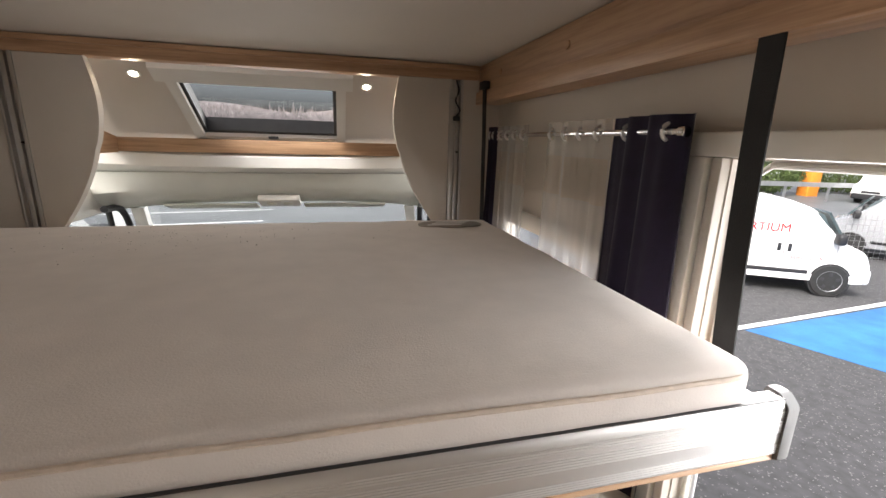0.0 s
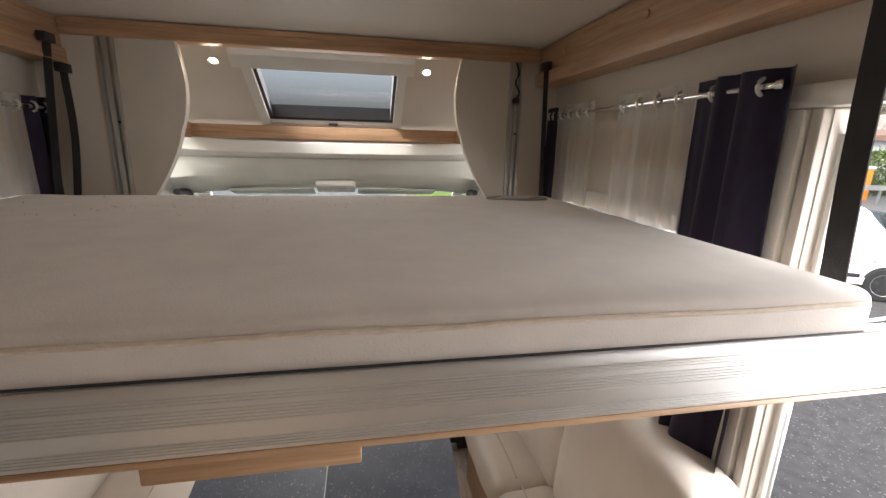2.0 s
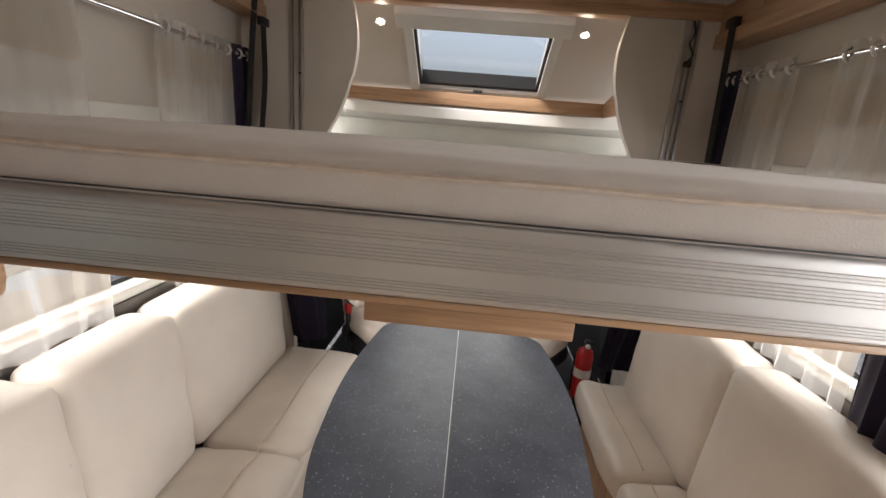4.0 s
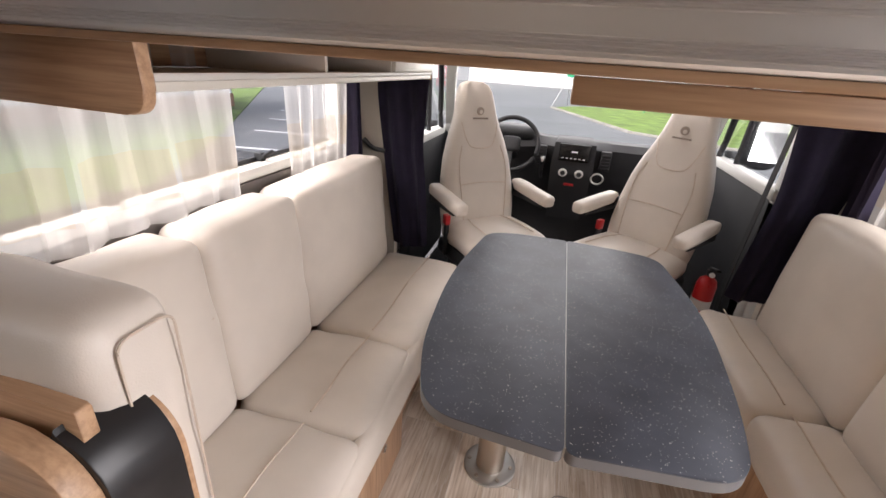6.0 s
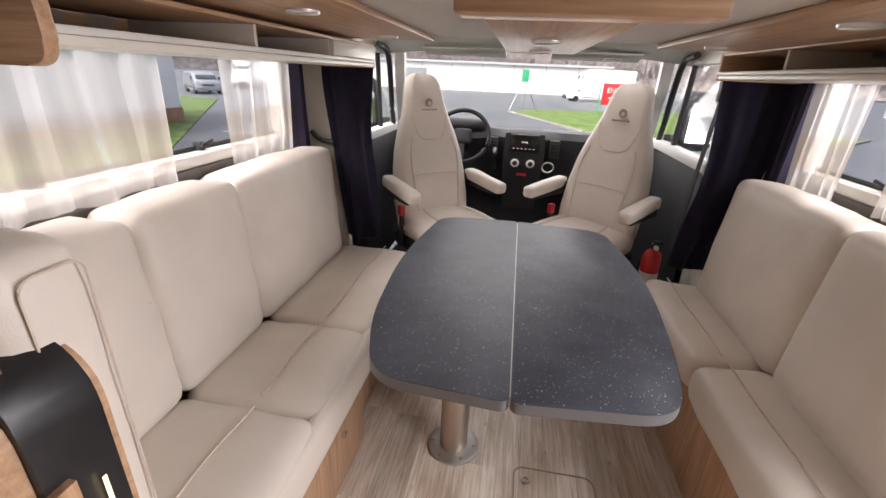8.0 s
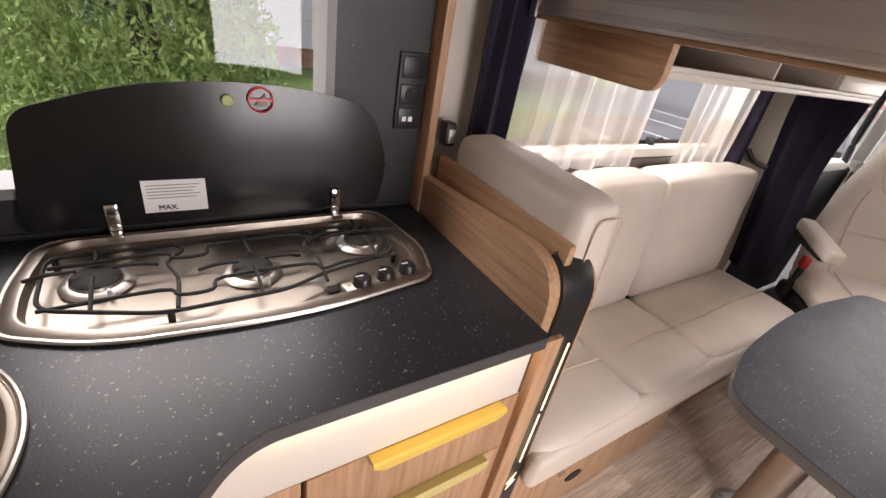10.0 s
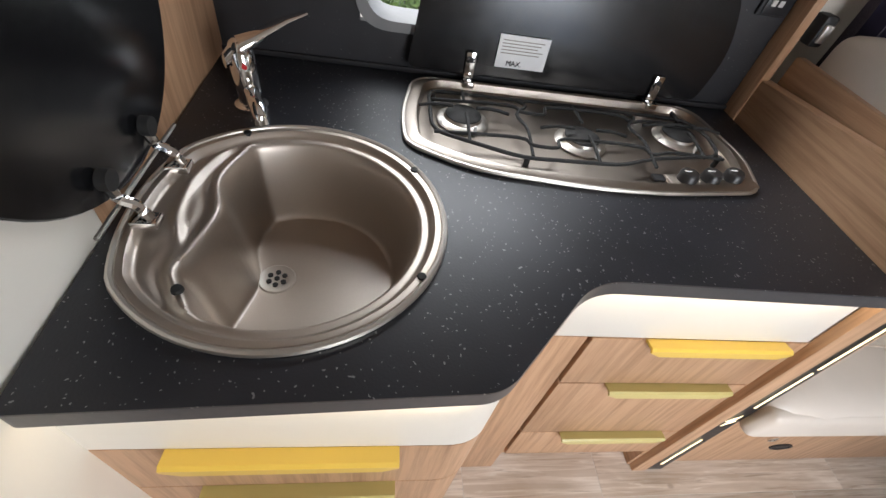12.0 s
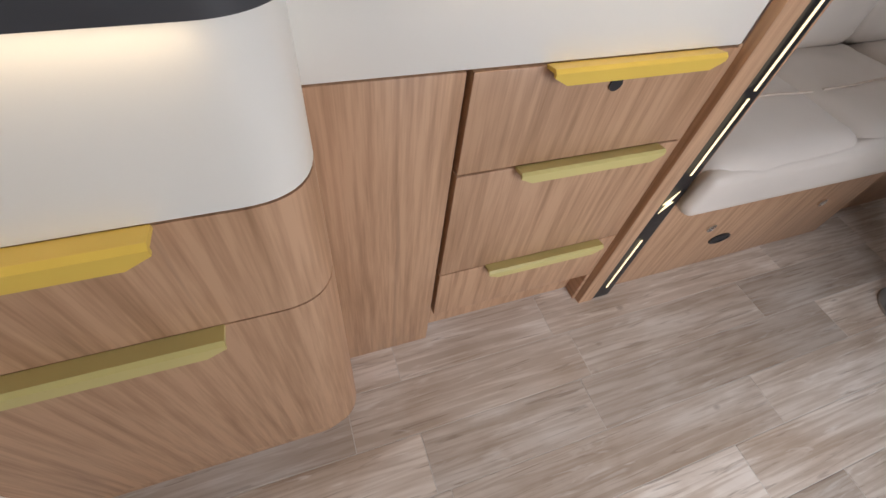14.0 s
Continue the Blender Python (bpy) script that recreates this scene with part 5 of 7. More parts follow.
V = [[bm.verts.new((x, y, z)) for x, y in o] for o, z in ((ho, 0.9205), (ho, 0.927), (hi, 0.934), (hs, 0.9335), (hd, 0.9218), (hd, 0.9208))]
for a, b in zip(V, V[1:]):
    for i in range(k):
        bm.faces.new((a[i], a[(i + 1) % k], b[(i + 1) % k], b[i]))
bm.faces.new(V[-1])
part("tray", bm, HOB_STEEL, hob, "stainless steel tray")
part("edge", tube([(x, y, 0.9255) for x, y in ho], 0.004, 6, closed=True), STEEL_POLISH, hob)
BURN = ((-0.945, -0.285), (-0.91, -0.060), (-0.96, 0.165))
for x, y in BURN:
    bu = part("burner", lathe([(0, 0.921), (0.047, 0.921), (0.050, 0.925), (0.043, 0.930), (0.036, 0.931), (0.034, 0.936), (0, 0.936)], (x, y, 0), 32), STEEL_POLISH, hob, "steel burner ring")
    part("flame_cap", lathe([(0, 0.941), (0.028, 0.941), (0.034, 0.9375), (0.034, 0.936), (0, 0.936)], (x, y, 0), 28), MATT_IRON, bu, "black burner cap")
    part("igniter", lathe([(0, 0.940), (0.003, 0.940), (0.003, 0.922), (0, 0.922)], (x + 0.045, y + 0.018, 0), 8), WHITE, bu)


def wire(pts, nm="bar"):
    return part(nm, tube(smooth_path([(x, y, z) for x, y, z in pts], 4), 0.0031, 6), MATT_IRON, grid_ob)


grid_ob = part("pan_support", tube([(x, y, 0.946) for x, y in rounded([(-1.005, -0.350), (-1.005, 0.0), (-1.0, 0.185), (-0.955, 0.215), (-0.872, 0.205), (-0.842, 0.05), (-0.812, -0.02), (-0.808, -0.20), (-0.865, -0.348)], 0.03, 4)], 0.0034, 6, closed=True), MATT_IRON, hob, "black wire pan support")
for x, y in BURN:
    for dx, dy in ((1, 0), (-1, 0), (0, 1), (0, -1)):
        far = 0.10 if dx else 0.085
        xx, yy = x + dx * far, y + dy * far
        xx = min(max(xx, -1.005), -0.812)
        wire([(xx, yy, 0.946), (x + dx * 0.055, y + dy * 0.055, 0.952), (x + dx * 0.022, y + dy * 0.022, 0.952)])
for k in (-0.972, -0.862):
    wire([(k, -0.345, 0.946), (k, -0.20, 0.950), (k + 0.02, -0.175, 0.950), (k + 0.02, -0.13, 0.950), (k - 0.01, -0.11, 0.950), (k - 0.01, 0.03, 0.950), (k + 0.012, 0.052, 0.950), (k, 0.10, 0.950), (k, 0.205, 0.946)])
for y in (-0.175, 0.052):
    wire([(-1.005, y, 0.946), (-0.975, y + 0.012, 0.950), (-0.94, y - 0.012, 0.950), (-0.89, y, 0.950), (-0.815, y - 0.005, 0.946)])
for x, y in ((-1.003, -0.34), (-1.0, 0.18), (-0.872, 0.203), (-0.81, -0.19)):
    part("foot", lathe([(0, 0.946), (0.005, 0.946), (0.005, 0.9225), (0, 0.9225)], (x, y, 0), 8), RUBBER, grid_ob)
part("knob_panel", turned(box(-0.835, -0.792, 0.075, 0.262, 0.923, 0.931, 0.004), rot("Z", 8), (-0.81, 0.16, 0)), HOB_STEEL, hob)
for x, y in ((-0.808, 0.110), (-0.815, 0.160), (-0.823, 0.210)):
    kn = part("knob", lathe([(0, 0.949), (0.014, 0.948), (0.017, 0.944), (0.018, 0.931), (0, 0.931)], (x, y, 0), 22), BLACK_IRON, hob, "dark control knob")
    part("pointer", box(x - 0.001, x + 0.001, y - 0.014, y, 0.9492, 0.950), WHITE, kn)
part("ignition_button", box(-0.818, -0.800, 0.045, 0.068, 0.926, 0.933, 0.003), BLACK_PLASTIC, hob)

lid = part("glass_lid", turned(prism(rounded([(-0.390, 0.945), (-0.365, 1.150), (-0.21, 1.200), (-0.06, 1.213), (0.09, 1.208), (0.235, 1.180), (0.285, 1.05), (0.262, 0.945)], [0.02, 0.035, 0.2, 0.2, 0.2, 0.06, 0.1, 0.02], 6), -1.105, -1.099, "x"), rot("Y", -3), (-1.10, 0, 0.945)), BLACK_GLASS, hob, "black glass lid folded up against the window")
for y in (-0.262, 0.155):
    hg = part("hinge", join(box(-1.102, -1.072, y - 0.013, y + 0.013, 0.925, 0.938, 0.003), box(-1.098, -1.091, y - 0.011, y + 0.011, 0.938, 0.992, 0.003)), CHROME, hob, "chrome lid hinge")
    part("screw", lathe([(0, 0.004), (0.005, 0.003), (0.005, 0), (0, 0)], (-1.091, y, 0.978), 10, "x"), BLACK_IRON, hg)
stx = -1.0945
sticker = part("sticker", turned(prism([(-0.212, 0.968), (-0.107, 0.968), (-0.107, 1.032), (-0.212, 1.032)], stx, stx + 0.0006, "x"), rot("Y", -3), (-1.10, 0, 0.945)), WHITE, lid, "silver printed warning sticker")
for i in range(5):
    part("print_bar", turned(box(stx + 0.0006, stx + 0.001, -0.205, -0.118 - 0.006 * (i % 3), 1.021 - i * 0.0062, 1.0228 - i * 0.0062), rot("Y", -3), (-1.10, 0, 0.945)), GREY_INK, sticker)
letters("wording", "MAX.", 0.014, (stx + 0.0015, -0.19, 0.974), rot("Z", 90) @ rot("X", 90), BLACK_PLASTIC, sticker, align="LEFT")
for c0, r0, r1, mat, nm in (((0.004, 1.183), 0.025, 0.0215, RED, "warning_ring"),):
    part(nm, turned(tube([(stx + 0.0008, c0[0] + 0.0225 * math.cos(q), c0[1] + 0.0225 * math.sin(q)) for q in np.linspace(0, 6.2832, 33)[:-1]], 0.0018, 6, closed=True), rot("Y", -3), (-1.10, 0, 0.945)), mat, lid, "red ring of a warning sign")
    part("warning_bar", turned(box(stx, stx + 0.0008, c0[0] - 0.023, c0[0] + 0.023, c0[1] - 0.0025, c0[1] + 0.0025), rot("Y", -3) @ rot("X", 0), (-1.10, 0, 0.945)), RED, lid)
    part("warning_picture", turned(prism([(c0[0] - 0.013, c0[1] - 0.012), (c0[0] + 0.013, c0[1] - 0.012), (c0[0] + 0.009, c0[1] + 0.012)], stx, stx + 0.0005, "x"), rot("Y", -3), (-1.10, 0, 0.945)), GREY_INK, lid)
part("lid_stop", turned(lathe([(0, 0.004), (0.009, 0.004), (0.011, 0.0), (0, 0.0)], (stx, -0.055, 1.180), 20, "x"), rot("Y", -3), (-1.10, 0, 0.945)), material("lime_rubber_stop", (0.42, 0.52, 0.16), 0.5), lid, "lime green rubber stop")

sock = thing("power_panel", (XS, 0.335, 1.2), "black socket panel with switch and charging ports on the wall", "socket")
part("plate", box(XS, XS + 0.008, 0.300, 0.368, 1.125, 1.296, 0.003), BLACK_PLASTIC, sock)
for i, z in enumerate((1.152, 1.205, 1.265)):
    m = part("module", box(XS + 0.008, XS + 0.012, 0.307, 0.361, z - 0.023, z + 0.023, 0.002), BLACK_SATIN, sock)
    if i == 1:
        part("socket_hole", lathe([(0, 0.0125), (0.012, 0.0125), (0.013, 0.0145), (0.016, 0.0145), (0.016, 0.012), (0, 0.012)], (XS, 0.334, z), 20, "x"), RUBBER, m)
    if i == 0:
        for dy in (-0.009, 0.007):
            part("charging_port", box(XS + 0.012, XS + 0.0135, 0.331 + dy - 0.005, 0.331 + dy + 0.005, z - 0.007, z + 0.004), ALU, m)

# sink cabinet with rounded corner
def round_front(x_front, y_corner, x_back, z0, z1, r, t=0.018):
    """A bowed front: straight along y, rounded towards the return."""
    outer = rounded([(x_back, y_corner), (x_front, y_corner), (x_front, -0.755)], [0, r, 0], 12)
    inner = rounded([(x_back, y_corner - t), (x_front - t, y_corner - t), (x_front - t, -0.755)], [0, max(0.01, r - t), 0], 12)
    return prism(outer + inner[::-1], z0, z1, "z")


scab = thing("sink_cabinet", (-0.6, -0.5, 0), "oak sink cabinet with rounded corner, white fascia and yellow handles", "cabinet")
part("fascia", round_front(-0.420, -0.258, -0.598, 0.748, 0.889, 0.065), FASCIA, scab, "satin white fascia")
part("drawer_front", round_front(-0.420, -0.258, -0.598, 0.586, 0.745, 0.065), OAK, scab, "oak drawer front")
part("drawer_front", round_front(-0.420, -0.258, -0.598, 0.130, 0.583, 0.065), OAK, scab, "oak drawer front")
part("carcass", box(-1.10, -0.452, -0.754, -0.275, 0.125, 0.72), OAK, scab)
part("plinth", round_front(-0.452, -0.27, -0.62, 0.0, 0.128, 0.08), OAK, scab)


def handle(x, y0, y1, z, mat, parent):
    """Folded pull: a lip on the drawer edge with a slanted, tapered grip."""
    bm = bmesh.new()
    sec = []
    for y, c in ((y0, 0.012), (y0 + 0.022, 0.0), (y1 - 0.022, 0.0), (y1, 0.012)):
        sec.append([(x, y, z), (x + 0.021, y, z + 0.004), (x + 0.026, y, z), (x + 0.026, y, z - 0.018 + c), (x + 0.022, y, z - 0.018 + c), (x + 0.021, y, z - 0.002), (x, y, z - 0.005)])
    bm.free()
    return part("handle", loft(sec), mat, parent, "folded mustard yellow pull")


handle(-0.420, -0.668, -0.385, 0.747, YELLOW, scab)
handle(-0.420, -0.664, -0.380, 0.585, OLIVE, scab)

dcab = thing("drawer_cabinet", (-0.8, 0.15, 0), "oak drawer cabinet with white fascia and three yellow pulls", "cabinet")
part("fascia", box(-0.618, -0.600, -0.2585, 0.388, 0.735, 0.889, 0.002), FASCIA, dcab, "satin white fascia")
part("filler_panel", box(-0.618, -0.601, -0.2585, -0.058, 0.0, 0.732, 0.002), OAK, dcab, "oak filler panel")
part("carcass", box(-1.10, -0.64, -0.2585, 0.386, 0.0, 0.72), OAK, dcab)
for z0, z1 in ((0.563, 0.732), (0.289, 0.559), (0.125, 0.285)):
    dr = part("drawer", box(-0.640, -0.598, -0.050, 0.386, z0, z1, 0.002), OAK, dcab, "oak drawer front")
for z, m in ((0.734, YELLOW), (0.561, OLIVE), (0.287, OLIVE)):
    handle(-0.600, 0.052, 0.335, z, m, dcab)
part("drawer_lock", lathe([(0, 0.0), (0.010, 0.0), (0.011, 0.003), (0, 0.004)], (-0.598, 0.175, 0.695), 16, "x"), BLACK_PLASTIC, dcab)
area_light("worktop_led_strip", (-0.585, 0.12, 0.8895), (-0.63, 0.12, 0.60), 0.50, 0.010, 0.06, WARM)
area_light("worktop_led_strip", (-0.404, -0.52, 0.8895), (-0.46, -0.52, 0.60), 0.42, 0.010, 0.028, WARM)

# low divider with tray and curved black end post
div = thing("divider_post", (-0.8, 0.43, 0), "oak divider with curved black end post and lit strip", "divider")
prof = rounded([(-1.128, 0.0), (-1.128, 1.012), (-0.600, 1.052), (-0.600, 0.0)], [0, 0, 0.11, 0], 10)
part("board", prism([(x, z) for x, z in prof], 0.380, 0.408, "y", 0.002), OAK_X, div, "oak board with rounded end")
part("inner_cheek", prism([(x, z) for x, z in rounded([(-1.085, 0.80), (-1.085, 1.0), (-0.592, 1.040), (-0.592, 0.0), (-0.62, 0.0), (-0.62, 0.80)], [0, 0, 0.10, 0, 0, 0.03], 10)], 0.4925, 0.500, "y", 0.001), OAK_X, div, "thin oak inner edge")
part("tray_floor", box(-1.085, -0.66, 0.409, 0.418, 0.90, 0.93), OAK_X, div)
part("back_board", prism(rounded([(-1.085, 0.86), (-1.085, 1.072), (-0.625, 1.066), (-0.625, 0.86)], [0, 0.004, 0.004, 0]), 0.419, 0.436, "y", 0.002), OAK_X, div, "taller oak tray board")
arc = [(x, z) for x, z in prof if x > -0.654 and z > 0.2]
cap_o = [(-0.655, 1.046)] + arc + [(-0.592, 0.0)]
cap_i = [(-0.655, 1.030)] + [(x - 0.012, z - 0.014) for x, z in arc] + [(-0.606, 0.0)]
cap_o = [(x + 0.008 if x > -0.7 else x, z) for x, z in cap_o]
part("oak_cheek", prism([(-0.66, 0.0), (-0.66, 0.889), (-0.5805, 0.889), (-0.5805, 0.0)], 0.3885, 0.435, "y", 0.002), OAK, div)
cap = part("black_cap", prism(cap_o + cap_i[::-1], 0.4085, 0.492, "y", 0.002), BLACK_SATIN, div, "satin black curved end post")
part("post_body", box(-0.63, -0.607, 0.427, 0.488, 0.0, 0.93), BLACK_SATIN, div)
for z0, z1 in ((0.66, 0.86), (0.47, 0.645), (0.05, 0.26)):
    part("light_strip", box(-0.5845, -0.5830, 0.461, 0.466, z0, z1), LED_GLOW, cap, "warm lit strip")
part("emblem", prism([(0.450, 0.36), (0.472, 0.392), (0.461, 0.392), (0.468, 0.425), (0.444, 0.388), (0.456, 0.388)], -0.5845, -0.583, "x"), LED_GLOW, cap, "small lit bird-like emblem")
tieb = thing("curtain_hook", (-1.10, 0.45, 1.12), "small dark buckle on the window wall", "hook")
part("buckle", box(-1.125, -1.09, 0.43, 0.46, 1.09, 1.15, 0.006), BLACK_PLASTIC, tieb)
part("clip", box(-1.092, -1.084, 0.436, 0.454, 1.10, 1.135, 0.003), ALU, tieb)

# ---- cab ----
cab = thing("wall_cab", (-0.1, 2.9, 0), "pale cab shell with windscreen, pillars and side doors", "cab", kind="structure")
CX = -0.12
part("cab_floor", box(-1.02, 0.80, 2.302, 3.7, -0.05, 0.02), MAT_DARK, cab, "black cab carpet")
part("firewall", box(-1.0, 0.78, 3.665, 3.72, -0.05, 0.93), DASH, cab)
part("step_edge", box(-1.0, 0.80, 2.27, 2.30, -0.005, 0.03, 0.004), ALU_DULL, cab)
head_sec = []
for x in np.linspace(-1.08, 0.86, 25):
    u = (x - CX) / 0.97
    up = 0.032 + 0.05 * abs(u) ** 3.5
    head_sec.append([(x, 2.735, 1.735 + up), (x, 2.70, 1.715 + up), (x, 2.695, 1.675 + up * 0.5), (x, 2.73, 1.655 + up * 0.3), (x, 2.76, 1.66)])
part("header_roll", loft(head_sec), WHITE_PLASTIC, cab, "white moulded header")
hl = []
for x in np.linspace(-1.08, 0.86, 25):
    u = abs((x - CX) / 0.97)
    d = 0.05 * u ** 3
    hl.append([(x, 2.74, 1.66), (x, 2.76, 1.58 - d), (x, 2.84, 1.51 - d), (x, 2.98, 1.468 - d), (x, 3.0, 1.488 - d), (x, 2.86, 1.53), (x, 2.78, 1.66)])
part("headliner", loft(hl), GREY_PLASTIC, cab, "grey-green moulded headliner")
for x0, x1 in ((CX - 0.62, CX - 0.13), (CX + 0.13, CX + 0.62)):
    part("sun_visor", turned(box(x0, x1, 2.86, 2.98, 1.448, 1.462, 0.006), rot("X", -16), (0, 2.92, 1.45)), GREY_PLASTIC, cab)
con = part("map_light", turned(box(CX - 0.115, CX + 0.115, 2.78, 2.90, 1.475, 1.515, 0.012), rot("X", -25), (0, 2.84, 1.49)), WHITE_PLASTIC, cab, "overhead lamp console")
for x in (CX - 0.045, CX + 0.045):
    part("lamp_lens", turned(lathe([(0, -0.004), (0.024, -0.003), (0.028, 0.004), (0, 0.004)], (x, 2.84, 1.474), 20), rot("X", -25), (0, 2.84, 1.49)), LENS_OFF, con)
vl = part("visor_label", turned(box(0.30, 0.40, 2.90, 2.96, 1.442, 1.4445), rot("X", -16), (0, 2.92, 1.45)), WHITE, cab, "white warning label")
part("print_bar", turned(box(0.315, 0.385, 2.915, 2.925, 1.4405, 1.4415), rot("X", -16), (0, 2.92, 1.45)), GREY_INK, vl)
for s, xx in ((-1, -1.0), (1, 0.76)):
    part("a_pillar", loft([[(xx + s * dx - s * 0.03, y - 0.02, z), (xx + s * dx + s * 0.03, y - 0.03, z), (xx + s * dx + s * 0.05, y + 0.05, z), (xx + s * dx - s * 0.02, y + 0.06, z)] for dx, y, z in ((-0.10, 2.97, 1.44), (-0.06, 3.12, 1.30), (-0.02, 3.30, 1.15), (0.03, 3.52, 0.98), (0.04, 3.56, 0.7))]), WHITE_PLASTIC, cab, "pale windscreen pillar")
    part("pillar_seal", tube(smooth_path([(xx + s * -0.04, 2.72, 1.47), (xx + s * -0.03, 2.92, 1.44), (xx + s * 0.0, 3.08, 1.30), (xx + s * 0.03, 3.22, 1.10), (xx + s * 0.03, 3.26, 0.98)], 5), 0.018, 8), BLACK_PLASTIC, cab, "black door seal")
    a, b = sorted((xx + s * 0.02, xx + s * 0.08))
    d = part("door_panel", box(a, b, 2.33, 3.45, 0.05, 0.94, 0.02), DASH, cab, "dark lower door panel")
    part("door_top_trim", box(a - 0.015, b + 0.0, 2.38, 3.35, 0.93, 0.985, 0.012), WHITE_PLASTIC, d, "pale window ledge")
    part("b_pillar", box(a, b, 2.27, 2.44, 0.0, 1.58, 0.012), WHITE_PLASTIC, cab)
    part("door_header", box(a, b, 2.44, 3.05, 1.43, 1.58, 0.012), WHITE_PLASTIC, cab)
    part("quarter_post", tube([(xx + s * 0.05, 3.02, 0.98), (xx + s * 0.04, 2.94, 1.44)], 0.016, 8), BLACK_PLASTIC, cab)
    g = part("side_glass", box(xx + s * 0.055 - 0.002, xx + s * 0.055 + 0.002, 2.44, 3.45, 0.96, 1.46), GLASS, cab)
    g.visible_shadow = False
    belt = part("seat_belt", tube(smooth_path([(xx + s * -0.0, 2.40, 1.27), (xx + s * -0.03, 2.38, 0.9), (xx + s * -0.06, 2.36, 0.45), (xx + s * -0.04, 2.36, 0.2)], 5), 0, flat=(0.022, 0.0015)), WEB, cab, "black seat belt")
    part("belt_anchor", box(xx + s * 0.0 - 0.02, xx + s * 0.0 + 0.02, 2.375, 2.42, 1.26, 1.36, 0.008), BLACK_PLASTIC, belt)
    mir = thing("wing_mirror", (xx + s * 0.22, 3.3, 1.0), "black exterior wing mirror of the cab", "wing mirror")
    part("housing", cushion(*sorted((xx + s * 0.16, xx + s * 0.36)), 3.24, 3.36, 0.93, 1.28, 0.05, 0.01, 0, 1, 5), BLACK_PLASTIC, mir)
    part("mirror_glass", box(*sorted((xx + s * 0.18, xx + s * 0.34)), 3.227, 3.231, 0.98, 1.23), CHROME, mir)
    part("arm", box(*sorted((xx + s * 0.07, xx + s * 0.18)), 3.28, 3.32, 0.97, 1.02, 0.01), BLACK_PLASTIC, mir)
ws = part("windscreen", prism([(2.985, 1.485), (3.62, 0.955), (3.625, 0.960), (2.990, 1.490)], -0.96, 0.72, "x"), GLASS, cab, "clear windscreen")
ws.visible_shadow = False

dash = thing("dashboard", (CX, 3.4, 0.5), "dark grey dashboard with screen, vents and heater knobs", "dashboard")
ds = []
for x in np.linspace(-0.99, 0.75, 29):
    u = (x - CX) / 0.87
    hump = 0.035 * math.exp(-((x + 0.50) / 0.16) ** 2)
    mid = 0.06 * math.exp(-((x + 0.08) / 0.2) ** 4)
    ds.append([(x, 3.66, 0.93), (x, 3.42, 0.985 + hump), (x, 3.36 - mid * 0.3, 0.975 + hump), (x, 3.33 - mid, 0.93 + hump * 0.6), (x, 3.36 - mid, 0.80), (x, 3.42, 0.66), (x, 3.48, 0.52), (x, 3.66, 0.5)])
part("body", loft(ds), DASH, dash)
cn = part("centre_console", loft([[(x0, y, z), (x1, y, z), (x1, 3.5, z), (x0, 3.5, z)] for z, y, x0, x1 in ((0.40, 3.37, -0.20, 0.04), (0.60, 3.315, -0.215, 0.055), (0.80, 3.27, -0.225, 0.065), (0.965, 3.275, -0.215, 0.055), (0.985, 3.31, -0.20, 0.04))]), DASH, dash, "raised centre console")
scr = part("screen", box(-0.182, 0.022, 3.256, 3.272, 0.845, 0.962, 0.006), BLACK_GLASS, cn, "black touch screen")
for i in range(6):
    part("screen_icon", box(-0.16 + i * 0.028, -0.145 + i * 0.028, 3.2545, 3.256, 0.862, 0.868), WHITE, scr)
part("screen_clock", box(-0.10, -0.06, 3.2545, 3.256, 0.905, 0.915), WHITE, scr)
for x in (-0.135, -0.025):
    kb = part("heater_knob", lathe([(0, -0.022), (0.024, -0.020), (0.028, -0.016), (0.031, 0.0), (0, 0.0)], (x, 3.28, 0.76), 24, "y"), WHITE_PLASTIC, cn, "ringed heater knob")
    part("dial", lathe([(0, -0.024), (0.016, -0.023), (0.017, -0.018), (0, -0.018)], (x, 3.28, 0.76), 20, "y"), BLACK_PLASTIC, kb)
part("hazard_switch", box(-0.115, -0.045, 3.296, 3.306, 0.665, 0.69, 0.004), RED, cn, "red hazard switch")
for x in (-0.30, 0.13):
    vt = part("air_vent", box(x - 0.035, x + 0.035, 3.272, 3.32, 0.80, 0.93, 0.008), BLACK_PLASTIC, dash, "upright air vent")
    for k in range(5):
        part("slat", box(x - 0.03, x + 0.03, 3.264, 3.272, 0.815 + k * 0.022, 0.820 + k * 0.022), DASH, vt)
gs = part("gear_lever", tube(smooth_path([(-0.28, 3.33, 0.70), (-0.285, 3.26, 0.75), (-0.285, 3.22, 0.82)], 4), 0.012, 10), BLACK_PLASTIC, dash)
part("gear_knob", lathe([(0, 0.03), (0.016, 0.026), (0.024, 0.008), (0.02, -0.012), (0.01, -0.02), (0, -0.02)], (-0.285, 3.215, 0.845), 18), CHROME, gs, "chrome gear knob")
part("cup_ring", tube([(0.10 + 0.04 * math.cos(a), 3.285, 0.74 + 0.035 * math.sin(a)) for a in np.linspace(0, 6.2832, 19)[:-1]], 0.007, 6, closed=True), ALU_DULL, dash)
part("instrument_hood", cushion(-0.66, -0.36, 3.22, 3.42, 0.955, 1.045, 0.04, 0.006, 0, 2, 6), DASH, dash)

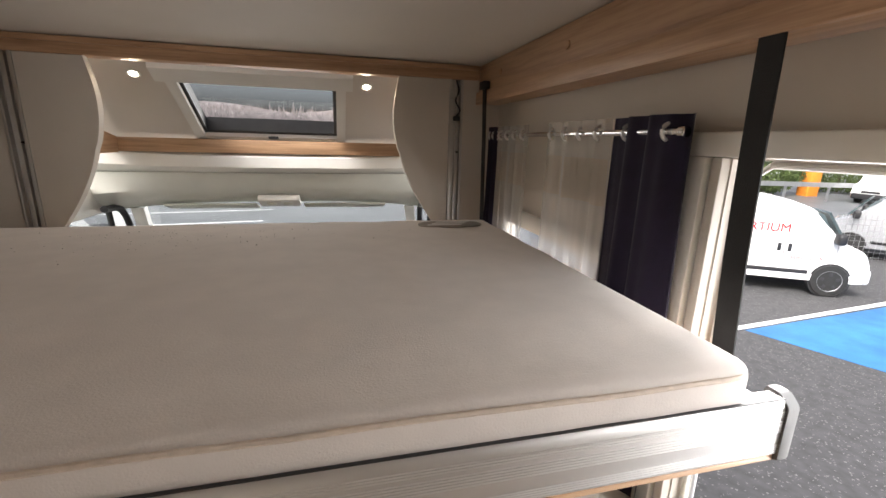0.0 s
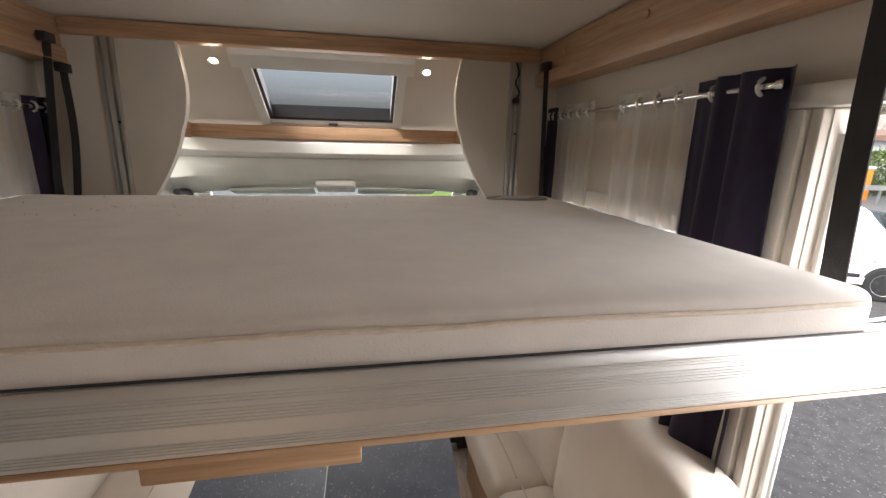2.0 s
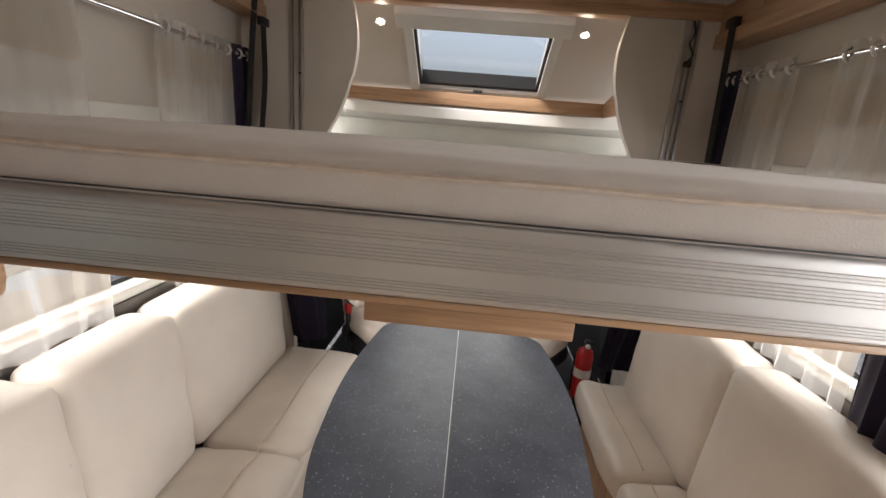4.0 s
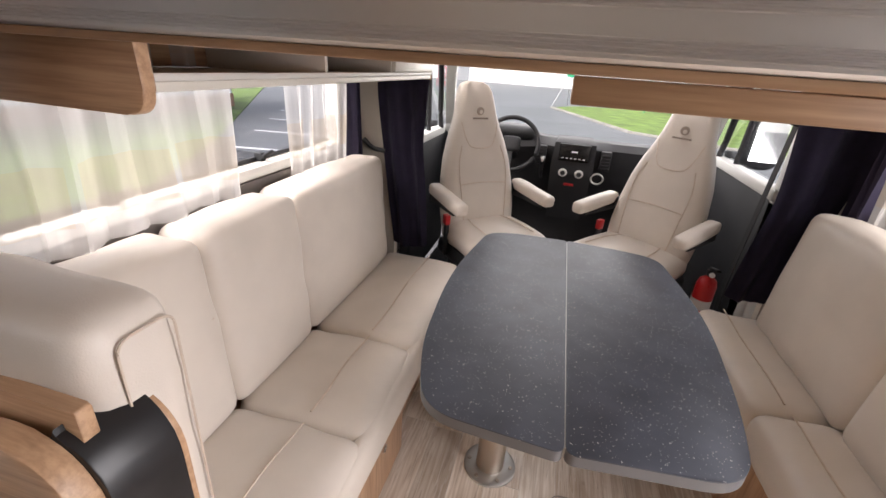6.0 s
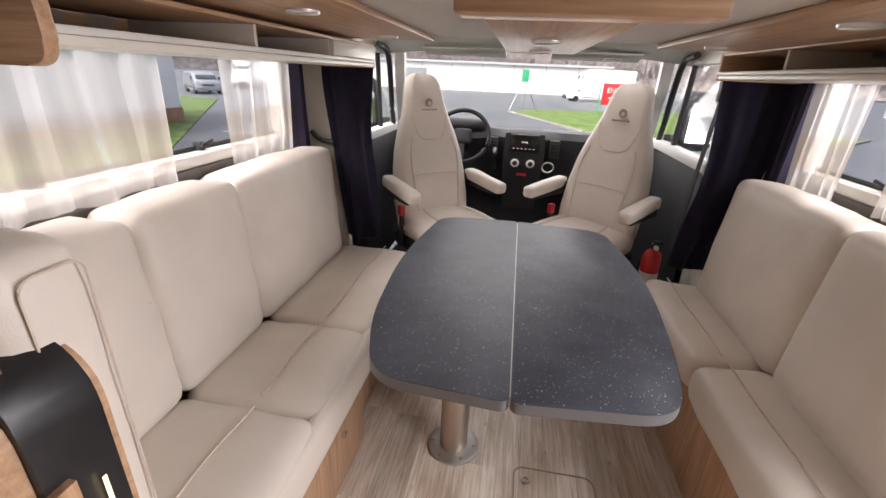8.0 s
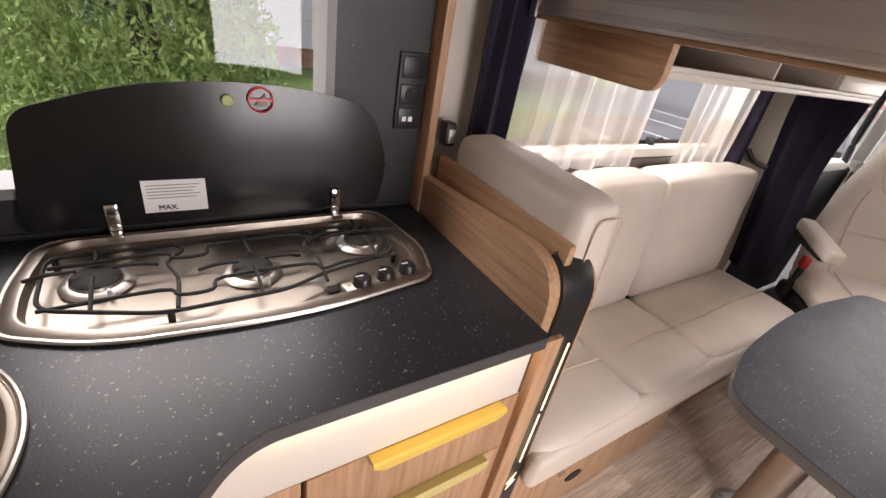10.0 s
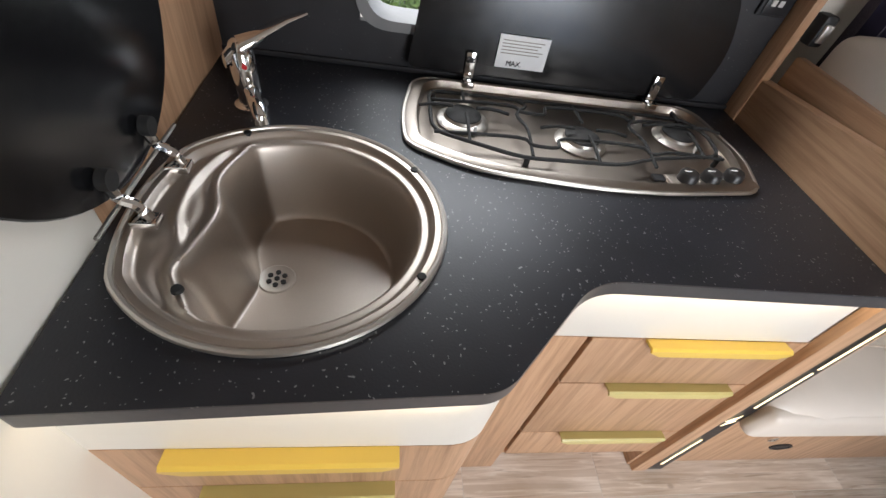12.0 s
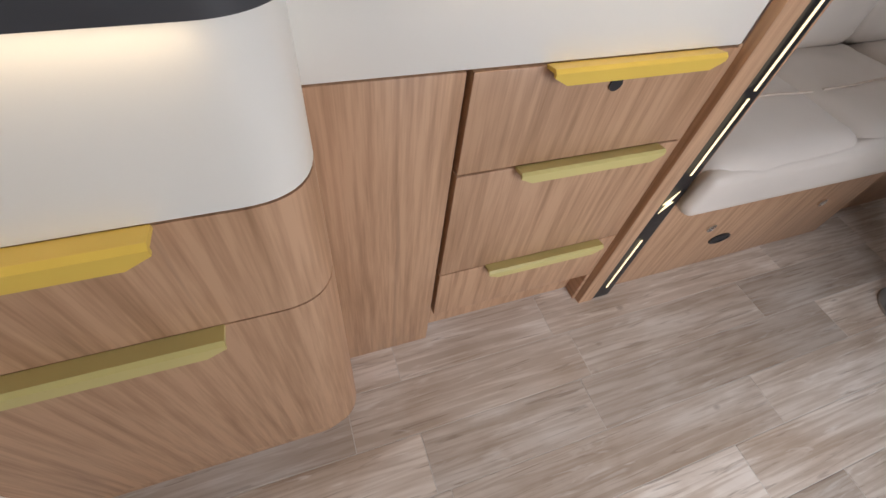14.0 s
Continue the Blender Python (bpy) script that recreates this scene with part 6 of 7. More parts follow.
wheel = thing("steering_wheel", (-0.50, 3.08, 0.95), "black leather steering wheel with three spokes", "steering wheel")
tilt = rot("X", -28)
part("rim", turned(tube([(-0.50 + 0.18 * math.cos(a), 3.08, 0.95 + 0.18 * math.sin(a)) for a in np.linspace(0, 6.2832, 41)[:-1]], 0.015, 10, closed=True), tilt, (-0.50, 3.08, 0.95)), BLACK_PLASTIC, wheel)
part("hub", turned(cushion(-0.56, -0.44, 3.065, 3.11, 0.90, 1.0, 0.02, 0.004, 0, 3, 5), tilt, (-0.50, 3.08, 0.95)), DASH, wheel)
for a in (0.1, math.pi - 0.1, -math.pi / 2):
    part("spoke", turned(tube([(-0.50 + 0.05 * math.cos(a), 3.085, 0.95 + 0.05 * math.sin(a)), (-0.50 + 0.175 * math.cos(a), 3.08, 0.95 + 0.175 * math.sin(a))], 0, flat=(0.006, 0.02)), tilt, (-0.50, 3.08, 0.95)), DASH, wheel)
part("stalk", tube([(-0.50, 3.13, 0.95), (-0.50, 3.38, 0.82)], 0.03, 10), DASH, wheel)


def cab_seat(x, flip, turn):
    """Swivelled captain's seat facing the lounge, with built-in headrest."""
    t = thing("captain_seat", (x, 2.62, 0), "cream leather cab seat with built-in headrest, turned to the lounge", "seat", "cab seats")
    sec = []
    for z, w, th, y in ((0.50, 0.205, 0.085, 2.52), (0.56, 0.225, 0.095, 2.535), (0.66, 0.232, 0.095, 2.555), (0.80, 0.226, 0.088, 2.585), (0.92, 0.208, 0.08, 2.61), (1.02, 0.180, 0.07, 2.632), (1.09, 0.152, 0.06, 2.648), (1.16, 0.130, 0.055, 2.665), (1.23, 0.117, 0.052, 2.682), (1.275, 0.106, 0.048, 2.692), (1.31, 0.084, 0.04, 2.702), (1.325, 0.045, 0.024, 2.708)):
        ring = []
        for i in range(28):
            a = 2 * math.pi * i / 28
            c, s = math.cos(a), math.sin(a)
            px = w * math.copysign(abs(c) ** 0.6, c)
            py = th * math.copysign(abs(s) ** 0.75, s)
            hollow = 0.022 * max(0, 1 - (px / (w * 0.75)) ** 2) if s < 0 else 0
            ring.append((x + px, y + py + hollow, z))
        sec.append(ring)
    bk = part("backrest", loft(sec), LEATHER, t, "cream leather backrest")

    def on_back(px, z):
        zs = [0.50, 0.66, 0.80, 0.92, 1.02, 1.16, 1.29]
        ys = [2.435 + 0.022, 2.46 + 0.022, 2.497 + 0.022, 2.53 + 0.022, 2.562 + 0.022, 2.61 + 0.022, 2.647 + 0.022]
        y = float(np.interp(z, zs, ys))
        return (x + px, y - 0.003 - 0.02 * (px / 0.2) ** 2, z)

    for line in ([(-0.15, 0.80), (0, 0.805), (0.15, 0.80)], [(-0.115, 1.12), (-0.09, 1.03), (-0.05, 0.99), (0.05, 0.99), (0.09, 1.03), (0.115, 1.12)], [(-0.13, 0.55), (-0.145, 0.75), (-0.15, 0.9), (-0.125, 1.0)], [(0.13, 0.55), (0.145, 0.75), (0.15, 0.9), (0.125, 1.0)]):
        part("seam", tube(smooth_path([on_back(a, b) for a, b in line], 5), 0.0028, 5), PIPING, bk)
    lg = part("emblem", lathe([(0, -0.0025), (0.021, -0.002), (0.022, 0.004), (0, 0.004)], (x, 2.610, 1.178), 20, "y"), EMBROIDERY, bk, "small round embroidered emblem")
    part("emblem_mark", lathe([(0, -0.0045), (0.010, -0.004), (0.011, -0.002), (0, -0.002)], (x + 0.003, 2.610, 1.174), 14, "y"), LEATHER, lg)
    for k in range(7):
        part("stitched_letter", box(x - 0.047 + k * 0.014, x - 0.039 + k * 0.014, 2.595, 2.606, 1.137, 1.145), EMBROIDERY, bk)
    part("seat_base", cushion(x - 0.225, x + 0.225, 2.13, 2.58, 0.465, 0.600, 0.055, 0.018, 0.003, 5 + flip), LEATHER, t, "cream leather seat cushion")
    part("seam", tube(smooth_path([(x - 0.14, 2.18, 0.612), (x - 0.13, 2.35, 0.617), (x - 0.11, 2.46, 0.615)], 5), 0.003, 5), PIPING, t)
    part("seam", tube(smooth_path([(x + 0.14, 2.18, 0.612), (x + 0.13, 2.35, 0.617), (x + 0.11, 2.46, 0.615)], 5), 0.003, 5), PIPING, t)
    part("seat_shell", cushion(x - 0.225, x + 0.225, 2.16, 2.60, 0.38, 0.475, 0.03, 0.004, 0, 9, 6), BLACK_PLASTIC, t, "black plastic seat shell")
    part("pedestal", box(x - 0.16, x + 0.16, 2.26, 2.58, 0.02, 0.39, 0.015), BLACK_PLASTIC, t)
    for s in (-1, 1):
        am = part("armrest", turned(cushion(x + s * 0.275 - 0.034, x + s * 0.275 + 0.034, 2.24, 2.58, 0.745, 0.805, 0.018, 0.006, 0.002, 13), rot("X", 5), (0, 2.6, 0.77)), LEATHER, t, "padded armrest")
        part("arm_shell", box(x + s * 0.275 - 0.024, x + s * 0.275 + 0.024, 2.30, 2.58, 0.70, 0.742, 0.008), BLACK_PLASTIC, am)
        part("arm_joint", lathe([(0, -0.03), (0.03, -0.03), (0.03, 0.03), (0, 0.03)], (x + s * 0.24, 2.57, 0.75), 16, "x"), BLACK_PLASTIC, t)
    part("buckle_stalk", box(x - 0.255, x - 0.235, 2.44, 2.47, 0.42, 0.60, 0.004), BLACK_PLASTIC, t)
    part("buckle", box(x - 0.262, x - 0.232, 2.435, 2.475, 0.60, 0.655, 0.005), RED, t, "red belt buckle")
    t.rotation_euler = (0, 0, radians(turn))


cab_seat(-0.645, 0, 42)
cab_seat(0.40, 1, -38)

ex, ey, ez = 0.60, 2.30, 0.11
ext = thing("fire_extinguisher", (ex, ey, 0.02), "small red fire extinguisher in a bracket beside the cab seat", "fire extinguisher")
part("bottle", lathe([(0, 0.15), (0.042, 0.15), (0.045, 0.16), (0.045, 0.40), (0.038, 0.43), (0.015, 0.45), (0, 0.45)], (ex, ey, ez), 24), RED, ext)
part("valve", box(ex - 0.015, ex + 0.015, ey - 0.02, ey + 0.02, ez + 0.45, ez + 0.48, 0.005), BLACK_PLASTIC, ext)
part("squeeze_handle", turned(box(ex - 0.01, ex + 0.01, ey - 0.09, ey + 0.01, ez + 0.482, ez + 0.495, 0.004), rot("X", -15), (ex, ey, ez + 0.48)), BLACK_PLASTIC, ext)
part("label", lathe([(0.0455, 0.28), (0.0457, 0.28), (0.0457, 0.33), (0.0455, 0.33)], (ex, ey, ez), 24), WHITE, ext)
part("gauge", lathe([(0, -0.006), (0.012, -0.006), (0.012, 0.006), (0, 0.006)], (ex, ey - 0.026, ez + 0.465), 12, "y"), WHITE, ext)
part("bracket", box(ex - 0.04, ex + 0.04, ey + 0.045, ey + 0.06, 0.02, ez + 0.38, 0.004), BLACK_PLASTIC, ext)
part("bracket_foot", box(ex - 0.045, ex + 0.045, ey - 0.05, ey + 0.06, 0.02, ez + 0.149, 0.006), BLACK_PLASTIC, ext)

# ---- outdoors ----
GZ = -0.88
ground = new("ground", finish(join(box(-400, 400, -400, 400, GZ - 0.2, GZ)), "ground", ASPHALT))
tagged(ground, "wide grey asphalt yard reaching the horizon", "ground", kind="structure")


def sheet(name, pts, z, mat, label, cat, t=0.01):
    return solo(name, prism(pts, GZ + z - t, GZ + z, "z"), mat, label, cat, kind="structure")


sheet("road", [(-60, 9), (60, 9), (120, 140), (-120, 140)], 0.012, PALE_ASPHALT, "pale wet asphalt road ahead of the cab", "road")
sheet("lawn", [(-9.5, -12), (-6.6, 5.5), (-9.2, 10.2), (-20, 27), (-46, 34), (-46, -12)], 0.05, GRASS, "lawn strip along the parking bays", "lawn", 0.06)
sheet("lawn_island", [(-0.9, 31), (1.0, 34), (14, 40), (17, 25), (9, 16.5), (2.8, 20.8)], 0.06, GRASS, "green lawn island beyond the windscreen", "lawn", 0.07)
kerbs = thing("kerb", (3, 20, GZ), "pale stone kerb round the lawn island", "kerb", kind="structure")
for a, b in (((2.8, 20.8), (-0.9, 31)), ((9, 16.5), (2.8, 20.8)), ((17, 25), (9, 16.5))):
    part("kerb_stone", tube([(a[0], a[1], GZ + 0.05), (b[0], b[1], GZ + 0.05)], 0, flat=(0.09, 0.06)), material("kerb_concrete", (0.22, 0.21, 0.19), 0.85, 0, 0.25, 3, 0.5, 40), kerbs)
for y in (6.8, 9.2, 11.6, 14.0, 16.4):
    sheet("parking_line", [(-6.4 - (y - 6) * 0.5, y), (-2.2, y + 1.2), (-2.2, y + 1.32), (-6.4 - (y - 6) * 0.5, y + 0.12)], 0.017, LINE, "white painted parking line", "road marking", 0.004)
sheet("blue_marking", [(6.35, 5.0), (12.5, 5.55), (12.5, 0.8), (7.15, 3.3)], 0.006, BLUE, "worn bright blue painted parking bay", "road marking", 0.004)
sheet("white_marking", [(6.15, 5.02), (12.5, 5.62), (12.5, 5.74), (6.05, 5.12)], 0.008, LINE, "white painted line beside the blue bay", "road marking", 0.004)


def leaf_mass(bm, centre, radii, count, size, seed, cone=False):
    """Many small leaf tufts spread through an uneven crown."""
    rnd = random.Random(seed)
    for _ in range(count):
        if cone:
            h = rnd.random() ** 1.25
            rr = (1 - h) ** 0.6 * (0.55 + 0.5 * rnd.random())
            a = rnd.uniform(0, 6.2832)
            p = Vector((centre[0] + radii[0] * rr * math.cos(a), centre[1] + radii[1] * rr * math.sin(a), centre[2] + radii[2] * h))
            p += 0.20 * noise.noise_vector(p * 3.5)
        else:
            d = Vector((rnd.gauss(0, 1), rnd.gauss(0, 1), rnd.gauss(0, 1))).normalized() * rnd.uniform(0.72, 1.04)
            p = Vector((centre[0] + d.x * radii[0], centre[1] + d.y * radii[1], centre[2] + d.z * radii[2]))
            p += 0.14 * radii[2] * noise.noise_vector(p * 1.7)
        s = size * rnd.uniform(0.6, 1.4)
        q = Euler((rnd.uniform(0, 6), rnd.uniform(0, 6), rnd.uniform(0, 6))).to_matrix()
        vs = [bm.verts.new(p + q @ Vector(v) * s) for v in ((-0.5, 0, 0), (0, -0.22, 0.1), (0.7, 0, -0.1), (0, 0.22, 0.1))]
        bm.faces.new(vs)


conifer = thing("conifer_tree", (-4.6, -0.2, GZ), "dense green conifer standing on the lawn by the window", "tree")
part("trunk", lathe([(0.14, 0), (0.12, 1.0), (0.06, 3.0), (0.02, 4.6), (0, 4.7)], (-4.6, -0.2, GZ), 12), BARK, conifer)
for k in range(14):
    a, z = k * 2.4, GZ + 0.5 + k * 0.26
    r = 0.8 * (1 - k / 16)
    part("limb", tube([(-4.6, -0.2, z), (-4.6 + r * 0.6 * math.cos(a), -0.2 + r * 0.6 * math.sin(a), z + 0.1), (-4.6 + r * math.cos(a), -0.2 + r * math.sin(a), z + 0.3)], 0.022, 5), BARK, conifer)
bm = bmesh.new()
leaf_mass(bm, (-4.6, -0.2, GZ + 0.42), (1.12, 1.12, 5.0), 90000, 0.050, 3, True)
part("crown", bm, LEAF, conifer, "fine drooping green foliage")

house = thing("house", (-13.5, 4, GZ), "white clad house with brick plinth behind the lawn", "house")
part("plinth", box(-19, -13.45, -6, 16, GZ, GZ + 0.55), material("red_brick_plinth", (0.33, 0.17, 0.11), 0.8, 0, 0.25, 8, 0.6, 30), house)
part("wall", box(-19, -13.5, -5.95, 15.95, GZ + 0.55, GZ + 4.6), CLAD, house)
for i in range(22):
    part("cladding_board", prism([(-13.5, GZ + 0.56 + i * 0.18), (-13.47, GZ + 0.565 + i * 0.18), (-13.485, GZ + 0.74 + i * 0.18), (-13.5, GZ + 0.74 + i * 0.18)], -5.95, 15.95, "y"), CLAD, house)
part("roof", prism([(-19.6, GZ + 4.5), (-13.0, GZ + 4.5), (-16.3, GZ + 6.6)], -6.3, 16.3, "y"), material("grey_roof_tile", (0.16, 0.15, 0.15), 0.8, 0, 0.2, 6), house)

psign = thing("parking_sign", (-7.03, 2.175, GZ), "blue and white parking sign on a thin post", "sign")
part("post", tube([(-7.03, 2.175, GZ), (-7.03, 2.175, GZ + 1.36)], 0.02, 10), GALV, psign)
pl = part("plate", box(-7.012, -7.0, 2.05, 2.30, GZ + 0.98, GZ + 1.41, 0.004), WHITE, psign)
part("field", box(-7.0, -6.996, 2.065, 2.285, GZ + 1.14, GZ + 1.395, 0.001), SIGN_BLUE, pl)
letters("letter", "P", 0.25, (-6.994, 2.175, GZ + 1.18), rot("Z", 90) @ rot("X", 90), WHITE, pl)
part("strip", box(-7.0, -6.996, 2.065, 2.285, GZ + 0.995, GZ + 1.115, 0.001), SIGN_BLUE, pl)

hall = thing("warehouse", (-8, 74, GZ), "long low white hall across the road", "building")
part("wall", box(-46, 12, 70, 80, GZ, GZ + 3.9), CLAD, hall)
part("roof", box(-46.5, 12.5, 69.6, 80.4, GZ + 3.9, GZ + 4.2), material("grey_sheet_roof", (0.45, 0.46, 0.47), 0.5), hall)
for i in range(12):
    part("panel_joint", box(-44 + i * 4.7, -43.93 + i * 4.7, 69.97, 70.0, GZ, GZ + 3.9), GREY_INK, hall)
part("gate", box(-20, -15, 69.94, 69.99, GZ, GZ + 3.0), CAR_GREY, hall)
hallr = thing("warehouse", (60, 52, GZ), "pale grey hall with red fascia beyond the hedge", "building")
part("wall", box(36, 90, 40, 52, GZ, GZ + 4.3), material("pale_grey_sheet", (0.5, 0.54, 0.55), 0.5, 0, 0.05, 0.5), hallr)
part("fascia", box(35.9, 50.2, 39.9, 41, GZ + 3.4, GZ + 4.32), RED, hallr)
part("roof", prism([(50.3, GZ + 4.31), (95, GZ + 4.31), (72, GZ + 6.2)], 39.5, 52.5, "y"), material("brown_roof", (0.2, 0.13, 0.1), 0.8), hallr)
# distant bare woods on a low ridge
ridge_ob = thing("wooded_ridge", (0, 230, GZ), "bare winter woods along a low ridge", "woods", kind="stuff")
bm = bmesh.new()
rnd = random.Random(11)
prev = None
for i in range(161):
    a = -1.75 + 3.5 * i / 160
    x, y = 230 * math.sin(a), 230 * math.cos(a)
    h = GZ + 21 + 4 * noise.noise(Vector((a * 6, 0, 0)))
    cur = [bm.verts.new((x, y, GZ)), bm.verts.new((x * 1.02, y * 1.02, h - 4)), bm.verts.new((x * 1.1, y * 1.1, h - 3))]
    if prev:
        bm.faces.new((prev[0], cur[0], cur[1], prev[1]))
        bm.faces.new((prev[1], cur[1], cur[2], prev[2]))
    prev = cur
part("slope", bm, WOODS, ridge_ob)
bm = bmesh.new()
for _ in range(9000):
    a = rnd.uniform(-1.75, 1.75)
    r = rnd.uniform(226, 236)
    base = GZ + rnd.uniform(3, 11)
    h, w = rnd.uniform(4, 9), rnd.uniform(0.25, 0.8)
    c = Vector((r * math.sin(a), r * math.cos(a), base))
    tx = Vector((math.cos(a), -math.sin(a), 0))
    k = 4
    vs = [c]
    for j in range(k):
        t = j / (k - 1)
        vs.append(c + tx * w * (t - 0.5) * 1.6 + Vector((0, 0, h * (0.55 + 0.45 * math.sin(math.pi * t)) * rnd.uniform(0.75, 1.05))))
    bm.faces.new([bm.verts.new(v) for v in vs])
part("bare_crowns", bm, WOODS, ridge_ob)
mast = thing("street_lamp", (13, 120, GZ), "tall pale street lamp by the road", "street lamp")
part("pole", tube([(13, 120, GZ), (13, 120, GZ + 13)], 0.12, 8), GALV, mast)
part("arm", tube([(13, 120, GZ + 13), (14.2, 120, GZ + 13.2)], 0.1, 6), GALV, mast)


def van(name, m, body, label, kind_van=True, text=None, h=1.85, L=4.4, cat="van"):
    """A delivery van; x forward, y to its left, ground at z 0."""
    t = thing(name, (0, 0, 0), label, cat)
    t.matrix_world = m
    W = 0.9
    if kind_van:
        side = [(0.0, 0.30), (0.02, h - 0.30), (0.12, h - 0.05), (0.5, h), (L * 0.66, h), (L * 0.76, h - 0.16), (L * 0.875, 1.10), (L * 0.97, 0.92), (L, 0.62), (L - 0.02, 0.30)]
    else:
        side = [(0.0, 0.35), (0.0, h - 0.08), (0.15, h), (L * 0.66, h), (L * 0.74, h - 0.25), (L * 0.80, h * 0.66), (L * 0.90, 1.2), (L * 0.985, 1.0), (L, 0.65), (L - 0.02, 0.32)]
    side = rounded(side, 0.12, 4)

    def add(nm, bm, mat, parent=None, lb=""):
        ob = new(nm, finish(bm, nm, mat))
        ob.parent = parent or t
        return tagged(ob, lb)

    secs = []
    for y, k in ((-W, 0.965), (-W * 0.95, 0.99), (-W * 0.6, 1.0), (W * 0.6, 1.0), (W * 0.95, 0.99), (W, 0.965)):
        secs.append([(L / 2 + (x - L / 2) * k, y * (1 - 0.10 * max(0, (z - 1.0) / max(0.1, h - 1.0))), 0.3 + (z - 0.3) * k) for x, z in side])
    b = add("body", loft(secs), body)
    s1, s2 = (L * 0.685, L * 0.87) if kind_van else (L * 0.70, L * 0.84)
    zt = h - 0.24 if kind_van else h * 0.80
    for s in (-1, 1):
        w_ = rounded([(s1, 1.02), (s2 - 0.06, 1.05), (s2 - 0.36, zt), (s1, zt)], 0.05, 4)
        add("side_window", turned(prism(w_, s * W * 0.935 - 0.012, s * W * 0.935 + 0.012, "y", 0.003), rot("X", s * 4.5), (0, s * W * 0.935, 1.08)), CAR_GLASS, b)
        add("rub_strip", prism(rounded([(0.5, 0.42), (L * 0.77, 0.42), (L * 0.77, 0.50), (0.5, 0.50)], 0.02, 3), s * W * 0.99 - 0.012, s * W * 0.99 + 0.012, "y", 0.003), BLACK_PLASTIC, b)
        for hx in (L * 0.645, L * 0.685):
            add("door_handle", box(hx - 0.03, hx + 0.03, s * W * 0.985 - 0.02, s * W * 0.985 + 0.02, 0.84, 1.0, 0.012), BLACK_PLASTIC, b)
        for jx in (L * 0.28, L * 0.665, L * 0.86):
            add("door_joint", box(jx - 0.004, jx + 0.004, s * W * 0.985 - 0.006, s * W * 0.985 + 0.006, 0.40, 1.05), BLACK_PLASTIC, b)
        add("wing_mirror", cushion(s2 - 0.16, s2 - 0.02, *sorted((s * (W + 0.01), s * (W + 0.18))), 1.06, 1.26, 0.04, 0.01, 0, 1, 4), BLACK_PLASTIC, b)
        add("headlight", prism(rounded([(L * 0.90, 0.74), (L * 0.975, 0.70), (L * 0.965, 0.86), (L * 0.89, 0.90)], 0.03, 3), s * W * 0.86 - 0.06, s * W * 0.86 + 0.06, "y", 0.01), CHROME, b)
        for wx in (L * 0.19, L * 0.855):
            ty = add("wheel", lathe([(0.20, -0.10), (0.30, -0.10), (0.32, -0.07), (0.32, 0.07), (0.30, 0.10), (0.20, 0.10)], (wx, s * (W - 0.08), 0.32), 28, "y"), RUBBER)
            add("rim", lathe([(0, -0.085), (0.06, -0.10), (0.10, -0.085), (0.19, -0.095), (0.205, -0.105), (0.205, 0.105), (0.19, 0.095), (0.10, 0.085), (0.06, 0.10), (0, 0.085)], (wx, s * (W - 0.08), 0.32), 24, "y"), CAR_GREY, ty)
            for q in range(5):
                add("spoke_gap", turned(box(wx - 0.03, wx + 0.03, s * (W - 0.08) - 0.101, s * (W - 0.08) + 0.101, 0.32 + 0.10, 0.32 + 0.175, 0.004), rot("Y", q * 72), (wx, 0, 0.32)), BLACK_PLASTIC, ty)
            add("wheel_arch", lathe([(0.325, -0.012), (0.345, -0.012), (0.345, 0.012), (0.325, 0.012)], (wx, s * W * 0.985, 0.32), 28, "y"), BLACK_PLASTIC, b)
    fw = [(s2 - 0.30, zt + 0.02), (s2 + 0.02, 1.13)] if kind_van else [(L * 0.745, h * 0.80), (L * 0.86, 1.28)]
    dx, dz = fw[1][0] - fw[0][0], fw[1][1] - fw[0][1]
    add("windscreen", prism([(fw[0][0] + 0.10, fw[0][1]), (fw[1][0] + 0.10, fw[1][1]), (fw[1][0] + 0.06, fw[1][1] - 0.02), (fw[0][0] + 0.06, fw[0][1] - 0.02)], -W * 0.78, W * 0.78, "y"), CAR_GLASS, b)
    add("bumper", cushion(L - 0.16, L + 0.04, -W * 0.93, W * 0.93, 0.28, 0.58, 0.06, 0.01, 0, 2, 6), BLACK_PLASTIC if not kind_van else body, b)
    add("grille", box(L - 0.03, L + 0.015, -W * 0.45, W * 0.45, 0.62, 0.74, 0.01), BLACK_PLASTIC, b)
    if text:
        for body_text, size, px, pz, mt in text:
            lt = letters("lettering", body_text, size, (0, 0, 0), rot("X", 90), mt, b, depth=0.002)
            lt.matrix_local = Matrix.Translation((px, -W * 0.985 - 0.008, pz)) @ rot("X", 90)
    return t


heading = math.degrees(math.atan2(-0.71, 1.2))
fwd = Vector((1.2, -0.71, 0)).normalized()
front_wheel = Vector((9.45, 6.05, GZ))
left_n = Vector((-fwd.y, fwd.x, 0))
origin = front_wheel - fwd * (4.4 * 0.855) + left_n * 0.82
van("delivery_van", Matrix.Translation(origin) @ rot("Z", heading), CAR_WHITE, "parked white delivery van with red lettering on its side", True, [("LIBERTIUM", 0.24, 2.40, 1.22, RED), ("libertium.fr", 0.12, 3.33, 0.70, RED)])
van("parked_car", Matrix.Translation((16.3, 5.35, GZ)) @ rot("Z", 117), CAR_GREY, "parked silver van behind the mesh fence", True, None, 1.8, 4.6)
van("camper_van", Matrix.Translation((34.4, 18.0, GZ)) @ rot("Z", 188), CAR_WHITE, "parked white camper van beyond the fence", False, None, 3.0, 5.8, "camper van")
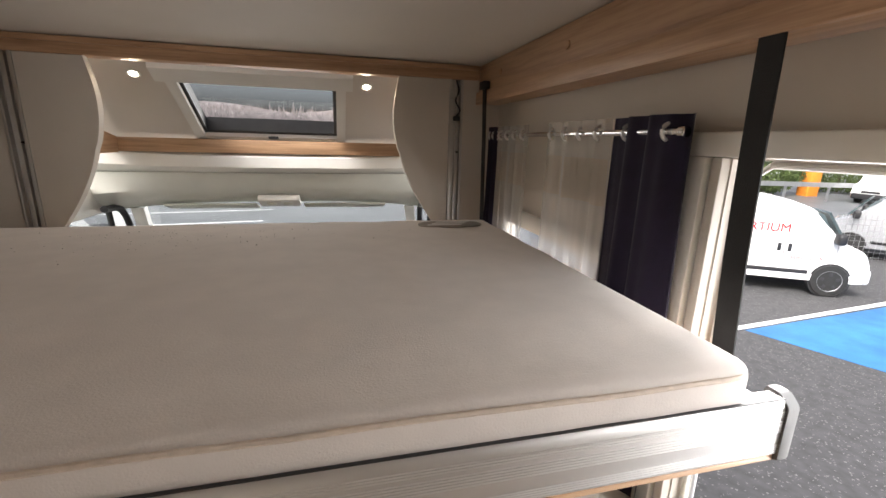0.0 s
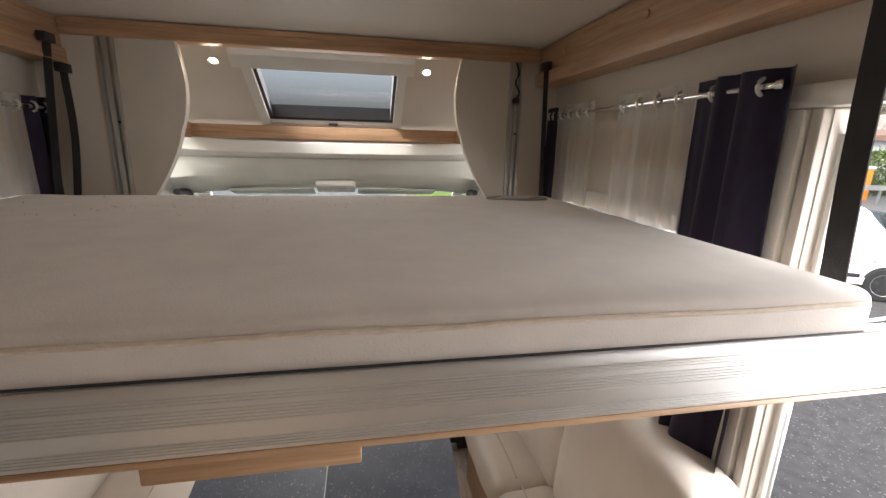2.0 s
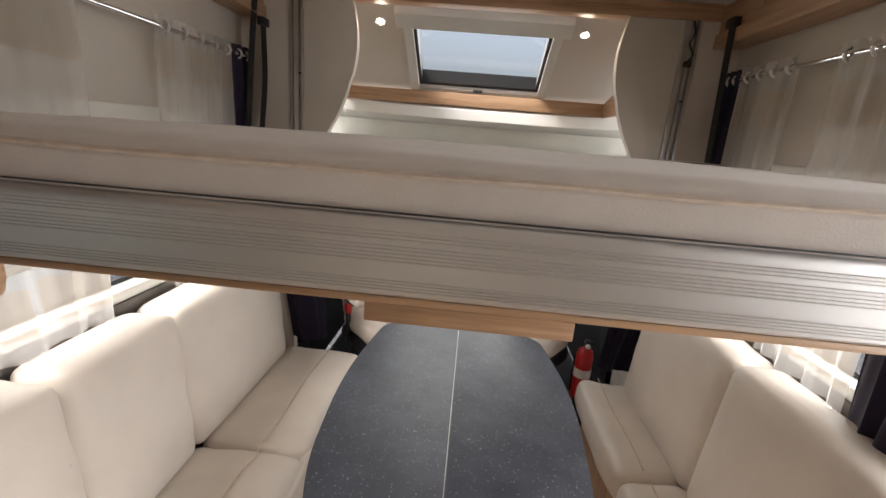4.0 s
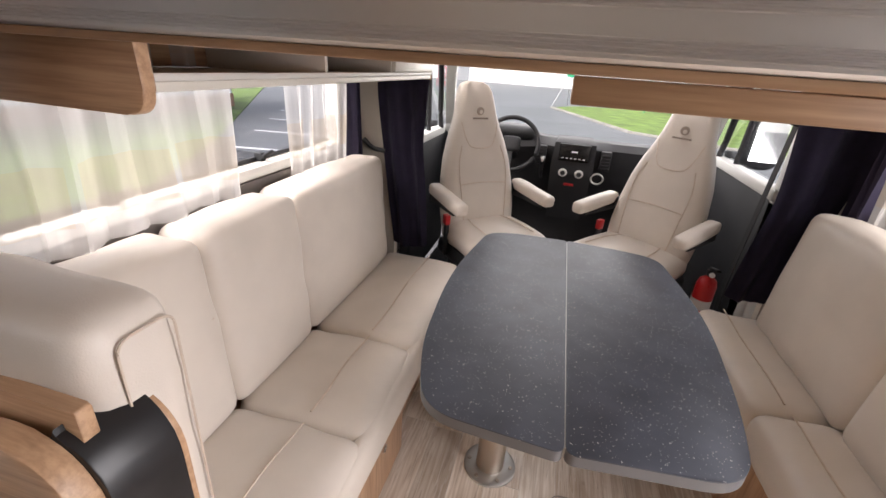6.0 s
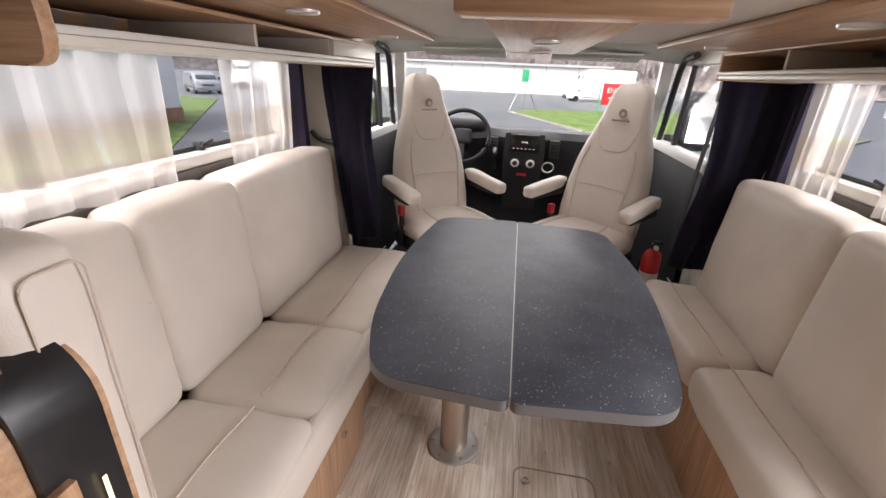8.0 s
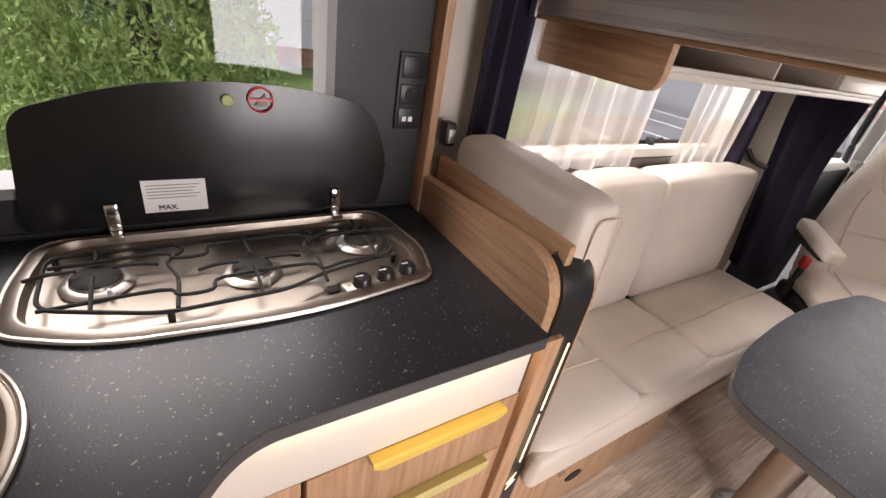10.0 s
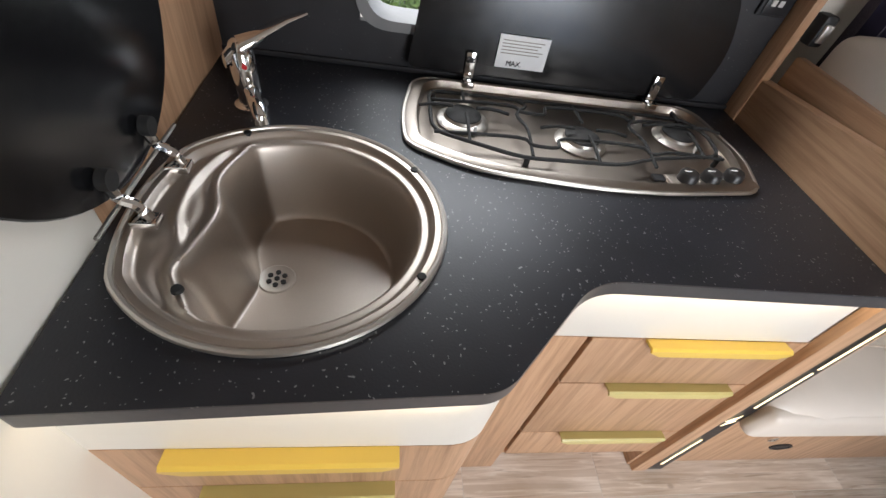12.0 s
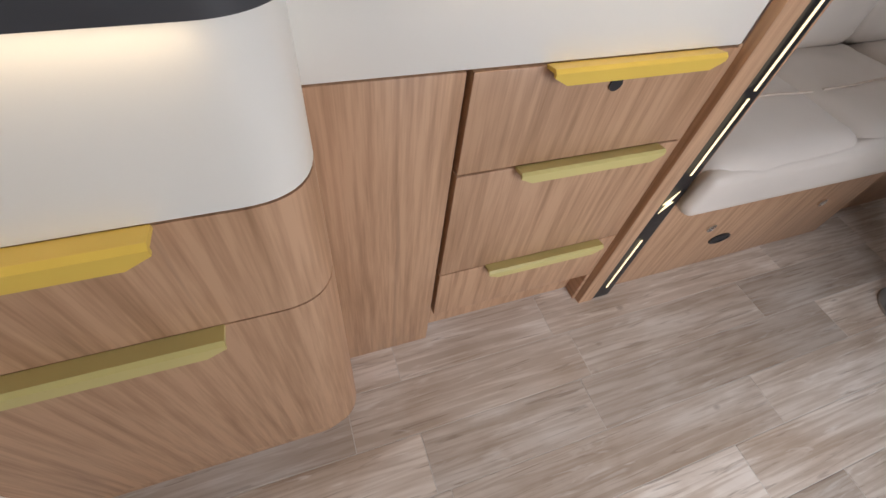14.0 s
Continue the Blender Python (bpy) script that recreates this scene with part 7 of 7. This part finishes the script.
van("camper_van", Matrix.Translation((12.0, 54.3, GZ)) @ rot("Z", 189.5), CAR_WHITE, "white camper van parked across the road", False, None, 3.4, 7.5, "camper van")
van("camper_van", Matrix.Translation((-30, 46, GZ)) @ rot("Z", -62), CAR_WHITE, "white motorhome parked at the far side", False, None, 3.0, 6.6, "camper van")
van("parked_car", Matrix.Translation((-27, 34, GZ)) @ rot("Z", -40), CAR_GREY, "parked silver car beyond the lawn", True, None, 1.6, 4.3)

for cx, cy, r in ((27.4, 22.4, 2.4), (35.0, 23.0, 3.1), (22.0, 24.0, 2.2)):
    hd_ = thing("round_shrub", (cx, cy, GZ), "clipped round evergreen shrub behind the guard rail", "shrub", "shrubs")
    part("stem", tube([(cx, cy, GZ), (cx, cy, GZ + 1.2)], 0.08, 8), BARK, hd_)
    bm = bmesh.new()
    leaf_mass(bm, (cx, cy, GZ + 1.62), (r, r * 0.8, 1.55), 9000, 0.17, int(cx))
    part("crown", bm, HEDGE, hd_)
hut = thing("site_hut", (29.9, 21.0, GZ), "small orange hut between the shrubs", "hut")
part("body", box(29.2, 30.1, 20.8, 21.5, GZ, GZ + 1.85, 0.03), ORANGE, hut)
part("roof", box(29.15, 30.15, 20.75, 21.55, GZ + 1.85, GZ + 2.02, 0.02), CLAD, hut)
grd = thing("guard_rail", (26, 18.5, GZ), "galvanised guard rail along the yard", "guard rail")
part("beam", tube([(17.0, 20.2, GZ + 1.03), (38.0, 16.6, GZ + 0.90)], 0, flat=(0.03, 0.13)), GALV, grd)
for i in range(9):
    u = i / 8
    part("post", box(17.0 + 21 * u - 0.05, 17.0 + 21 * u + 0.05, 20.25 - 3.6 * u, 20.35 - 3.6 * u, GZ, GZ + 1.03 - 0.13 * u), GALV, grd)
fence = thing("mesh_fence", (14, 9, GZ), "thin grey welded mesh fence behind the van", "fence")
fa, fb = Vector((10.2, 10.0, GZ)), Vector((17.5, 5.6, GZ))
for i in range(4):
    p = fa.lerp(fb, i / 3)
    part("post", tube([p, p + Vector((0, 0, 1.25))], 0.03, 8), GALV, fence)
bm = bmesh.new()
ws_ = [tube([fa.lerp(fb, i / 70) + Vector((0, 0, 0.05)), fa.lerp(fb, i / 70) + Vector((0, 0, 1.2))], 0.004, 3) for i in range(71)]
ws_ += [tube([fa + Vector((0, 0, 0.1 + 0.14 * k)), fb + Vector((0, 0, 0.1 + 0.14 * k))], 0.004, 3) for k in range(8)]
part("mesh", join(*ws_), GALV, fence)

tri = thing("tripod_sign", (0.0, 33.8, GZ), "green notice on a slender tripod by the lawn", "sign")
for dx, dy in ((-0.95, -0.4), (1.0, 0.5), (0.1, 0.9)):
    part("leg", tube([(dx, 33.8 + dy, GZ), (0.0, 33.8, GZ + 2.2)], 0.03, 6), GALV, tri)
part("plate", box(-0.25, 0.25, 33.74, 33.78, GZ + 1.95, GZ + 2.75, 0.01), SIGN_GREEN, tri)
red = thing("entrance_sign", (6.3, 33, GZ), "red entrance board on green posts", "sign")
for x in (5.2, 7.6):
    part("post", tube([(x, 33.05, GZ), (x, 33.05, GZ + 2.2)], 0.04, 8), SIGN_GREEN, red)
pl = part("board", box(5.35, 7.5, 32.98, 33.02, GZ + 0.7, GZ + 2.1, 0.01), RED, red)
letters("lettering", "ENTRÉE", 0.46, (6.42, 32.965, GZ + 1.5), rot("X", 90), WHITE, pl)
part("print_bar", box(5.8, 7.05, 32.965, 32.975, GZ + 1.1, GZ + 1.2), WHITE, pl)

# ---- floor planks ----
floor_ob = thing("floor", (0, 0, 0), "grey-brown oak look plank floor", "floor", kind="structure")
rnd = random.Random(21)
PW = 0.126
plank_cache = {}
x = -1.14
row = 0
while x < 0.92:
    y = -1.6 - rnd.uniform(0, 0.8) if row % 2 else -1.6 - rnd.uniform(0.2, 0.5)
    while y < 2.27:
        ln = rnd.choice((0.42, 0.6, 0.84))
        y0, y1 = max(y, -1.6), min(y + ln, 2.27)
        if y1 - y0 > 0.05:
            key = round(y1 - y0, 3)
            if key not in plank_cache:
                plank_cache[key] = finish(box(0, PW - 0.0018, 0, key - 0.0018, -0.0055, 0.0, 0.0008, 1), "plank", PLANK)
            ob = new("plank", plank_cache[key])
            ob.parent = floor_ob
            ob.location = (x, y0, 0)
        y += ln
    x += PW
    row += 1
